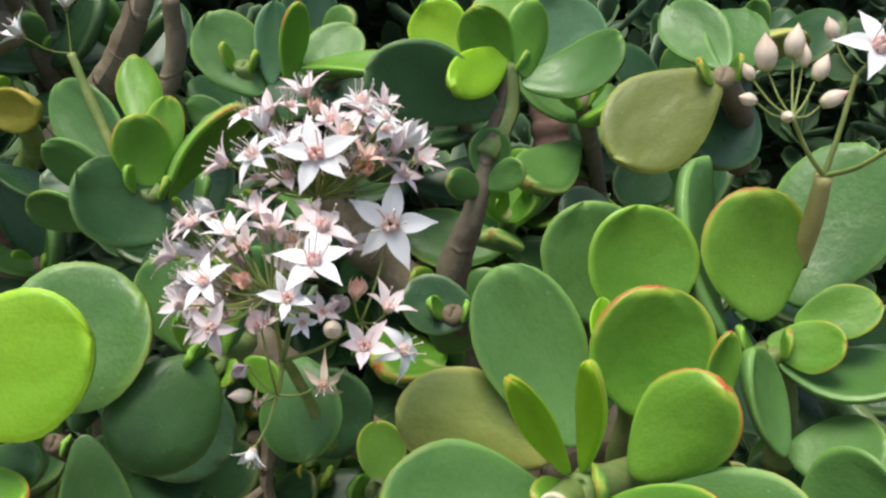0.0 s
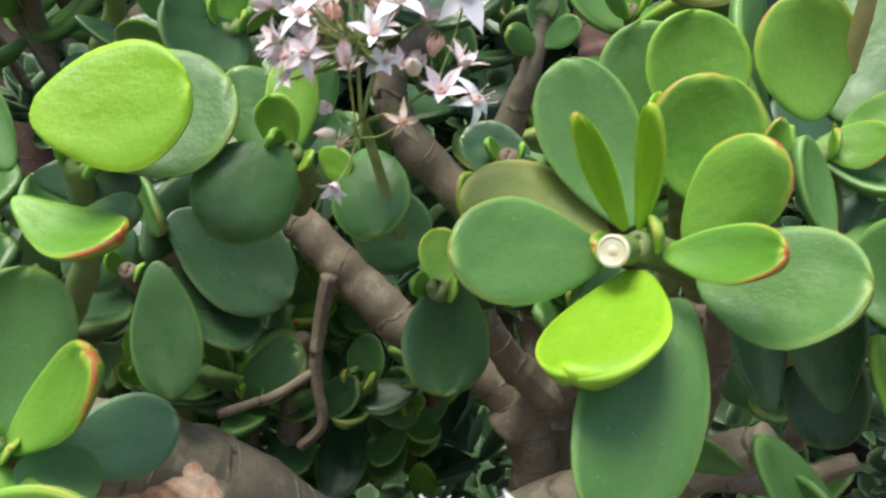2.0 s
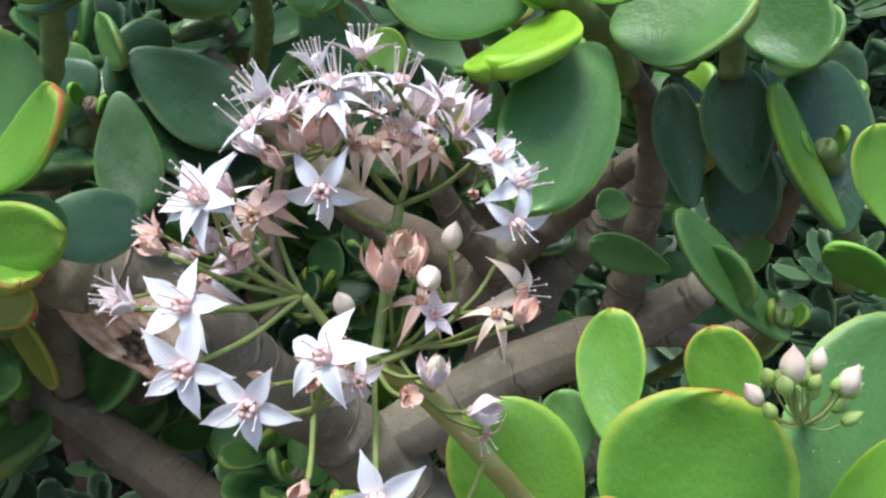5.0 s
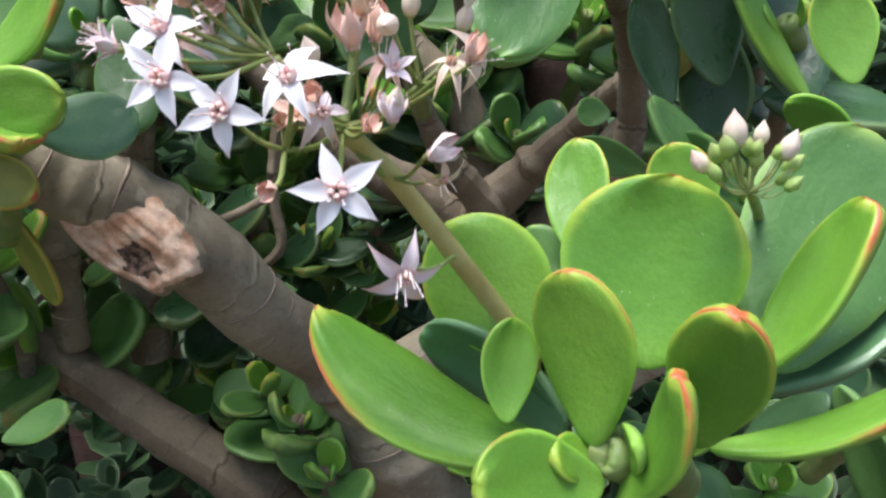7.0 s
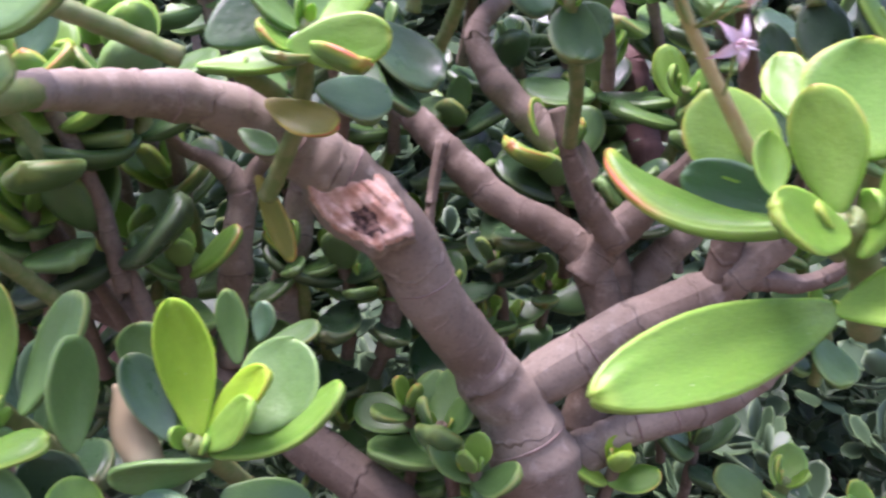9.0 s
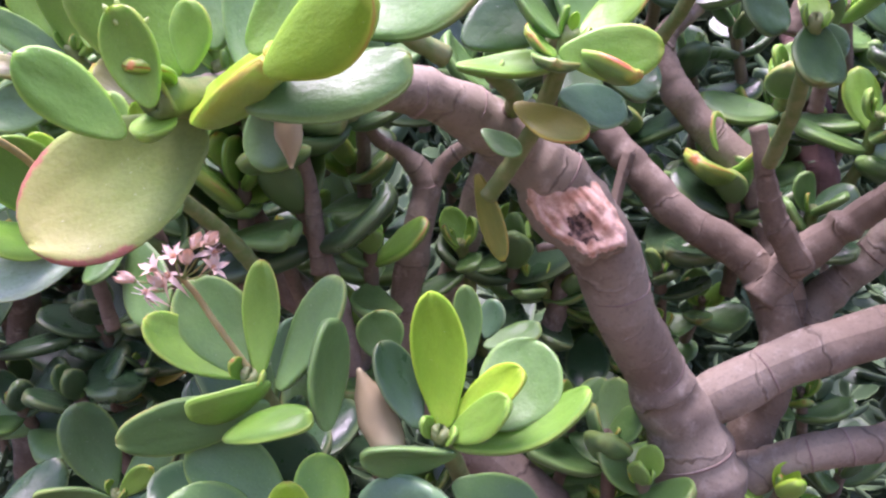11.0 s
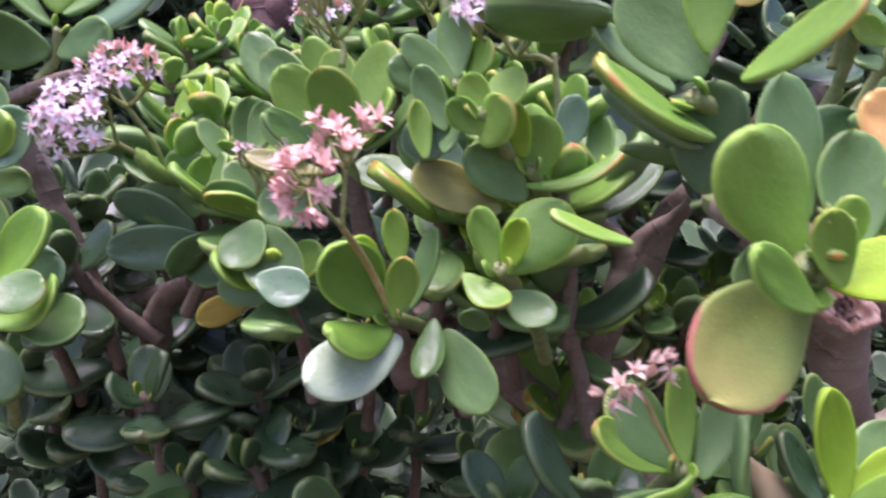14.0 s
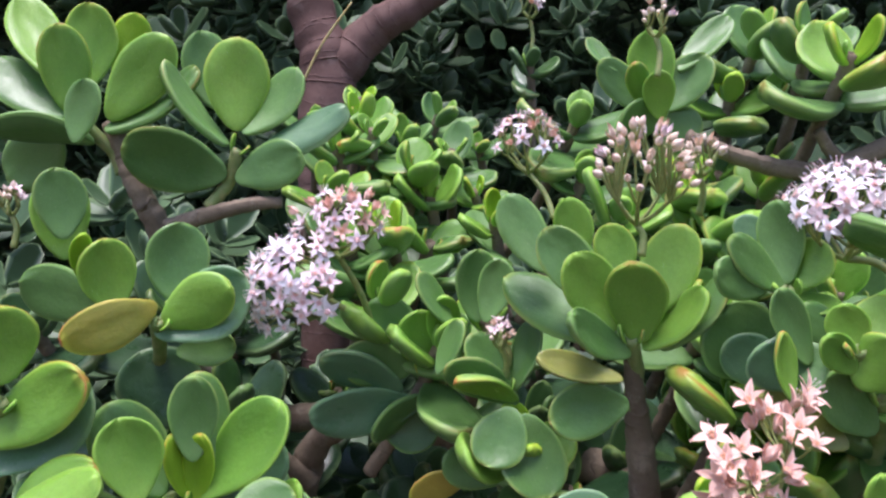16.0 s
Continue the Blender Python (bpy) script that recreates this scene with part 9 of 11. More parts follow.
s = shoot(-0.659, 0.2349, 0.6919, -0.6929, 0.3045, 0.6173, 0.0035, "large rounded jade leaves at the edge of the bush")
leaf(s, -0.6596, 0.2344, 0.7007, -0.6612, 0.228, 0.7355, 0.0382, 0.60, -0.79, -0.12, 0.1, "fresh")
leaf(s, -0.6697, 0.2363, 0.6736, -0.6216, 0.2222, 0.7077, 0.032, -0.36, -0.92, 0.12, 0.2, "fresh")
leaf(s, -0.6689, 0.237, 0.6618, -0.6262, 0.2374, 0.706, 0.0415, -0.12, -0.98, 0.13, 0.3, "blue")
leaf(s, -0.6529, 0.2378, 0.6421, -0.6133, 0.2245, 0.6679, 0.0233, -0.52, -0.75, 0.41, -0.2, "fresh")
leaf(s, -0.6544, 0.2077, 0.612, -0.6322, 0.2061, 0.6284, 0.0191, -0.39, -0.80, 0.45, 0.1, "fresh")
leaf(s, -0.6462, 0.188, 0.5825, -0.6023, 0.1854, 0.6046, 0.0232, -0.36, -0.69, 0.63, 0.1, "mature")
leaf(s, -0.6429, 0.2607, 0.6131, -0.6418, 0.2587, 0.6441, 0.0341, 0.05, -1.00, -0.06, 0.1, "old")
s = shoot(-0.5959, 0.2303, 0.6439, -0.6093, 0.3218, 0.5536, 0.0035, "jade shoot at the foot of the view")
leaf(s, -0.5963, 0.23, 0.6514, -0.607, 0.2297, 0.6884, 0.0299, 0.41, -0.91, 0.11, 0.1, "fresh")
leaf(s, -0.5774, 0.2491, 0.6656, -0.5789, 0.2477, 0.7058, 0.0236, 0.19, -0.98, -0.03, 0.1, "mature")
leaf(s, -0.6485, 0.2032, 0.648, -0.6048, 0.1978, 0.6697, 0.0254, -0.38, -0.71, 0.59, 0.1, "fresh")
leaf(s, -0.5568, 0.2262, 0.6432, -0.5279, 0.2335, 0.6546, 0.0283, -0.01, -0.83, 0.56, 0.1, "mature")
s = shoot(-0.5799, 0.3513, 0.8281, -0.5961, 0.3597, 0.7936, 0.0035, "upper jade shoot with an upright leaf")
leaf(s, -0.5805, 0.3509, 0.8401, -0.5828, 0.3489, 0.8965, 0.0397, 0.18, -0.98, -0.03, 0.1, "fresh")
leaf(s, -0.5853, 0.3524, 0.8135, -0.645, 0.3453, 0.8262, 0.0422, 0.01, -0.88, -0.47, 0.1, "mature")
leaf(s, -0.5797, 0.3519, 0.811, -0.5399, 0.3363, 0.8256, 0.0305, -0.37, -0.93, 0.01, 0.1, "mature")
leaf(s, -0.5852, 0.3517, 0.8313, -0.6249, 0.3497, 0.8796, 0.0211, 0.69, -0.48, 0.54, 0.2, "mature")
leaf(s, -0.5763, 0.3505, 0.8386, -0.5463, 0.3522, 0.8812, 0.0293, -0.39, -0.87, 0.31, 0.2, "mature")
leaf(s, -0.5711, 0.3505, 0.8234, -0.5149, 0.3433, 0.857, 0.0274, -0.36, -0.82, 0.43, 0.1, "blue")
leaf(s, -0.6279, 0.389, 0.8239, -0.618, 0.3872, 0.8426, 0.0219, 0.19, -0.96, -0.19, 0.1, "amber")
leaf(s, -0.597, 0.3844, 0.8582, -0.6105, 0.3838, 0.9087, 0.0328, 0.20, -0.98, 0.04, 0.1, "mature")
s = shoot(-0.6726, 0.3606, 0.8408, -0.6503, 0.3701, 0.8125, 0.0035, "upper jade shoot with leaves spread flat")
leaf(s, -0.6815, 0.3613, 0.8472, -0.6869, 0.3534, 0.898, 0.0306, 0.40, -0.91, -0.10, 0.1, "fresh")
leaf(s, -0.6696, 0.3392, 0.8252, -0.6634, 0.3371, 0.8625, 0.0223, -0.19, -0.98, -0.02, 0.1, "mature")
leaf(s, -0.6574, 0.3589, 0.8432, -0.6243, 0.3534, 0.8952, 0.0342, 0.02, -0.99, -0.12, 0.1, "fresh")
leaf(s, -0.683, 0.3616, 0.8437, -0.7338, 0.3764, 0.8785, 0.0346, 0.14, -0.82, 0.56, 0.1, "mature")
leaf(s, -0.6652, 0.3603, 0.8292, -0.7253, 0.3557, 0.8311, 0.0271, 0.01, -0.50, -0.87, 0.2, "mature")
leaf(s, -0.6587, 0.3593, 0.8363, -0.6078, 0.3631, 0.8793, 0.0242, -0.35, -0.80, 0.49, 0.2, "mature")
leaf(s, -0.6875, 0.3613, 0.8641, -0.7212, 0.3842, 0.9214, 0.0315, 0.26, -0.83, 0.49, 0.1, "fresh")
leaf(s, -0.6775, 0.3817, 0.8663, -0.6785, 0.3798, 0.9199, 0.0322, 0.22, -0.98, -0.03, 0.1, "fresh")
leaf(s, -0.6937, 0.3846, 0.8369, -0.7288, 0.4002, 0.808, 0.0397, -0.24, -0.95, -0.23, 0.1, "mature")
leaf(s, -0.6672, 0.3308, 0.7577, -0.6729, 0.3295, 0.8055, 0.032, 0.40, -0.92, 0.02, 0.1, "fresh")
leaf(s, -0.6633, 0.3907, 0.8769, -0.6509, 0.3878, 0.9177, 0.0255, 0.29, -0.94, -0.16, 0.1, "lime")
s = shoot(-0.3746, 0.2273, 0.7316, -0.3664, 0.2473, 0.6968, 0.0035, "large jade rosette under the bud head")
leaf(s, -0.3816, 0.2278, 0.7366, -0.4065, 0.2227, 0.7707, 0.0273, -0.01, -0.99, -0.16, 0.1, "fresh")
leaf(s, -0.3705, 0.2269, 0.7304, -0.3827, 0.2095, 0.7676, 0.0295, -0.22, -0.85, -0.47, 0.1, "fresh")
leaf(s, -0.3915, 0.2285, 0.7469, -0.4161, 0.2383, 0.7833, 0.0251, -0.17, -0.97, 0.15, 0.1, "mature")
leaf(s, -0.3671, 0.2261, 0.7427, -0.3495, 0.2289, 0.7883, 0.0285, -0.41, -0.89, 0.21, 0.1, "fresh")
leaf(s, -0.3826, 0.2282, 0.7312, -0.4248, 0.2856, 0.7595, 0.0303, -0.44, -0.64, 0.63, 0.1, "mature")
leaf(s, -0.3748, 0.2276, 0.7248, -0.4102, 0.2068, 0.7427, 0.0204, 0.57, -0.79, 0.23, 0.2, "mature")
leaf(s, -0.369, 0.2269, 0.7278, -0.3465, 0.2103, 0.7577, 0.0212, -0.82, -0.41, 0.39, 0.2, "fresh")
leaf(s, -0.361, 0.226, 0.7282, -0.3313, 0.2214, 0.7668, 0.0189, -0.76, -0.37, 0.54, 0.2, "mature")
leaf(s, -0.4115, 0.2516, 0.7626, -0.4314, 0.2631, 0.8013, 0.0236, -0.19, -0.96, 0.19, 0.1, "mature")
leaf(s, -0.3748, 0.2425, 0.7586, -0.3817, 0.2475, 0.7882, 0.0212, -0.26, -0.96, 0.10, 0.1, "fresh")
leaf(s, -0.3814, 0.2181, 0.7141, -0.4217, 0.2202, 0.7229, 0.0149, -0.11, -0.73, 0.68, 0.1, "olive")
leaf(s, -0.3762, 0.2232, 0.7026, -0.4145, 0.22, 0.6939, 0.0263, 0.07, -0.99, 0.08, 0.1, "mature")
leaf(s, -0.389, 0.2707, 0.7671, -0.3968, 0.2702, 0.8027, 0.0209, -0.26, -0.96, -0.07, 0.1, "fresh")
s = shoot(-0.4246, 0.2749, 0.7004, -0.4014, 0.3176, 0.6529, 0.0035, "jade shoot with a tiny withered flower head")
leaf(s, -0.4178, 0.2744, 0.6941, -0.4574, 0.2737, 0.7105, 0.0237, -0.15, -0.90, -0.40, 0.2, "mature")
leaf(s, -0.4232, 0.2747, 0.7013, -0.4439, 0.2802, 0.7284, 0.0224, 0.12, -0.95, 0.28, 0.1, "mature")
leaf(s, -0.4178, 0.2744, 0.6947, -0.4536, 0.2605, 0.7048, 0.0175, 0.01, -0.60, -0.80, 0.2, "fresh")
leaf(s, -0.4202, 0.2745, 0.7, -0.4104, 0.2785, 0.7375, 0.018, -0.75, -0.61, 0.26, 0.1, "mature")
leaf(s, -0.4365, 0.3073, 0.7336, -0.437, 0.3058, 0.7746, 0.0256, 0.03, -1.00, -0.04, 0.1, "mature")
leaf(s, -0.449, 0.3088, 0.7298, -0.4697, 0.3098, 0.7602, 0.0176, 0.58, -0.70, 0.42, 0.1, "mature")
leaf(s, -0.4334, 0.2962, 0.7342, -0.4259, 0.294, 0.769, 0.0219, -0.49, -0.87, 0.05, 0.1, "mature")
leaf(s, -0.4218, 0.2641, 0.6925, -0.438, 0.2561, 0.665, 0.0287, -0.24, -0.89, 0.40, 0.1, "mature")
leaf(s, -0.4174, 0.2637, 0.6898, -0.4062, 0.2533, 0.6496, 0.0344, -0.05, -0.97, 0.24, 0.1, "mature")
leaf(s, -0.4595, 0.2892, 0.7059, -0.4488, 0.2869, 0.7354, 0.0168, -0.76, -0.61, 0.23, 0.1, "mature")
leaf(s, -0.4211, 0.2982, 0.6472, -0.4528, 0.3012, 0.6582, 0.025, -0.03, -0.98, 0.17, 0.1, "mature")
leaf(s, -0.4352, 0.3105, 0.6472, -0.4688, 0.3147, 0.6321, 0.0192, 0.01, -0.96, -0.28, 0.1, "amber")
umbel("tiny straw-coloured withered flower head", -0.431, 0.2636, 0.7293, -0.09, -0.40, 0.91, 0.011, 12, [("bud", "cream", 0), ("bud", "cream", 0), ("shut", "pink", 3), ("shut", "straw", 3), ("bud", "cream", 0), ("half", "pink", 4)], (-0.4249, 0.2747, 0.7057), 225, 0.008, 1)
s = shoot(-0.3199, 0.344, 0.8657, -0.3183, 0.3346, 0.825, 0.0035, "upright jade shoot against the dark")
leaf(s, -0.322, 0.3439, 0.8727, -0.3287, 0.3428, 0.9196, 0.03, -0.30, -0.95, -0.07, 0.1, "fresh")
leaf(s, -0.3325, 0.3452, 0.8686, -0.3583, 0.3467, 0.8996, 0.0222, -0.13, -0.99, -0.06, 0.1, "mature")
leaf(s, -0.3236, 0.3337, 0.8615, -0.329, 0.3224, 0.8889, 0.0201, -0.31, -0.86, -0.41, 0.1, "fresh")
leaf(s, -0.3165, 0.3435, 0.8694, -0.2935, 0.3354, 0.9044, 0.0302, -0.51, -0.85, 0.14, 0.1, "mature")
leaf(s, -0.3089, 0.3417, 0.8948, -0.275, 0.3453, 0.9332, 0.0231, -0.51, -0.69, 0.51, 0.1, "mature")
leaf(s, -0.3272, 0.3446, 0.8707, -0.3428, 0.3291, 0.8941, 0.0162, 0.02, -0.84, -0.54, 0.1, "fresh")
leaf(s, -0.348, 0.3459, 0.8929, -0.3646, 0.3576, 0.9161, 0.013, 0.14, -0.84, 0.52, 0.1, "mature")
leaf(s, -0.3197, 0.3441, 0.8621, -0.3479, 0.3364, 0.8586, 0.0283, 0.29, -0.86, -0.42, 0.1, "mature")
leaf(s, -0.3215, 0.3443, 0.862, -0.2927, 0.3415, 0.8563, 0.0322, -0.10, -1.00, 0.00, 0.1, "mature")
umbel("pale bud head above the shoot", -0.3361, 0.3113, 0.9169, -0.08, -0.32, 0.94, 0.0201, 10, [("bud", "cream", 0), ("bud", "cream", 0), ("shut", "pink", 3), ("shut", "straw", 3), ("bud", "cream", 0), ("half", "pink", 4)], (-0.3343, 0.3124, 0.8818), 232, 0.011, 0.8)
s = shoot(-0.3117, 0.2013, 0.7576, -0.2772, 0.2587, 0.7158, 0.0035, "jade shoot under the white flower head")
leaf(s, -0.3119, 0.2011, 0.7614, -0.3168, 0.2045, 0.7997, 0.0207, -0.49, -0.87, 0.01, 0.1, "mature")
leaf(s, -0.313, 0.2014, 0.7575, -0.3404, 0.199, 0.7816, 0.0179, 0.21, -0.97, 0.14, 0.1, "mature")
leaf(s, -0.3207, 0.2022, 0.7584, -0.3475, 0.1982, 0.7673, 0.0204, 0.14, -0.99, -0.03, 0.1, "mature")
leaf(s, -0.3092, 0.2009, 0.759, -0.2989, 0.1989, 0.7826, 0.0231, -0.73, -0.63, 0.27, 0.1, "fresh")
leaf(s, -0.3082, 0.2164, 0.7751, -0.3266, 0.2231, 0.7921, 0.0162, -0.21, -0.97, 0.16, 0.1, "blue")
leaf(s, -0.3078, 0.2009, 0.7565, -0.2934, 0.1887, 0.7523, 0.0152, -0.27, -0.59, 0.76, 0.2, "fresh")
leaf(s, -0.3188, 0.1707, 0.728, -0.3321, 0.1709, 0.7591, 0.0155, -0.11, -0.99, -0.04, 0.1, "mature")
s = shoot(-0.3014, 0.1632, 0.734, -0.2553, 0.2364, 0.6738, 0.0035, "bright jade shoot beside the salmon flowers")
leaf(s, -0.3036, 0.1635, 0.7339, -0.3093, 0.1633, 0.7539, 0.0173, -0.49, -0.86, -0.15, 0.1, "fresh")
leaf(s, -0.3032, 0.1637, 0.7258, -0.3179, 0.1604, 0.7404, 0.0149, -0.06, -0.96, -0.28, 0.1, "fresh")
leaf(s, -0.2991, 0.163, 0.7341, -0.286, 0.165, 0.7578, 0.0232, -0.55, -0.75, 0.37, 0.1, "fresh")
leaf(s, -0.3018, 0.1638, 0.7201, -0.294, 0.1492, 0.7398, 0.0249, -0.79, -0.60, -0.14, 0.1, "fresh")
leaf(s, -0.3201, 0.1766, 0.718, -0.3365, 0.1799, 0.7337, 0.0263, -0.30, -0.95, -0.11, 0.1, "blue")
leaf(s, -0.3279, 0.1668, 0.7142, -0.3328, 0.1662, 0.7417, 0.0115, 0.21, -0.98, 0.02, 0.1, "fresh")
leaf(s, -0.3189, 0.1657, 0.717, -0.3163, 0.1755, 0.7372, 0.0141, -0.64, -0.66, 0.40, 0.1, "mature")
leaf(s, -0.3081, 0.2185, 0.7215, -0.3386, 0.2209, 0.7442, 0.0402, -0.14, -0.99, -0.09, 0.1, "mature")
s = shoot(-0.2337, 0.0743, 0.7221, -0.1691, 0.1276, 0.7021, 0.0035, "big near jade leaves with yellow rims")
leaf(s, -0.2270, 0.0751, 0.7084, -0.2694, 0.0742, 0.7364, 0.0230, 0.39, -0.55, 0.74, 0.1, "rimmed")
leaf(s, -0.2186, 0.0722, 0.7287, -0.1918, 0.0411, 0.7488, 0.0194, -0.49, -0.67, 0.55, 0.1, "fresh")
leaf(s, -0.2279, 0.0838, 0.6895, -0.2257, 0.0748, 0.7292, 0.0289, -0.13, -0.99, 0.04, 0.1, "deep")
leaf(s, -0.2206, 0.0858, 0.7056, -0.2634, 0.0873, 0.7309, 0.0239, 0.39, -0.63, 0.67, 0.1, "blue")
leaf(s, -0.2281, 0.0842, 0.7322, -0.253, 0.0928, 0.7715, 0.0317, -0.39, -0.92, -0.04, 0.1, "mature")
leaf(s, -0.2265, 0.0864, 0.6991, -0.2553, 0.0973, 0.7081, 0.0084, -0.43, -0.57, -0.70, 0.1, "mature")
leaf(s, -0.2285, 0.1161, 0.7354, -0.2601, 0.1254, 0.7677, 0.014, 0.16, -0.90, 0.41, 0.1, "mature")
leaf(s, -0.2553, 0.1147, 0.7663, -0.2996, 0.1788, 0.7866, 0.0302, -0.50, -0.07, -0.87, -0.1, "mature")
leaf(s, -0.2629, 0.1031, 0.7809, -0.3073, 0.1238, 0.8093, 0.0391, -0.29, -0.93, 0.23, 0.1, "mature")
leaf(s, -0.2305, 0.0731, 0.7382, -0.2287, 0.0698, 0.7843, 0.0218, 0.08, -1.00, -0.06, 0.1, "fresh")
leaf(s, -0.2589, 0.1912, 0.7218, -0.2526, 0.1937, 0.7528, 0.0184, 0.28, -0.95, 0.16, 0.1, "blue")
s = shoot(-0.2768, 0.1834, 0.7123, -0.2591, 0.2179, 0.673, 0.0035, "fresh jade shoot with a yellow-tinged leaf")
leaf(s, -0.2750, 0.1856, 0.7093, -0.2741, 0.1797, 0.7399, 0.0277, -0.04, -0.98, 0.20, 0.1, "fresh")
leaf(s, -0.2909, 0.1852, 0.6925, -0.3341, 0.1828, 0.7114, 0.0252, 0.20, -0.92, 0.34, 0.1, "olive")
leaf(s, -0.2788, 0.1844, 0.6985, -0.3088, 0.1772, 0.721, 0.0245, 0.16, -0.98, -0.10, 0.1, "mature")
leaf(s, -0.2792, 0.1839, 0.7054, -0.2320, 0.1771, 0.7246, 0.0171, 0.31, -0.29, 0.91, 0.3, "fresh")
leaf(s, -0.2798, 0.183, 0.719, -0.2939, 0.175, 0.746, 0.0179, -0.09, -0.94, -0.32, 0.1, "lime")
leaf(s, -0.2856, 0.1828, 0.7242, -0.3093, 0.1921, 0.7531, 0.0183, -0.11, -0.97, 0.22, 0.1, "mature")
leaf(s, -0.3081, 0.2053, 0.717, -0.3347, 0.2158, 0.7316, 0.0249, -0.37, -0.93, -0.02, 0.1, "blue")
s = shoot(-0.2947, 0.1444, 0.6626, -0.2625, 0.2217, 0.6196, 0.0035, "fresh jade shoot with a broad leaf")
leaf(s, -0.2947, 0.1444, 0.6626, -0.2647, 0.1459, 0.6915, 0.032, -0.22, -0.94, 0.27, 0.1, "fresh")
leaf(s, -0.2972, 0.1444, 0.6637, -0.3051, 0.1428, 0.69, 0.0147, -0.09, -0.99, -0.09, 0.1, "fresh")
leaf(s, -0.2927, 0.1444, 0.6615, -0.287, 0.1341, 0.6843, 0.0133, -0.60, -0.77, -0.20, 0.1, "lime")
leaf(s, -0.3105, 0.145, 0.6606, -0.2925, 0.1325, 0.6486, 0.0156, -0.10, -0.76, 0.64, 0.2, "fresh")
leaf(s, -0.2942, 0.1452, 0.6516, -0.2713, 0.1409, 0.6434, 0.0182, -0.02, -0.91, 0.42, 0.1, "mature")
leaf(s, -0.3036, 0.1459, 0.6451, -0.3055, 0.1573, 0.6365, 0.0149, -0.24, -0.61, -0.75, 0.1, "mature")
auto_shoot(-0.3493, 0.6041, 0.9646, 0.1, -0.45, 0.9, 0.036, 3, ['deep', 'old'], "dark jade shoot under a pink flower head", 2301, stem=0.09)
auto_shoot(-0.5064, 0.493, 0.879, -0.15, -0.45, 0.9, 0.04, 3, ['lime', 'fresh', 'mature'], "green jade shoot farther back in the bush", 442, stem=0.09)
auto_shoot(-0.4699, 0.4898, 0.8629, 0, -0.45, 0.9, 0.036, 3, ['fresh', 'mature', 'mature'], "green jade shoot farther back in the bush", 455, stem=0.09)
auto_shoot(-0.5217, 0.4525, 0.8488, 0.15, -0.45, 0.9, 0.04, 3, ['fresh', 'mature', 'mature'], "green jade shoot farther back in the bush", 468, stem=0.09)
auto_shoot(-0.4538, 0.4465, 0.8187, -0.15, -0.45, 0.9, 0.042, 3, ['lime', 'fresh', 'mature'], "green jade shoot farther back in the bush", 481, stem=0.09)
auto_shoot(-0.4316, 0.5075, 0.8592, 0, -0.45, 0.9, 0.036, 3, ['fresh', 'mature', 'mature'], "green jade shoot farther back in the bush", 494, stem=0.09)
auto_shoot(-0.482, 0.4711, 0.8197, 0.15, -0.45, 0.9, 0.034, 3, ['fresh', 'mature', 'mature'], "green jade shoot farther back in the bush", 507, stem=0.09)
auto_shoot(-0.4146, 0.4854, 0.8253, -0.15, -0.45, 0.9, 0.034, 3, ['lime', 'fresh', 'mature'], "green jade shoot farther back in the bush", 520, stem=0.09)
auto_shoot(-0.5416, 0.497, 0.8728, 0, -0.45, 0.9, 0.035, 3, ['fresh', 'mature', 'mature'], "green jade shoot farther back in the bush", 533, stem=0.09)
auto_shoot(-0.4385, 0.5499, 0.9001, 0.15, -0.45, 0.9, 0.034, 3, ['fresh', 'mature', 'mature'], "green jade shoot farther back in the bush", 546, stem=0.09)
auto_shoot(-0.5073, 0.5569, 0.9066, -0.15, -0.45, 0.9, 0.03, 3, ['lime', 'fresh', 'mature'], "green jade shoot farther back in the bush", 559, stem=0.09)
auto_shoot(-0.4028, 0.5472, 0.8723, 0, -0.45, 0.9, 0.03, 3, ['fresh', 'mature', 'mature'], "green jade shoot farther back in the bush", 572, stem=0.09)
auto_shoot(-0.36, 0.3914, 0.8688, 0.15, -0.45, 0.9, 0.04, 3, ['fresh', 'mature', 'mature'], "green jade shoot farther back in the bush", 585, stem=0.09)
auto_shoot(-0.3092, 0.3339, 0.8184, -0.15, -0.45, 0.9, 0.04, 3, ['lime', 'fresh', 'mature'], "green jade shoot farther back in the bush", 598, stem=0.09)
auto_shoot(-0.3025, 0.3129, 0.7827, 0, -0.45, 0.9, 0.036, 3, ['fresh', 'mature', 'mature'], "green jade shoot farther back in the bush", 611, stem=0.09)
auto_shoot(-0.36, 0.3713, 0.8272, 0.15, -0.45, 0.9, 0.035, 3, ['fresh', 'mature', 'mature'], "green jade shoot farther back in the bush", 624, stem=0.09)
auto_shoot(-0.2427, 0.4103, 0.8973, -0.15, -0.45, 0.9, 0.04, 3, ['lime', 'fresh', 'mature'], "green jade shoot farther back in the bush", 637, stem=0.09)
auto_shoot(-0.2245, 0.4068, 0.9391, 0, -0.45, 0.9, 0.04, 3, ['fresh', 'mature', 'mature'], "green jade shoot farther back in the bush", 650, stem=0.09)
auto_shoot(-0.2167, 0.3525, 0.9235, 0.15, -0.45, 0.9, 0.045, 3, ['fresh', 'mature', 'mature'], "green jade shoot farther back in the bush", 663, stem=0.09)
auto_shoot(-0.2217, 0.2999, 0.8972, -0.15, -0.45, 0.9, 0.045, 3, ['lime', 'fresh', 'mature'], "green jade shoot farther back in the bush", 676, stem=0.09)
auto_shoot(-0.5092, 0.3891, 0.7753, 0, -0.45, 0.9, 0.05, 3, ['fresh', 'mature', 'mature'], "green jade shoot farther back in the bush", 689, stem=0.09)
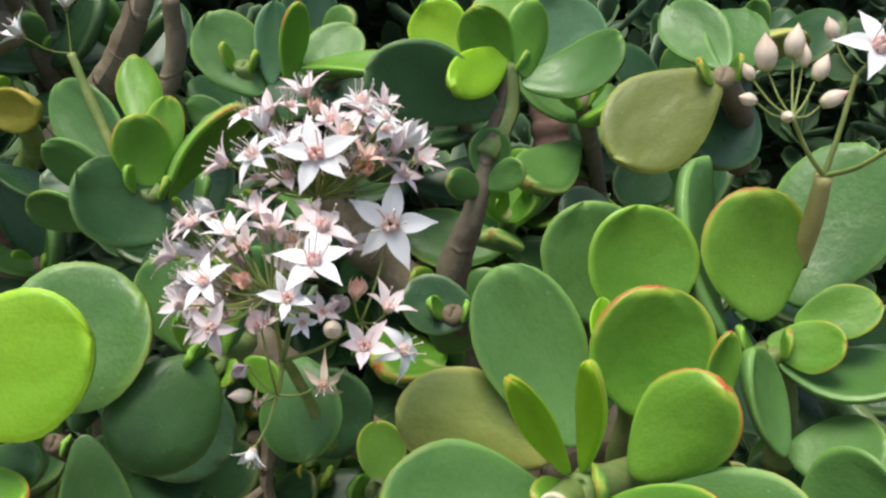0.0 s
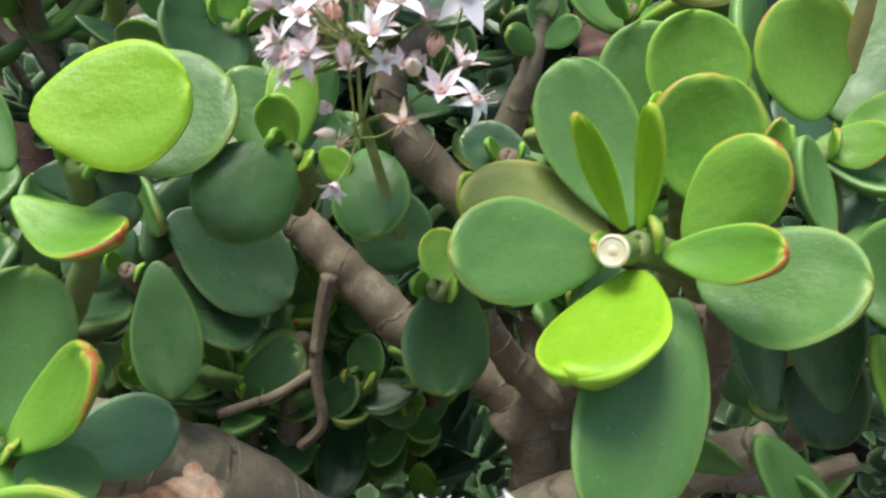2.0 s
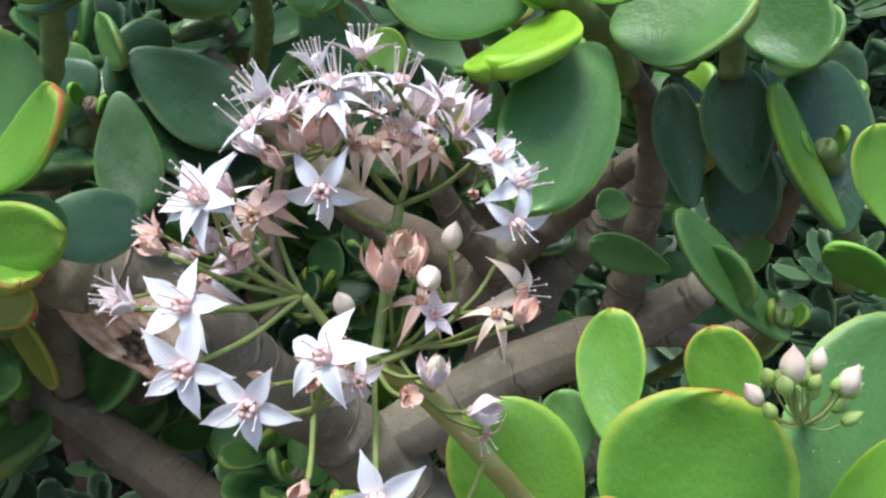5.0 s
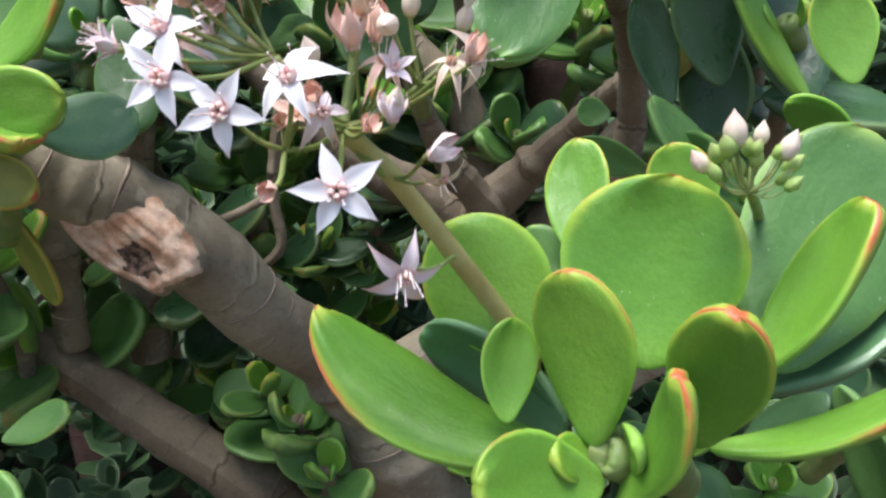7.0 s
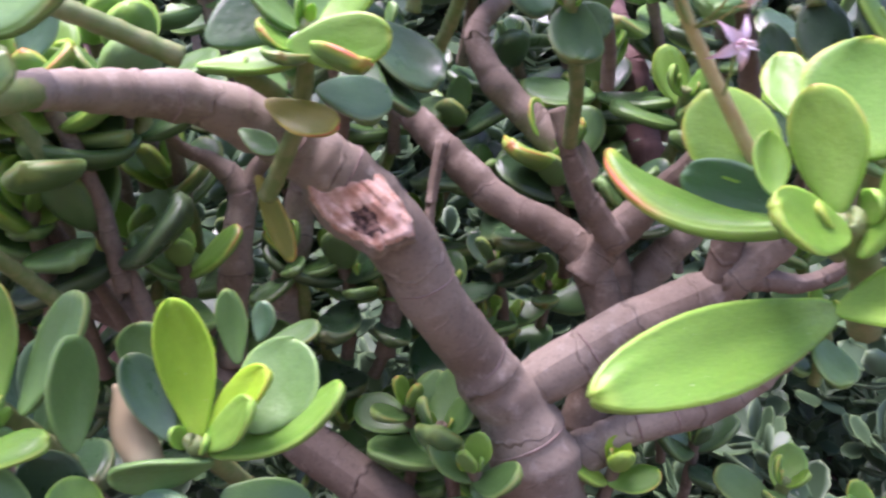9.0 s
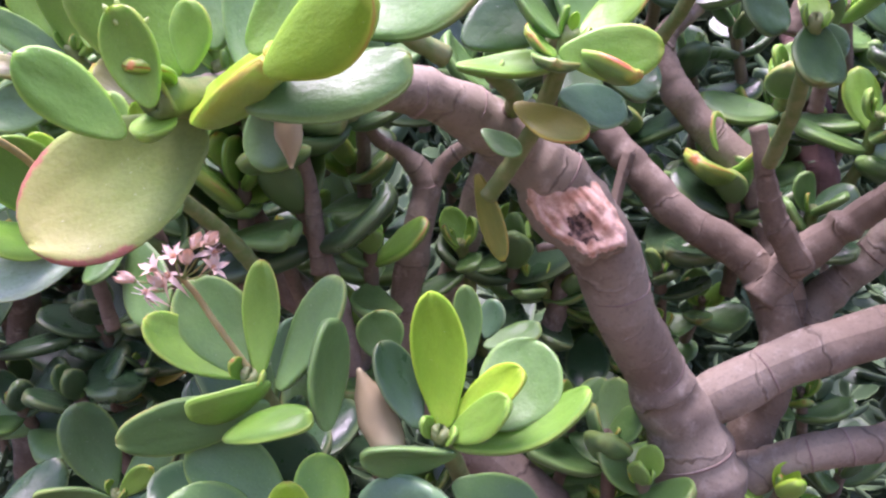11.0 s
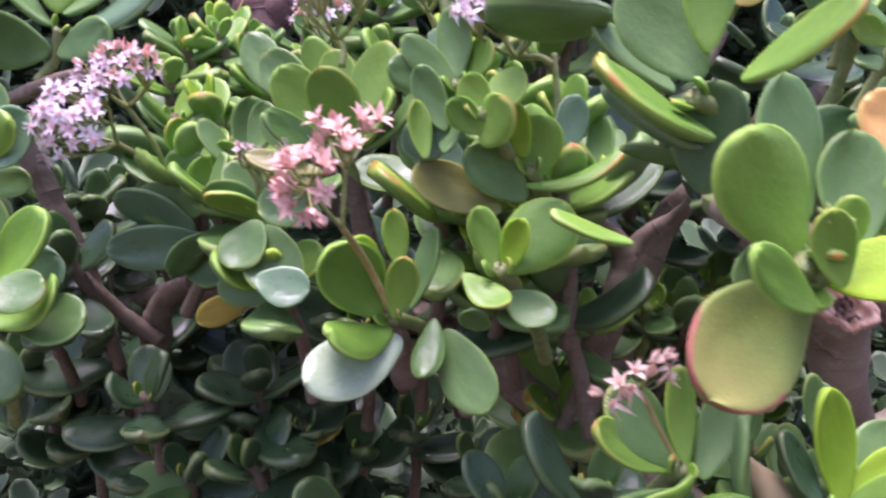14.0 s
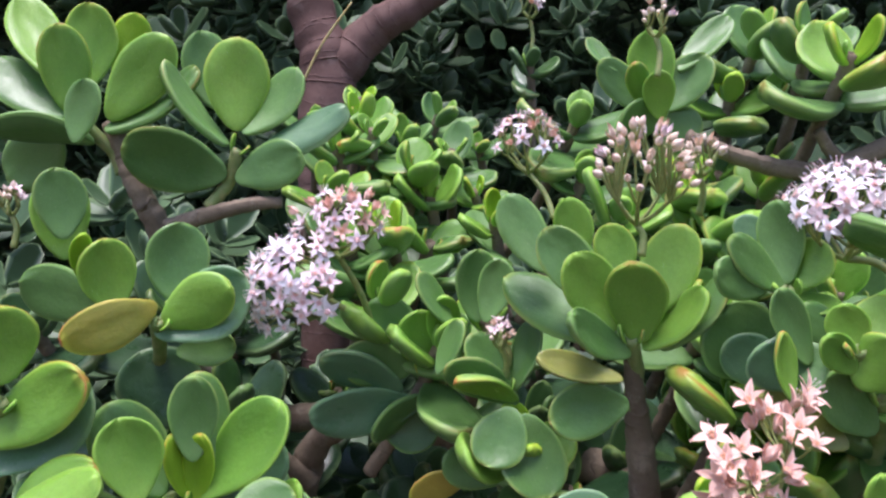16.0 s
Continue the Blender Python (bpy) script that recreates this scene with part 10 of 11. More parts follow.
auto_shoot(-0.4785, 0.4076, 0.774, 0.15, -0.45, 0.9, 0.04, 3, ['fresh', 'mature', 'mature'], "green jade shoot farther back in the bush", 702, stem=0.09)
auto_shoot(-0.2415, 0.3587, 0.8292, -0.15, -0.45, 0.9, 0.036, 3, ['lime', 'fresh', 'mature'], "green jade shoot farther back in the bush", 715, stem=0.09)
auto_shoot(-0.2479, 0.4131, 0.8397, 0, -0.45, 0.9, 0.04, 3, ['fresh', 'mature', 'mature'], "green jade shoot farther back in the bush", 728, stem=0.09)
auto_shoot(-0.4537, 0.4263, 0.7801, 0.15, -0.45, 0.9, 0.05, 2, ['fresh', 'mature', 'mature'], "green jade shoot farther back in the bush", 741, stem=0.09)
# inner shoots: the shade under the bush is given by dark leaf kinds
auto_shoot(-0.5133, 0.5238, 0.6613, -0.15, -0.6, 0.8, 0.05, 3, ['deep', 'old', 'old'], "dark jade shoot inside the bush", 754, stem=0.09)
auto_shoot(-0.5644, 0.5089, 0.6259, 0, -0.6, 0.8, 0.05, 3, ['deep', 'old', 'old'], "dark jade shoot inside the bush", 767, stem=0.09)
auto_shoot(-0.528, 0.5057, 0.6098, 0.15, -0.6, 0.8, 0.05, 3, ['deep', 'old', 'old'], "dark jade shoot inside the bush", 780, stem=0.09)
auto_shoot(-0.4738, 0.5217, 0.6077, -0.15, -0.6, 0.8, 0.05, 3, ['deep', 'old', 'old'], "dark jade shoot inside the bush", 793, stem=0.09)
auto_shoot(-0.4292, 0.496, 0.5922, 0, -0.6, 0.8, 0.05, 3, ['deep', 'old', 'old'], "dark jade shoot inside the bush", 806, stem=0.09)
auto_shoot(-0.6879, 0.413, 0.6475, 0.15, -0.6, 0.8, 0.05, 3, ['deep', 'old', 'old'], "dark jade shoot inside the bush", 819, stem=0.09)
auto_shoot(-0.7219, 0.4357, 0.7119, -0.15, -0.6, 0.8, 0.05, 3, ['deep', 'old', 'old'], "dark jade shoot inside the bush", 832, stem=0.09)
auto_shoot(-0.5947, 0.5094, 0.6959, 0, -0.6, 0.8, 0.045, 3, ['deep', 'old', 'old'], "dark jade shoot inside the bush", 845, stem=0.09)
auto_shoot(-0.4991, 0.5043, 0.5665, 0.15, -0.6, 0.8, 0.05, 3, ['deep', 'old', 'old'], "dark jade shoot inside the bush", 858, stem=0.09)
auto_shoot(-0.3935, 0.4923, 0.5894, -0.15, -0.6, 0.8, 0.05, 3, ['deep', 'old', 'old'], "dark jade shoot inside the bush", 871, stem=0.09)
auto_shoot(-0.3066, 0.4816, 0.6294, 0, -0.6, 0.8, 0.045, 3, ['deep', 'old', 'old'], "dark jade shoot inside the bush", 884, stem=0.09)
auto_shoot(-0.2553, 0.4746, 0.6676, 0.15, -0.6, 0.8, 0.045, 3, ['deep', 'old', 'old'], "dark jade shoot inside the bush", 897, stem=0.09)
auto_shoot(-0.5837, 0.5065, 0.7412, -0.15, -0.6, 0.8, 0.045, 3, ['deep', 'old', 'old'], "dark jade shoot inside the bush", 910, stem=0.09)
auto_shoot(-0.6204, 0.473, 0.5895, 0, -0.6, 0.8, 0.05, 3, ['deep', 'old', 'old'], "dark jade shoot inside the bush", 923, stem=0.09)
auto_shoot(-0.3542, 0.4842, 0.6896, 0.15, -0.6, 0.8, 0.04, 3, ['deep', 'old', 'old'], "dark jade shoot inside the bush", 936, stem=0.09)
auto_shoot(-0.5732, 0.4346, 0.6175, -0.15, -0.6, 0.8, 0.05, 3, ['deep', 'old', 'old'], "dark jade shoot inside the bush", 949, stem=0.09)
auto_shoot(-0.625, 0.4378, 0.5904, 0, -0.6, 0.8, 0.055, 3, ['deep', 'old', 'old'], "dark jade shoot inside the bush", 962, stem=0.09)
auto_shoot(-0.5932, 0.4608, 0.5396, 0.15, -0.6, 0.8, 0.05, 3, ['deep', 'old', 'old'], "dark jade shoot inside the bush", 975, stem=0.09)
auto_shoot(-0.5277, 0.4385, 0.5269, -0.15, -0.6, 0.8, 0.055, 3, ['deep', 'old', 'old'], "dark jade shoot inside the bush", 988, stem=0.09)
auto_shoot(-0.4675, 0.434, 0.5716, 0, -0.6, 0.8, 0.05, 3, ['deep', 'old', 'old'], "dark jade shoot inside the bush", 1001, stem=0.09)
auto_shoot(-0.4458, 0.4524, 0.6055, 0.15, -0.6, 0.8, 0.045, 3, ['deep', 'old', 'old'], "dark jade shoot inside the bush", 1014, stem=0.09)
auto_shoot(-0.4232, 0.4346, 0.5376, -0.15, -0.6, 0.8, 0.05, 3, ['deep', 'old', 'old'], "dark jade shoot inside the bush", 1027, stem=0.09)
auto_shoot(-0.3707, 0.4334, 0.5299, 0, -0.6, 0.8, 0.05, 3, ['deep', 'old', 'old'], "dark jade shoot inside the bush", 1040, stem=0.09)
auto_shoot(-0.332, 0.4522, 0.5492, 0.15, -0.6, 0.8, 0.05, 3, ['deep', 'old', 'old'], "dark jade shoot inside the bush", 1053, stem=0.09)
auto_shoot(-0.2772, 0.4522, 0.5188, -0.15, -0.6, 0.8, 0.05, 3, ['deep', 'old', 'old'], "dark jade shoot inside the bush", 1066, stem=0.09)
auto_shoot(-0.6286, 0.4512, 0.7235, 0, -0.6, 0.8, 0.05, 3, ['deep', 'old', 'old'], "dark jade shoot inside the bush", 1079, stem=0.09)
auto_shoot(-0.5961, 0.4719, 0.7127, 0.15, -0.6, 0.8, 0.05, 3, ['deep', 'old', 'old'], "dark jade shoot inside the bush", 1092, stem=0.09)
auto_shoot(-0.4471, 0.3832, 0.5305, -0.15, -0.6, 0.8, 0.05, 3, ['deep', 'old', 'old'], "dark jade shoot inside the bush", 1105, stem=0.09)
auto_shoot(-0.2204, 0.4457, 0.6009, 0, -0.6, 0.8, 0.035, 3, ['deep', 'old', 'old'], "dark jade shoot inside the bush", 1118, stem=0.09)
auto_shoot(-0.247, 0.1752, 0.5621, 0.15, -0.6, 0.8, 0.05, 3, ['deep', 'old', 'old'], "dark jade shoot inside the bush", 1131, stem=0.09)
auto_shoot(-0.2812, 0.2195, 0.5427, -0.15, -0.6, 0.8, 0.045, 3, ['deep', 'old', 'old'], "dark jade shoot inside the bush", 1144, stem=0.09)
auto_shoot(-0.4832, 0.3801, 0.7838, -0.15, -0.5, 0.85, 0.04, 3, ['lime', 'fresh', 'mature'], "green jade shoot of the flowering bush", 1157, stem=0.08)
auto_shoot(-0.525, 0.4217, 0.8145, 0, -0.5, 0.85, 0.036, 3, ['fresh', 'fresh', 'mature'], "green jade shoot of the flowering bush", 1170, stem=0.08)
auto_shoot(-0.4642, 0.4397, 0.8348, 0.15, -0.5, 0.85, 0.036, 3, ['fresh', 'fresh', 'mature'], "green jade shoot of the flowering bush", 1183, stem=0.08)
auto_shoot(-0.4969, 0.4601, 0.8634, -0.15, -0.5, 0.85, 0.036, 3, ['fresh', 'fresh', 'mature'], "green jade shoot of the flowering bush", 1196, stem=0.08)
auto_shoot(-0.4129, 0.3981, 0.7985, 0, -0.5, 0.85, 0.036, 3, ['lime', 'fresh', 'mature'], "green jade shoot of the flowering bush", 1209, stem=0.08)
auto_shoot(-0.4867, 0.3406, 0.7401, 0.15, -0.5, 0.85, 0.045, 3, ['fresh', 'fresh', 'mature'], "green jade shoot of the flowering bush", 1222, stem=0.08)
auto_shoot(-0.3002, 0.3107, 0.7946, -0.15, -0.5, 0.85, 0.036, 3, ['fresh', 'fresh', 'mature'], "green jade shoot of the flowering bush", 1235, stem=0.08)
auto_shoot(-0.2801, 0.2901, 0.7753, 0, -0.5, 0.85, 0.04, 3, ['fresh', 'fresh', 'mature'], "green jade shoot of the flowering bush", 1248, stem=0.08)
auto_shoot(-0.2706, 0.2293, 0.7296, 0.15, -0.5, 0.85, 0.045, 3, ['lime', 'fresh', 'mature'], "green jade shoot of the flowering bush", 1261, stem=0.08)
auto_shoot(-0.2917, 0.2307, 0.717, -0.15, -0.5, 0.85, 0.04, 3, ['fresh', 'fresh', 'mature'], "green jade shoot of the flowering bush", 1274, stem=0.08)
auto_shoot(-0.3189, 0.2323, 0.7043, 0, -0.5, 0.85, 0.05, 3, ['fresh', 'fresh', 'mature'], "green jade shoot of the flowering bush", 1287, stem=0.08)
auto_shoot(-0.2814, 0.2334, 0.6653, 0.15, -0.5, 0.85, 0.045, 3, ['fresh', 'fresh', 'mature'], "green jade shoot of the flowering bush", 1300, stem=0.08)
auto_shoot(-0.2961, 0.2437, 0.6779, -0.15, -0.5, 0.85, 0.03, 3, ['lime', 'fresh', 'mature'], "green jade shoot of the flowering bush", 1313, stem=0.08)
auto_shoot(-0.3184, 0.2723, 0.7394, 0, -0.5, 0.85, 0.04, 3, ['fresh', 'fresh', 'mature'], "green jade shoot of the flowering bush", 1326, stem=0.08)
auto_shoot(-0.3481, 0.3329, 0.7994, 0.15, -0.5, 0.85, 0.036, 3, ['fresh', 'fresh', 'mature'], "green jade shoot of the flowering bush", 1339, stem=0.08)
auto_shoot(-0.2452, 0.269, 0.7575, -0.15, -0.5, 0.85, 0.04, 3, ['fresh', 'fresh', 'mature'], "green jade shoot of the flowering bush", 1352, stem=0.08)
auto_shoot(-0.4172, 0.2796, 0.6673, 0, -0.5, 0.85, 0.04, 3, ['lime', 'fresh', 'mature'], "green jade shoot of the flowering bush", 1365, stem=0.08)
auto_shoot(-0.4548, 0.3198, 0.719, 0.15, -0.5, 0.85, 0.045, 3, ['fresh', 'fresh', 'mature'], "green jade shoot of the flowering bush", 1378, stem=0.08)
auto_shoot(-0.4296, 0.3184, 0.7304, -0.15, -0.5, 0.85, 0.036, 3, ['fresh', 'fresh', 'mature'], "green jade shoot of the flowering bush", 1391, stem=0.08)
auto_shoot(-0.2585, 0.2091, 0.7087, 0, -0.5, 0.85, 0.045, 3, ['fresh', 'fresh', 'mature'], "green jade shoot of the flowering bush", 1404, stem=0.08)

# shoots behind the first flowers, their shade put into dark leaf colours
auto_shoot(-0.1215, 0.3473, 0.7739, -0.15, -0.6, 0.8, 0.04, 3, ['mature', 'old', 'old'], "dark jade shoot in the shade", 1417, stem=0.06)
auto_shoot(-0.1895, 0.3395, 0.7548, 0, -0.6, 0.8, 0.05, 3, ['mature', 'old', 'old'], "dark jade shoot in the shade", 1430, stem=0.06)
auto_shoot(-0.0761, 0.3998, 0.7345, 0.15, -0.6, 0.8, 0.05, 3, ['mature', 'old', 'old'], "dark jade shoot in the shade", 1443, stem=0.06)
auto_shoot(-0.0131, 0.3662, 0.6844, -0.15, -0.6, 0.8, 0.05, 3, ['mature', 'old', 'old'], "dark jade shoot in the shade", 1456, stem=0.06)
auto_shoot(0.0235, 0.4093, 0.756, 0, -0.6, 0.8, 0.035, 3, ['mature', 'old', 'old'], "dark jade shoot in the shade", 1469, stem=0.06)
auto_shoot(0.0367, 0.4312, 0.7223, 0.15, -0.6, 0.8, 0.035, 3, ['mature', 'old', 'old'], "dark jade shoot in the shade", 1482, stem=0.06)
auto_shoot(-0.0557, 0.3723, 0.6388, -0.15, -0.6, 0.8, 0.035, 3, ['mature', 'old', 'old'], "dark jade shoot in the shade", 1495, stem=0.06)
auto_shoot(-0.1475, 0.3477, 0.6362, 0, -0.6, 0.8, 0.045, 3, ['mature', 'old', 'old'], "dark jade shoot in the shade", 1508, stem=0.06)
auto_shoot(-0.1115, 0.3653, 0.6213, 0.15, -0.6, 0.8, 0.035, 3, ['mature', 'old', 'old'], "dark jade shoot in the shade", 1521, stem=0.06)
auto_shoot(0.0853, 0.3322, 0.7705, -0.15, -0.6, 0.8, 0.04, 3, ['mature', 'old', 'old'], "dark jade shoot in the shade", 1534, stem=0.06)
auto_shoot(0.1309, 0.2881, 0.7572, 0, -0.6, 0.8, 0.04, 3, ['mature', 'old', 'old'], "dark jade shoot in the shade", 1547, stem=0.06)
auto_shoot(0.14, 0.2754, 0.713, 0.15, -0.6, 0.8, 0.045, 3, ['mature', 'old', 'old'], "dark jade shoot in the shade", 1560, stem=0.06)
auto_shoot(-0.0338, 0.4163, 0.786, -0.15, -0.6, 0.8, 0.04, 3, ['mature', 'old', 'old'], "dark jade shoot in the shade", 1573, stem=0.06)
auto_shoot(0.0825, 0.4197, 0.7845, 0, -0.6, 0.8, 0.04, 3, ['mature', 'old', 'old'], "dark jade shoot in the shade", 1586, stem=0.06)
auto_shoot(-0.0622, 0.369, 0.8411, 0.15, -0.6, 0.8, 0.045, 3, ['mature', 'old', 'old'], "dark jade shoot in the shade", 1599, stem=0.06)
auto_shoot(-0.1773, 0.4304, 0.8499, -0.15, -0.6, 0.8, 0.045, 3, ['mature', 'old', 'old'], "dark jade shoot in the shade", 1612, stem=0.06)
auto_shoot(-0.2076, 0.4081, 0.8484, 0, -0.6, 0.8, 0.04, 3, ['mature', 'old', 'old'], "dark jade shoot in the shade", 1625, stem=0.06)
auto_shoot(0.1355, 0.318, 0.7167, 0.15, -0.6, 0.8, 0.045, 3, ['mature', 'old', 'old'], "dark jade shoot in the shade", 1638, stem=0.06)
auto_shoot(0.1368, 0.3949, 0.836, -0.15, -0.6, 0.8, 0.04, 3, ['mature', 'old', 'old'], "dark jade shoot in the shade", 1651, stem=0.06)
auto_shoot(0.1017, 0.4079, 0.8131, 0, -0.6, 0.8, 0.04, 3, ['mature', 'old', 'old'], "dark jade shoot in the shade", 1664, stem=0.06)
auto_shoot(-0.1315, 0.3492, 0.6292, -0.15, -0.7, 0.7, 0.028, 3, ['fresh', 'mature'], "small-leaved jade shoot below the limb", 1677, stem=0.05)
auto_shoot(-0.0829, 0.3811, 0.6197, 0, -0.7, 0.7, 0.03, 3, ['fresh', 'mature'], "small-leaved jade shoot below the limb", 1690, stem=0.05)
auto_shoot(-0.0589, 0.389, 0.603, 0.15, -0.7, 0.7, 0.03, 3, ['fresh', 'mature'], "small-leaved jade shoot below the limb", 1703, stem=0.05)
auto_shoot(-0.1513, 0.3725, 0.646, -0.15, -0.7, 0.7, 0.026, 3, ['fresh', 'mature'], "small-leaved jade shoot below the limb", 1716, stem=0.05)
auto_shoot(-0.1233, 0.4322, 0.6295, 0, -0.7, 0.7, 0.028, 3, ['fresh', 'mature'], "small-leaved jade shoot below the limb", 1729, stem=0.05)
auto_shoot(-0.0886, 0.4367, 0.6386, 0.15, -0.7, 0.7, 0.028, 3, ['fresh', 'mature'], "small-leaved jade shoot below the limb", 1742, stem=0.05)
auto_shoot(0.1306, 0.3465, 0.6321, -0.15, -0.7, 0.7, 0.03, 3, ['fresh', 'mature'], "small-leaved jade shoot below the limb", 1755, stem=0.05)
auto_shoot(0.13, 0.3179, 0.5985, 0, -0.7, 0.7, 0.03, 3, ['fresh', 'mature'], "small-leaved jade shoot below the limb", 1768, stem=0.05)
auto_shoot(0.1293, 0.3573, 0.5909, 0.15, -0.7, 0.7, 0.026, 3, ['fresh', 'mature'], "small-leaved jade shoot below the limb", 1781, stem=0.05)
auto_shoot(-0.1789, 0.3295, 0.6461, -0.15, -0.7, 0.7, 0.03, 3, ['fresh', 'mature'], "small-leaved jade shoot below the limb", 1794, stem=0.05)
auto_shoot(-0.2529, 0.3367, 0.6966, 0, -0.7, 0.7, 0.05, 3, ['fresh', 'mature'], "small-leaved jade shoot below the limb", 1807, stem=0.05)
auto_shoot(-0.1106, 0.4122, 0.5415, 0.15, -0.7, 0.7, 0.03, 3, ['fresh', 'mature'], "small-leaved jade shoot below the limb", 1820, stem=0.05)
auto_shoot(-0.0555, 0.4122, 0.5265, -0.15, -0.7, 0.7, 0.03, 3, ['fresh', 'mature'], "small-leaved jade shoot below the limb", 1833, stem=0.05)
auto_shoot(-0.2355, 0.3795, 0.5737, -0.15, -0.7, 0.7, 0.045, 3, ['fresh', 'mature'], "small jade shoot behind the trunk", 1846, stem=0.05)
auto_shoot(-0.1718, 0.3829, 0.5896, 0, -0.7, 0.7, 0.035, 3, ['mature', 'old'], "small jade shoot behind the trunk", 1859, stem=0.05)
auto_shoot(-0.1574, 0.3975, 0.5343, 0.15, -0.7, 0.7, 0.035, 3, ['fresh', 'mature'], "small jade shoot behind the trunk", 1872, stem=0.05)
auto_shoot(-0.2068, 0.4181, 0.551, -0.15, -0.7, 0.7, 0.03, 3, ['mature', 'old'], "small jade shoot behind the trunk", 1885, stem=0.05)
auto_shoot(-0.1042, 0.4132, 0.6667, 0, -0.7, 0.7, 0.035, 3, ['fresh', 'mature'], "small jade shoot behind the trunk", 1898, stem=0.05)
auto_shoot(-0.0904, 0.3874, 0.6109, 0.15, -0.7, 0.7, 0.04, 3, ['mature', 'old'], "small jade shoot behind the trunk", 1911, stem=0.05)
auto_shoot(-0.1512, 0.4521, 0.6654, -0.15, -0.7, 0.7, 0.04, 3, ['fresh', 'mature'], "small jade shoot behind the trunk", 1924, stem=0.05)
auto_shoot(-0.1557, 0.3967, 0.7126, 0, -0.7, 0.7, 0.04, 3, ['mature', 'old'], "small jade shoot behind the trunk", 1937, stem=0.05)
auto_shoot(-0.1181, 0.4019, 0.7511, 0.15, -0.7, 0.7, 0.045, 3, ['fresh', 'mature'], "small jade shoot behind the trunk", 1950, stem=0.05)
auto_shoot(-0.0564, 0.3974, 0.6946, -0.15, -0.7, 0.7, 0.045, 3, ['mature', 'old'], "small jade shoot behind the trunk", 1963, stem=0.05)
auto_shoot(0.0001, 0.4004, 0.7075, 0, -0.7, 0.7, 0.045, 3, ['fresh', 'mature'], "small jade shoot behind the trunk", 1976, stem=0.05)
auto_shoot(0.0295, 0.3475, 0.6769, 0.15, -0.7, 0.7, 0.04, 3, ['mature', 'old'], "small jade shoot behind the trunk", 1989, stem=0.05)
auto_shoot(-0.2372, 0.3298, 0.5793, -0.15, -0.7, 0.7, 0.05, 3, ['fresh', 'mature'], "small jade shoot behind the trunk", 2002, stem=0.05)
auto_shoot(-0.1238, 0.4232, 0.4851, 0, -0.7, 0.7, 0.04, 3, ['mature', 'old'], "small jade shoot behind the trunk", 2015, stem=0.05)
auto_shoot(-0.0782, 0.4241, 0.4816, 0.15, -0.7, 0.7, 0.04, 3, ['fresh', 'mature'], "small jade shoot behind the trunk", 2028, stem=0.05)
auto_shoot(-0.1968, 0.4206, 0.4793, -0.15, -0.7, 0.7, 0.04, 3, ['mature', 'old'], "small jade shoot behind the trunk", 2041, stem=0.05)
auto_shoot(0.0683, 0.355, 0.7361, 0, -0.7, 0.7, 0.04, 3, ['fresh', 'mature'], "small jade shoot behind the trunk", 2054, stem=0.05)
auto_shoot(-0.0532, 0.4837, 0.5612, 0.15, -0.7, 0.7, 0.035, 3, ['mature', 'old'], "small jade shoot behind the trunk", 2067, stem=0.05)
auto_shoot(-0.2806, 0.3678, 0.6593, -0.15, -0.6, 0.8, 0.05, 3, ['fresh', 'mature'], "jade shoot round the trunk", 2080, stem=0.05)
auto_shoot(-0.0674, 0.4173, 0.5754, 0, -0.6, 0.8, 0.03, 3, ['fresh', 'mature'], "jade shoot round the trunk", 2093, stem=0.05)
auto_shoot(-0.0442, 0.4676, 0.5927, 0.15, -0.6, 0.8, 0.03, 3, ['fresh', 'mature'], "jade shoot round the trunk", 2106, stem=0.05)
auto_shoot(-0.088, 0.4176, 0.6075, -0.15, -0.6, 0.8, 0.028, 3, ['fresh', 'mature'], "jade shoot round the trunk", 2119, stem=0.05)
auto_shoot(-0.125, 0.4166, 0.5185, 0, -0.6, 0.8, 0.045, 3, ['fresh', 'mature'], "jade shoot round the trunk", 2132, stem=0.05)
auto_shoot(0.1205, 0.3668, 0.4916, 0.15, -0.6, 0.8, 0.03, 3, ['fresh', 'mature'], "jade shoot round the trunk", 2145, stem=0.05)
auto_shoot(0.1708, 0.3667, 0.4672, -0.15, -0.6, 0.8, 0.035, 3, ['fresh', 'mature'], "jade shoot round the trunk", 2158, stem=0.05)
auto_shoot(0.0184, 0.3695, 0.7628, 0, -0.6, 0.8, 0.04, 3, ['fresh', 'mature'], "jade shoot round the trunk", 2171, stem=0.05)
auto_shoot(-0.0134, 0.3688, 0.706, 0.15, -0.6, 0.8, 0.05, 3, ['fresh', 'mature'], "jade shoot round the trunk", 2184, stem=0.05)
auto_shoot(0.0944, 0.369, 0.7087, -0.15, -0.6, 0.8, 0.04, 3, ['fresh', 'mature'], "jade shoot round the trunk", 2197, stem=0.05)
# shoots added to darken the lower bush, shade set in their leaf colour
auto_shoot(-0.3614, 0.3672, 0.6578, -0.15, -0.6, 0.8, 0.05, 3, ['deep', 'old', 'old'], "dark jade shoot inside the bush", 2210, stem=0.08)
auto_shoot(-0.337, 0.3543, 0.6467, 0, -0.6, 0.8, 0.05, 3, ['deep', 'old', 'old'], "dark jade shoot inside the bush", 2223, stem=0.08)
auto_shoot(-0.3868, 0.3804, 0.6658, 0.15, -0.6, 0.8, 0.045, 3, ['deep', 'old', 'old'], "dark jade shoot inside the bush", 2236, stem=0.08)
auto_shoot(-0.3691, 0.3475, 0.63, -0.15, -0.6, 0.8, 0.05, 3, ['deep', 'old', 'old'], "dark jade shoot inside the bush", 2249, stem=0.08)
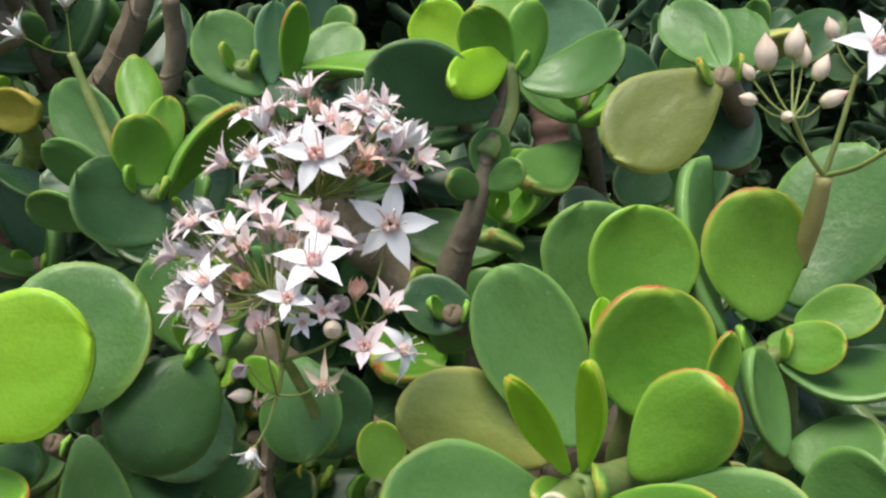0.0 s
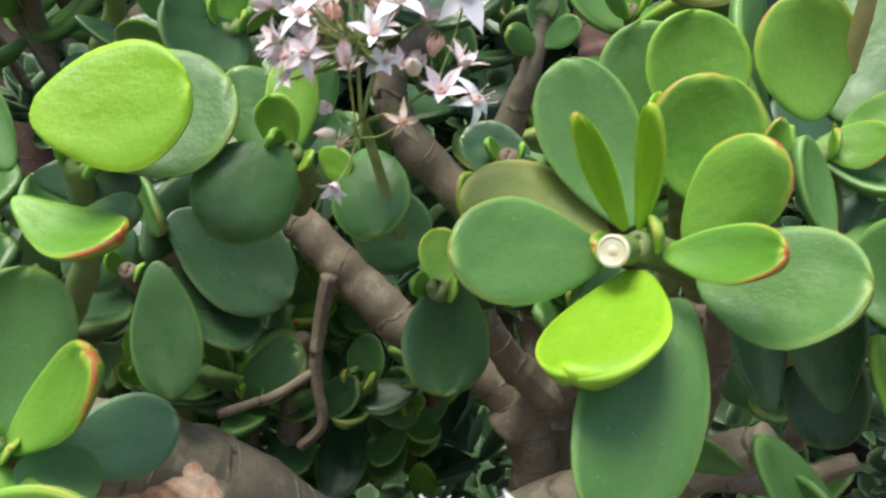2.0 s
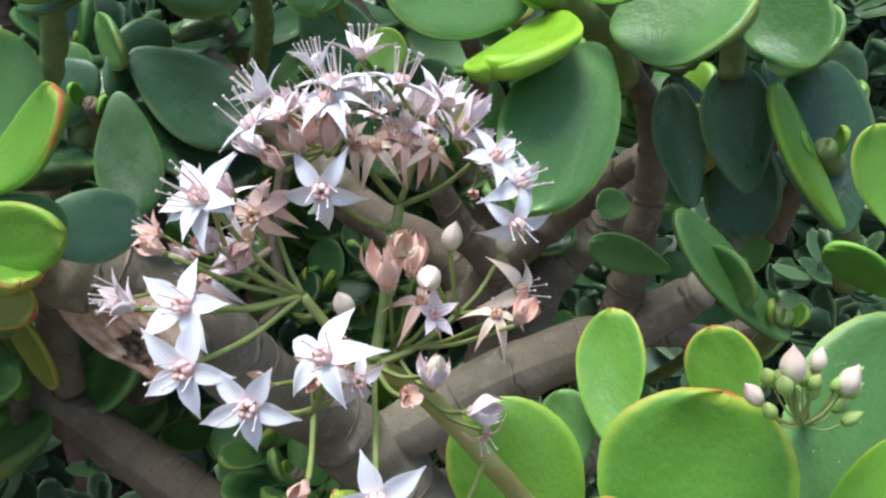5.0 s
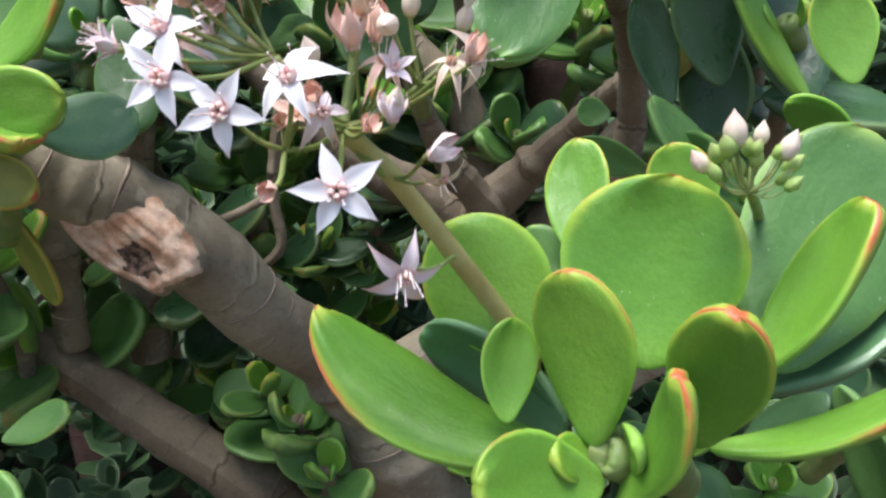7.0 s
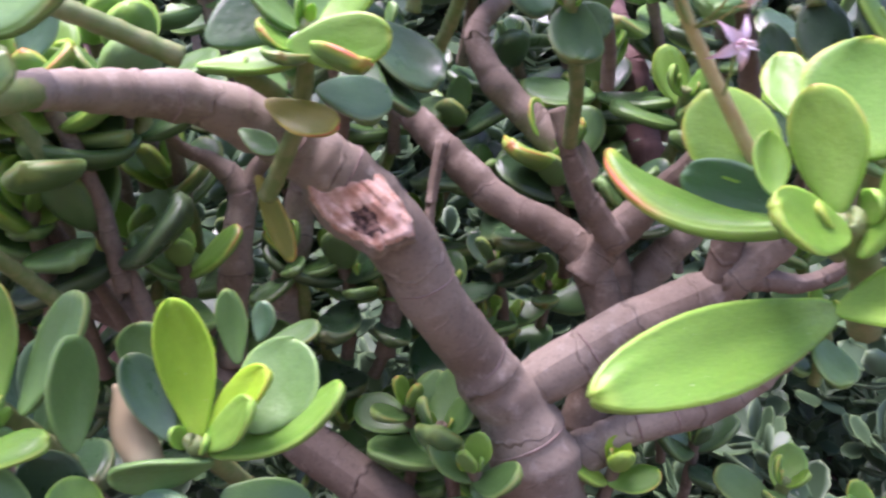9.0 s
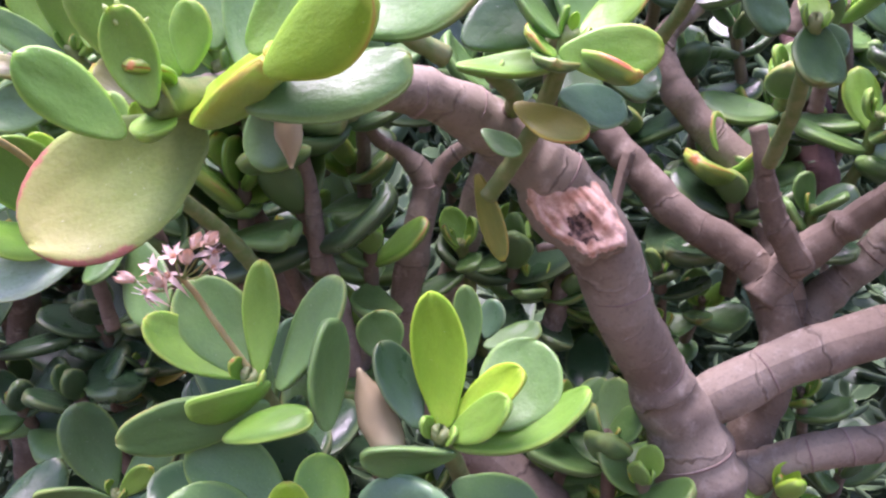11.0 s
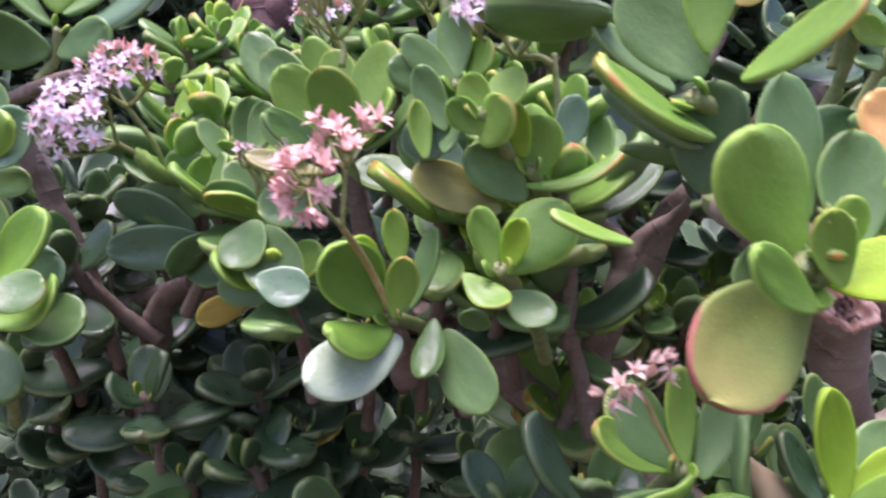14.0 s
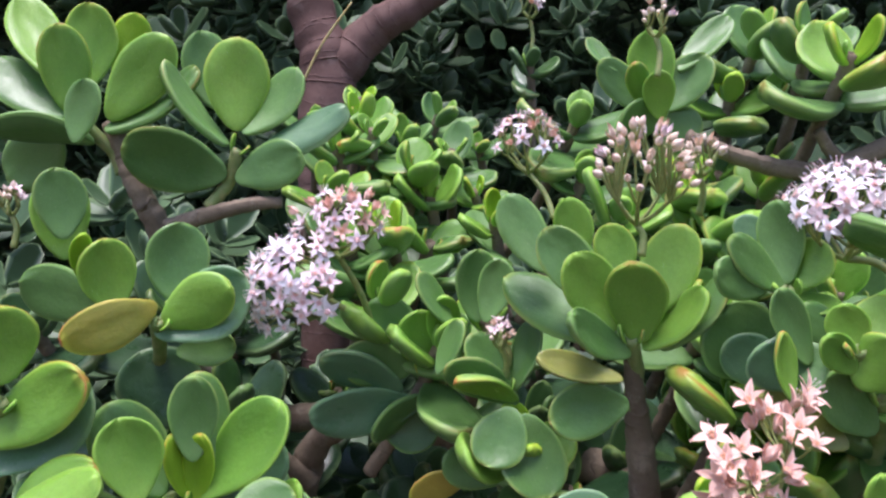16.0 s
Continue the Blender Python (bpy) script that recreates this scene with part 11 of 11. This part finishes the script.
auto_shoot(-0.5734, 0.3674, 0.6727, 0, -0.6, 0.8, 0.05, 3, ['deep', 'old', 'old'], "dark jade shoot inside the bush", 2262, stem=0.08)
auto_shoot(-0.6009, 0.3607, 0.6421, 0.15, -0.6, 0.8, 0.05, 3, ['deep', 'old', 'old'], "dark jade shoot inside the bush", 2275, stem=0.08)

# ---------------------------------------------------------------- torn wound on the trunk
def wound(owner, x, y, z, nx, ny, nz, ax, ay, az, length, width):
    """A ragged patch of torn pale wood with a bark flap and a dark knot hole, set into the bark."""
    n, a = Vector((nx, ny, nz)).normalized(), Vector((ax, ay, az))
    a = (a - a.dot(n) * n).normalized()
    b = n.cross(a)
    here = Vector((x, y, z))
    verts, faces, slots, rings, sides = [], [], [], 40, 96
    for j in range(rings + 1):
        r = j / rings
        for k in range(sides):
            t = 2 * math.pi * k / sides
            rag = 1 + 0.16 * noise.noise(Vector((1.6 * math.cos(t), 1.6 * math.sin(t), 1.7))) + 0.05 * noise.noise(Vector((5 * math.cos(t), 5 * math.sin(t), 4.1)))
            p, q = r * math.cos(t) * rag, r * math.sin(t) * rag
            u, v = 0.5 * length * p, 0.5 * width * q
            knot = math.exp(-(((p - 0.34) / 0.26) ** 2 + ((q + 0.34) / 0.30) ** 2))
            gouge = math.exp(-(((p + 0.28) / 0.22) ** 2 + ((q + 0.42) / 0.20) ** 2))
            fibre = 0.0011 * noise.noise(Vector((u * 90, v * 420, 0.3))) + 0.0014 * noise.noise(Vector((u * 160, v * 160, 5.0)))
            lip = 0.0016 * math.exp(-(((r - 0.86) / 0.09) ** 2))
            h = 0.0040 + fibre + lip - 0.0030 * knot - 0.0022 * gouge - (0.021 - math.sqrt(max(0.0, 0.021**2 - v * v))) - 0.009 * r**14
            verts.append(here + a * u + b * v + n * h)
            if j < rings:
                grain = 0.5 * noise.noise(Vector((p * 7, q * 7, 2.2)))
                slots.append(2 if r > 0.90 + 0.12 * grain else 1 if knot > 0.45 + 0.7 * grain else 0)
    for j in range(rings):
        for k in range(sides):
            faces.append((j * sides + k, j * sides + (k + 1) % sides, (j + 1) * sides + (k + 1) % sides, (j + 1) * sides + k))
    return part("bark_wound", mesh_from("bark_wound", verts, faces, None, (WOUND, WOUND_DARK, BARK), slots), owner, "torn pale pink wood with a dark knot hole")


wound(trunk, -0.1195, 0.2012, 0.6600, 0.2194, -0.9921, 0.1003, 0.621, 0.3934, -0.678, 0.064, 0.034)

# ---------------------------------------------------------------- ground, litter and hedge
def ground_sheet():
    """One sheet to the horizon, finely uneven near the plants."""
    rim = [-60, -25, -10, -5, -3] + [-2 + 0.1 * k for k in range(41)] + [3, 5, 10, 25, 60]
    verts = [(x - 0.2, y + 0.4, 0.02 * noise.noise((x * 2.5, y * 2.5, 0)) + (0.012 * noise.noise((x * 9, y * 9, 3)) if abs(x) < 3 and abs(y) < 3 else 0)) for y in rim for x in rim]
    n = len(rim)
    faces = [(j * n + k, j * n + k + 1, (j + 1) * n + k + 1, (j + 1) * n + k) for j in range(n - 1) for k in range(n - 1)]
    return tagged(new("ground", mesh_from("ground", verts, faces, None, (SOIL,))), "dark soil with fallen leaves under the plants", "ground", kind="structure")


ground_sheet()


def leaf_mass(name, count, boxes, size, seed, material, label, category, face_up=0.7, grid=(3, 4)):
    """Many single low leaves in one mesh, spread through boxes (x0, x1, y0, y1, z0, z1), in loose whorls."""
    rng = np.random.default_rng(seed)
    v, f, uv = leaf_grid("spoon", 0.15, 0.25, 0.0, *grid, 0.16)
    v, f, uv = np.array(v), np.array(f), np.array(uv)
    vol = np.array([(b[1] - b[0]) * (b[3] - b[2]) * (b[5] - b[4]) for b in boxes])
    which = rng.choice(len(boxes), max(1, count // 7), p=vol / vol.sum())
    verts, uvs, faces = [], [], []
    for w in which:
        b = boxes[w]
        mid = np.array([rng.uniform(b[0], b[1]), rng.uniform(b[2], b[3]), rng.uniform(b[4], b[5])])
        up = np.array([rng.normal(0, 0.3), rng.normal(-0.35, 0.3), face_up])
        up /= np.linalg.norm(up)
        turn = rng.uniform(0, 6.28)
        big = size * rng.uniform(0.75, 1.25)
        for k in range(7):
            a, tilt = turn + 2.4 * k, radians(25 + 10 * k + rng.uniform(-12, 12))
            e1 = np.cross(up, [0.3, 0.9, 0.1])
            e1 /= np.linalg.norm(e1)
            e2 = np.cross(up, e1)
            out = e1 * math.cos(a) + e2 * math.sin(a)
            y = up * math.cos(tilt) + out * math.sin(tilt)
            z = up * math.sin(tilt) - out * math.cos(tilt)
            x = np.cross(y, z)
            long = big * rng.uniform(0.7, 1.2)
            base = len(verts) * len(v)
            verts.append(mid - up * 0.004 * k + v[:, :1] * x * long * 0.62 + v[:, 1:2] * y * long + v[:, 2:] * z * long * 0.6)
            faces.append(f + base)
            uvs.append(uv)
    me = bpy.data.meshes.new(name)
    allv, allf = np.concatenate(verts), np.concatenate(faces)
    me.vertices.add(len(allv))
    me.vertices.foreach_set("co", allv.astype(np.float32).ravel())
    me.loops.add(allf.size)
    me.loops.foreach_set("vertex_index", allf.astype(np.int32).ravel())
    me.polygons.add(len(allf))
    me.polygons.foreach_set("loop_start", np.arange(0, allf.size, 4, dtype=np.int32))
    me.update(calc_edges=True)
    lay = me.uv_layers.new(name="UVMap")
    lay.data.foreach_set("uv", np.concatenate(uvs)[allf.ravel()].astype(np.float32).ravel())
    me.polygons.foreach_set("use_smooth", np.full(len(allf), True))
    me.materials.append(material)
    return tagged(new(name, me), label, category, kind="stuff")


leaf_mass("jade_hedge", 14000, [(-1.6, 1.0, 0.62, 1.0, 0.05, 0.85), (-1.6, 1.0, 0.9, 1.5, 0.0, 1.5)], 0.046, 5, FAR_LEAF_SHADED, "dense jade foliage coloured shade-dark behind the flowering bush", "hedge")
leaf_mass("jade_hedge", 8000, [(-1.7, 0.9, 1.0, 1.5, 0.7, 1.9)], 0.05, 9, FAR_LEAF_SHADED, "dense jade foliage coloured shade-dark behind the flowering bush", "hedge")
leaf_mass("tall_hedge", 12000, [(-3.0, 2.4, 1.5, 2.1, 0.0, 2.9)], 0.085, 6, FAR_LEAF_SHADED, "tall hedge far behind, coloured shade-dark", "hedge", grid=(2, 3))
leaf_mass("tall_hedge", 6000, [(-4.0, 3.4, 2.1, 2.6, 0.0, 3.6)], 0.14, 8, FAR_LEAF_SHADED, "tall hedge far behind, coloured shade-dark", "hedge", grid=(2, 3))
leaf_mass("low_foliage", 1800, [(-1.2, -0.16, 0.42, 0.62, 0.1, 0.5), (-0.1, 0.6, 0.42, 0.6, 0.1, 0.6), (-1.2, 0.6, 0.3, 0.5, 0.05, 0.36)], 0.036, 7, FAR_LEAF_SHADED, "low jade leaves in the shade, coloured darker for it", "foliage")
# crown above the view, added to block sky light from the hedge
leaf_mass("tree_crown", 4500, [(-2.0, 0.9, 0.85, 2.3, 1.5, 2.2)], 0.10, 11, FAR_LEAF_SHADED, "unseen leafy crown over the reddish trunk, added for shade", "tree", grid=(2, 3))


def hedge_backing():
    """A closed, uneven dark sheet added behind the hedge leaves, for the shade between them."""
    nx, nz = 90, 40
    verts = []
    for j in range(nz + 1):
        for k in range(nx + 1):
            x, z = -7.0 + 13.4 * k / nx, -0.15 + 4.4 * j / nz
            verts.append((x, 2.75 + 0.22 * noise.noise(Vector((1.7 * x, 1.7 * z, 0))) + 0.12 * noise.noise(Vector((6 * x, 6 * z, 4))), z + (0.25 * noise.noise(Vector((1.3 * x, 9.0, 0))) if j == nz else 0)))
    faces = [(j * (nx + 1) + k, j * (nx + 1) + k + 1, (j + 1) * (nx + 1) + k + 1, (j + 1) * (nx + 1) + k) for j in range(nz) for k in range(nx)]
    return tagged(new("backdrop", mesh_from("backdrop", verts, faces, None, (FAR_LEAF_SHADED,))), "added dark sheet for the shade inside the tall hedge", "hedge", kind="structure")


hedge_backing()
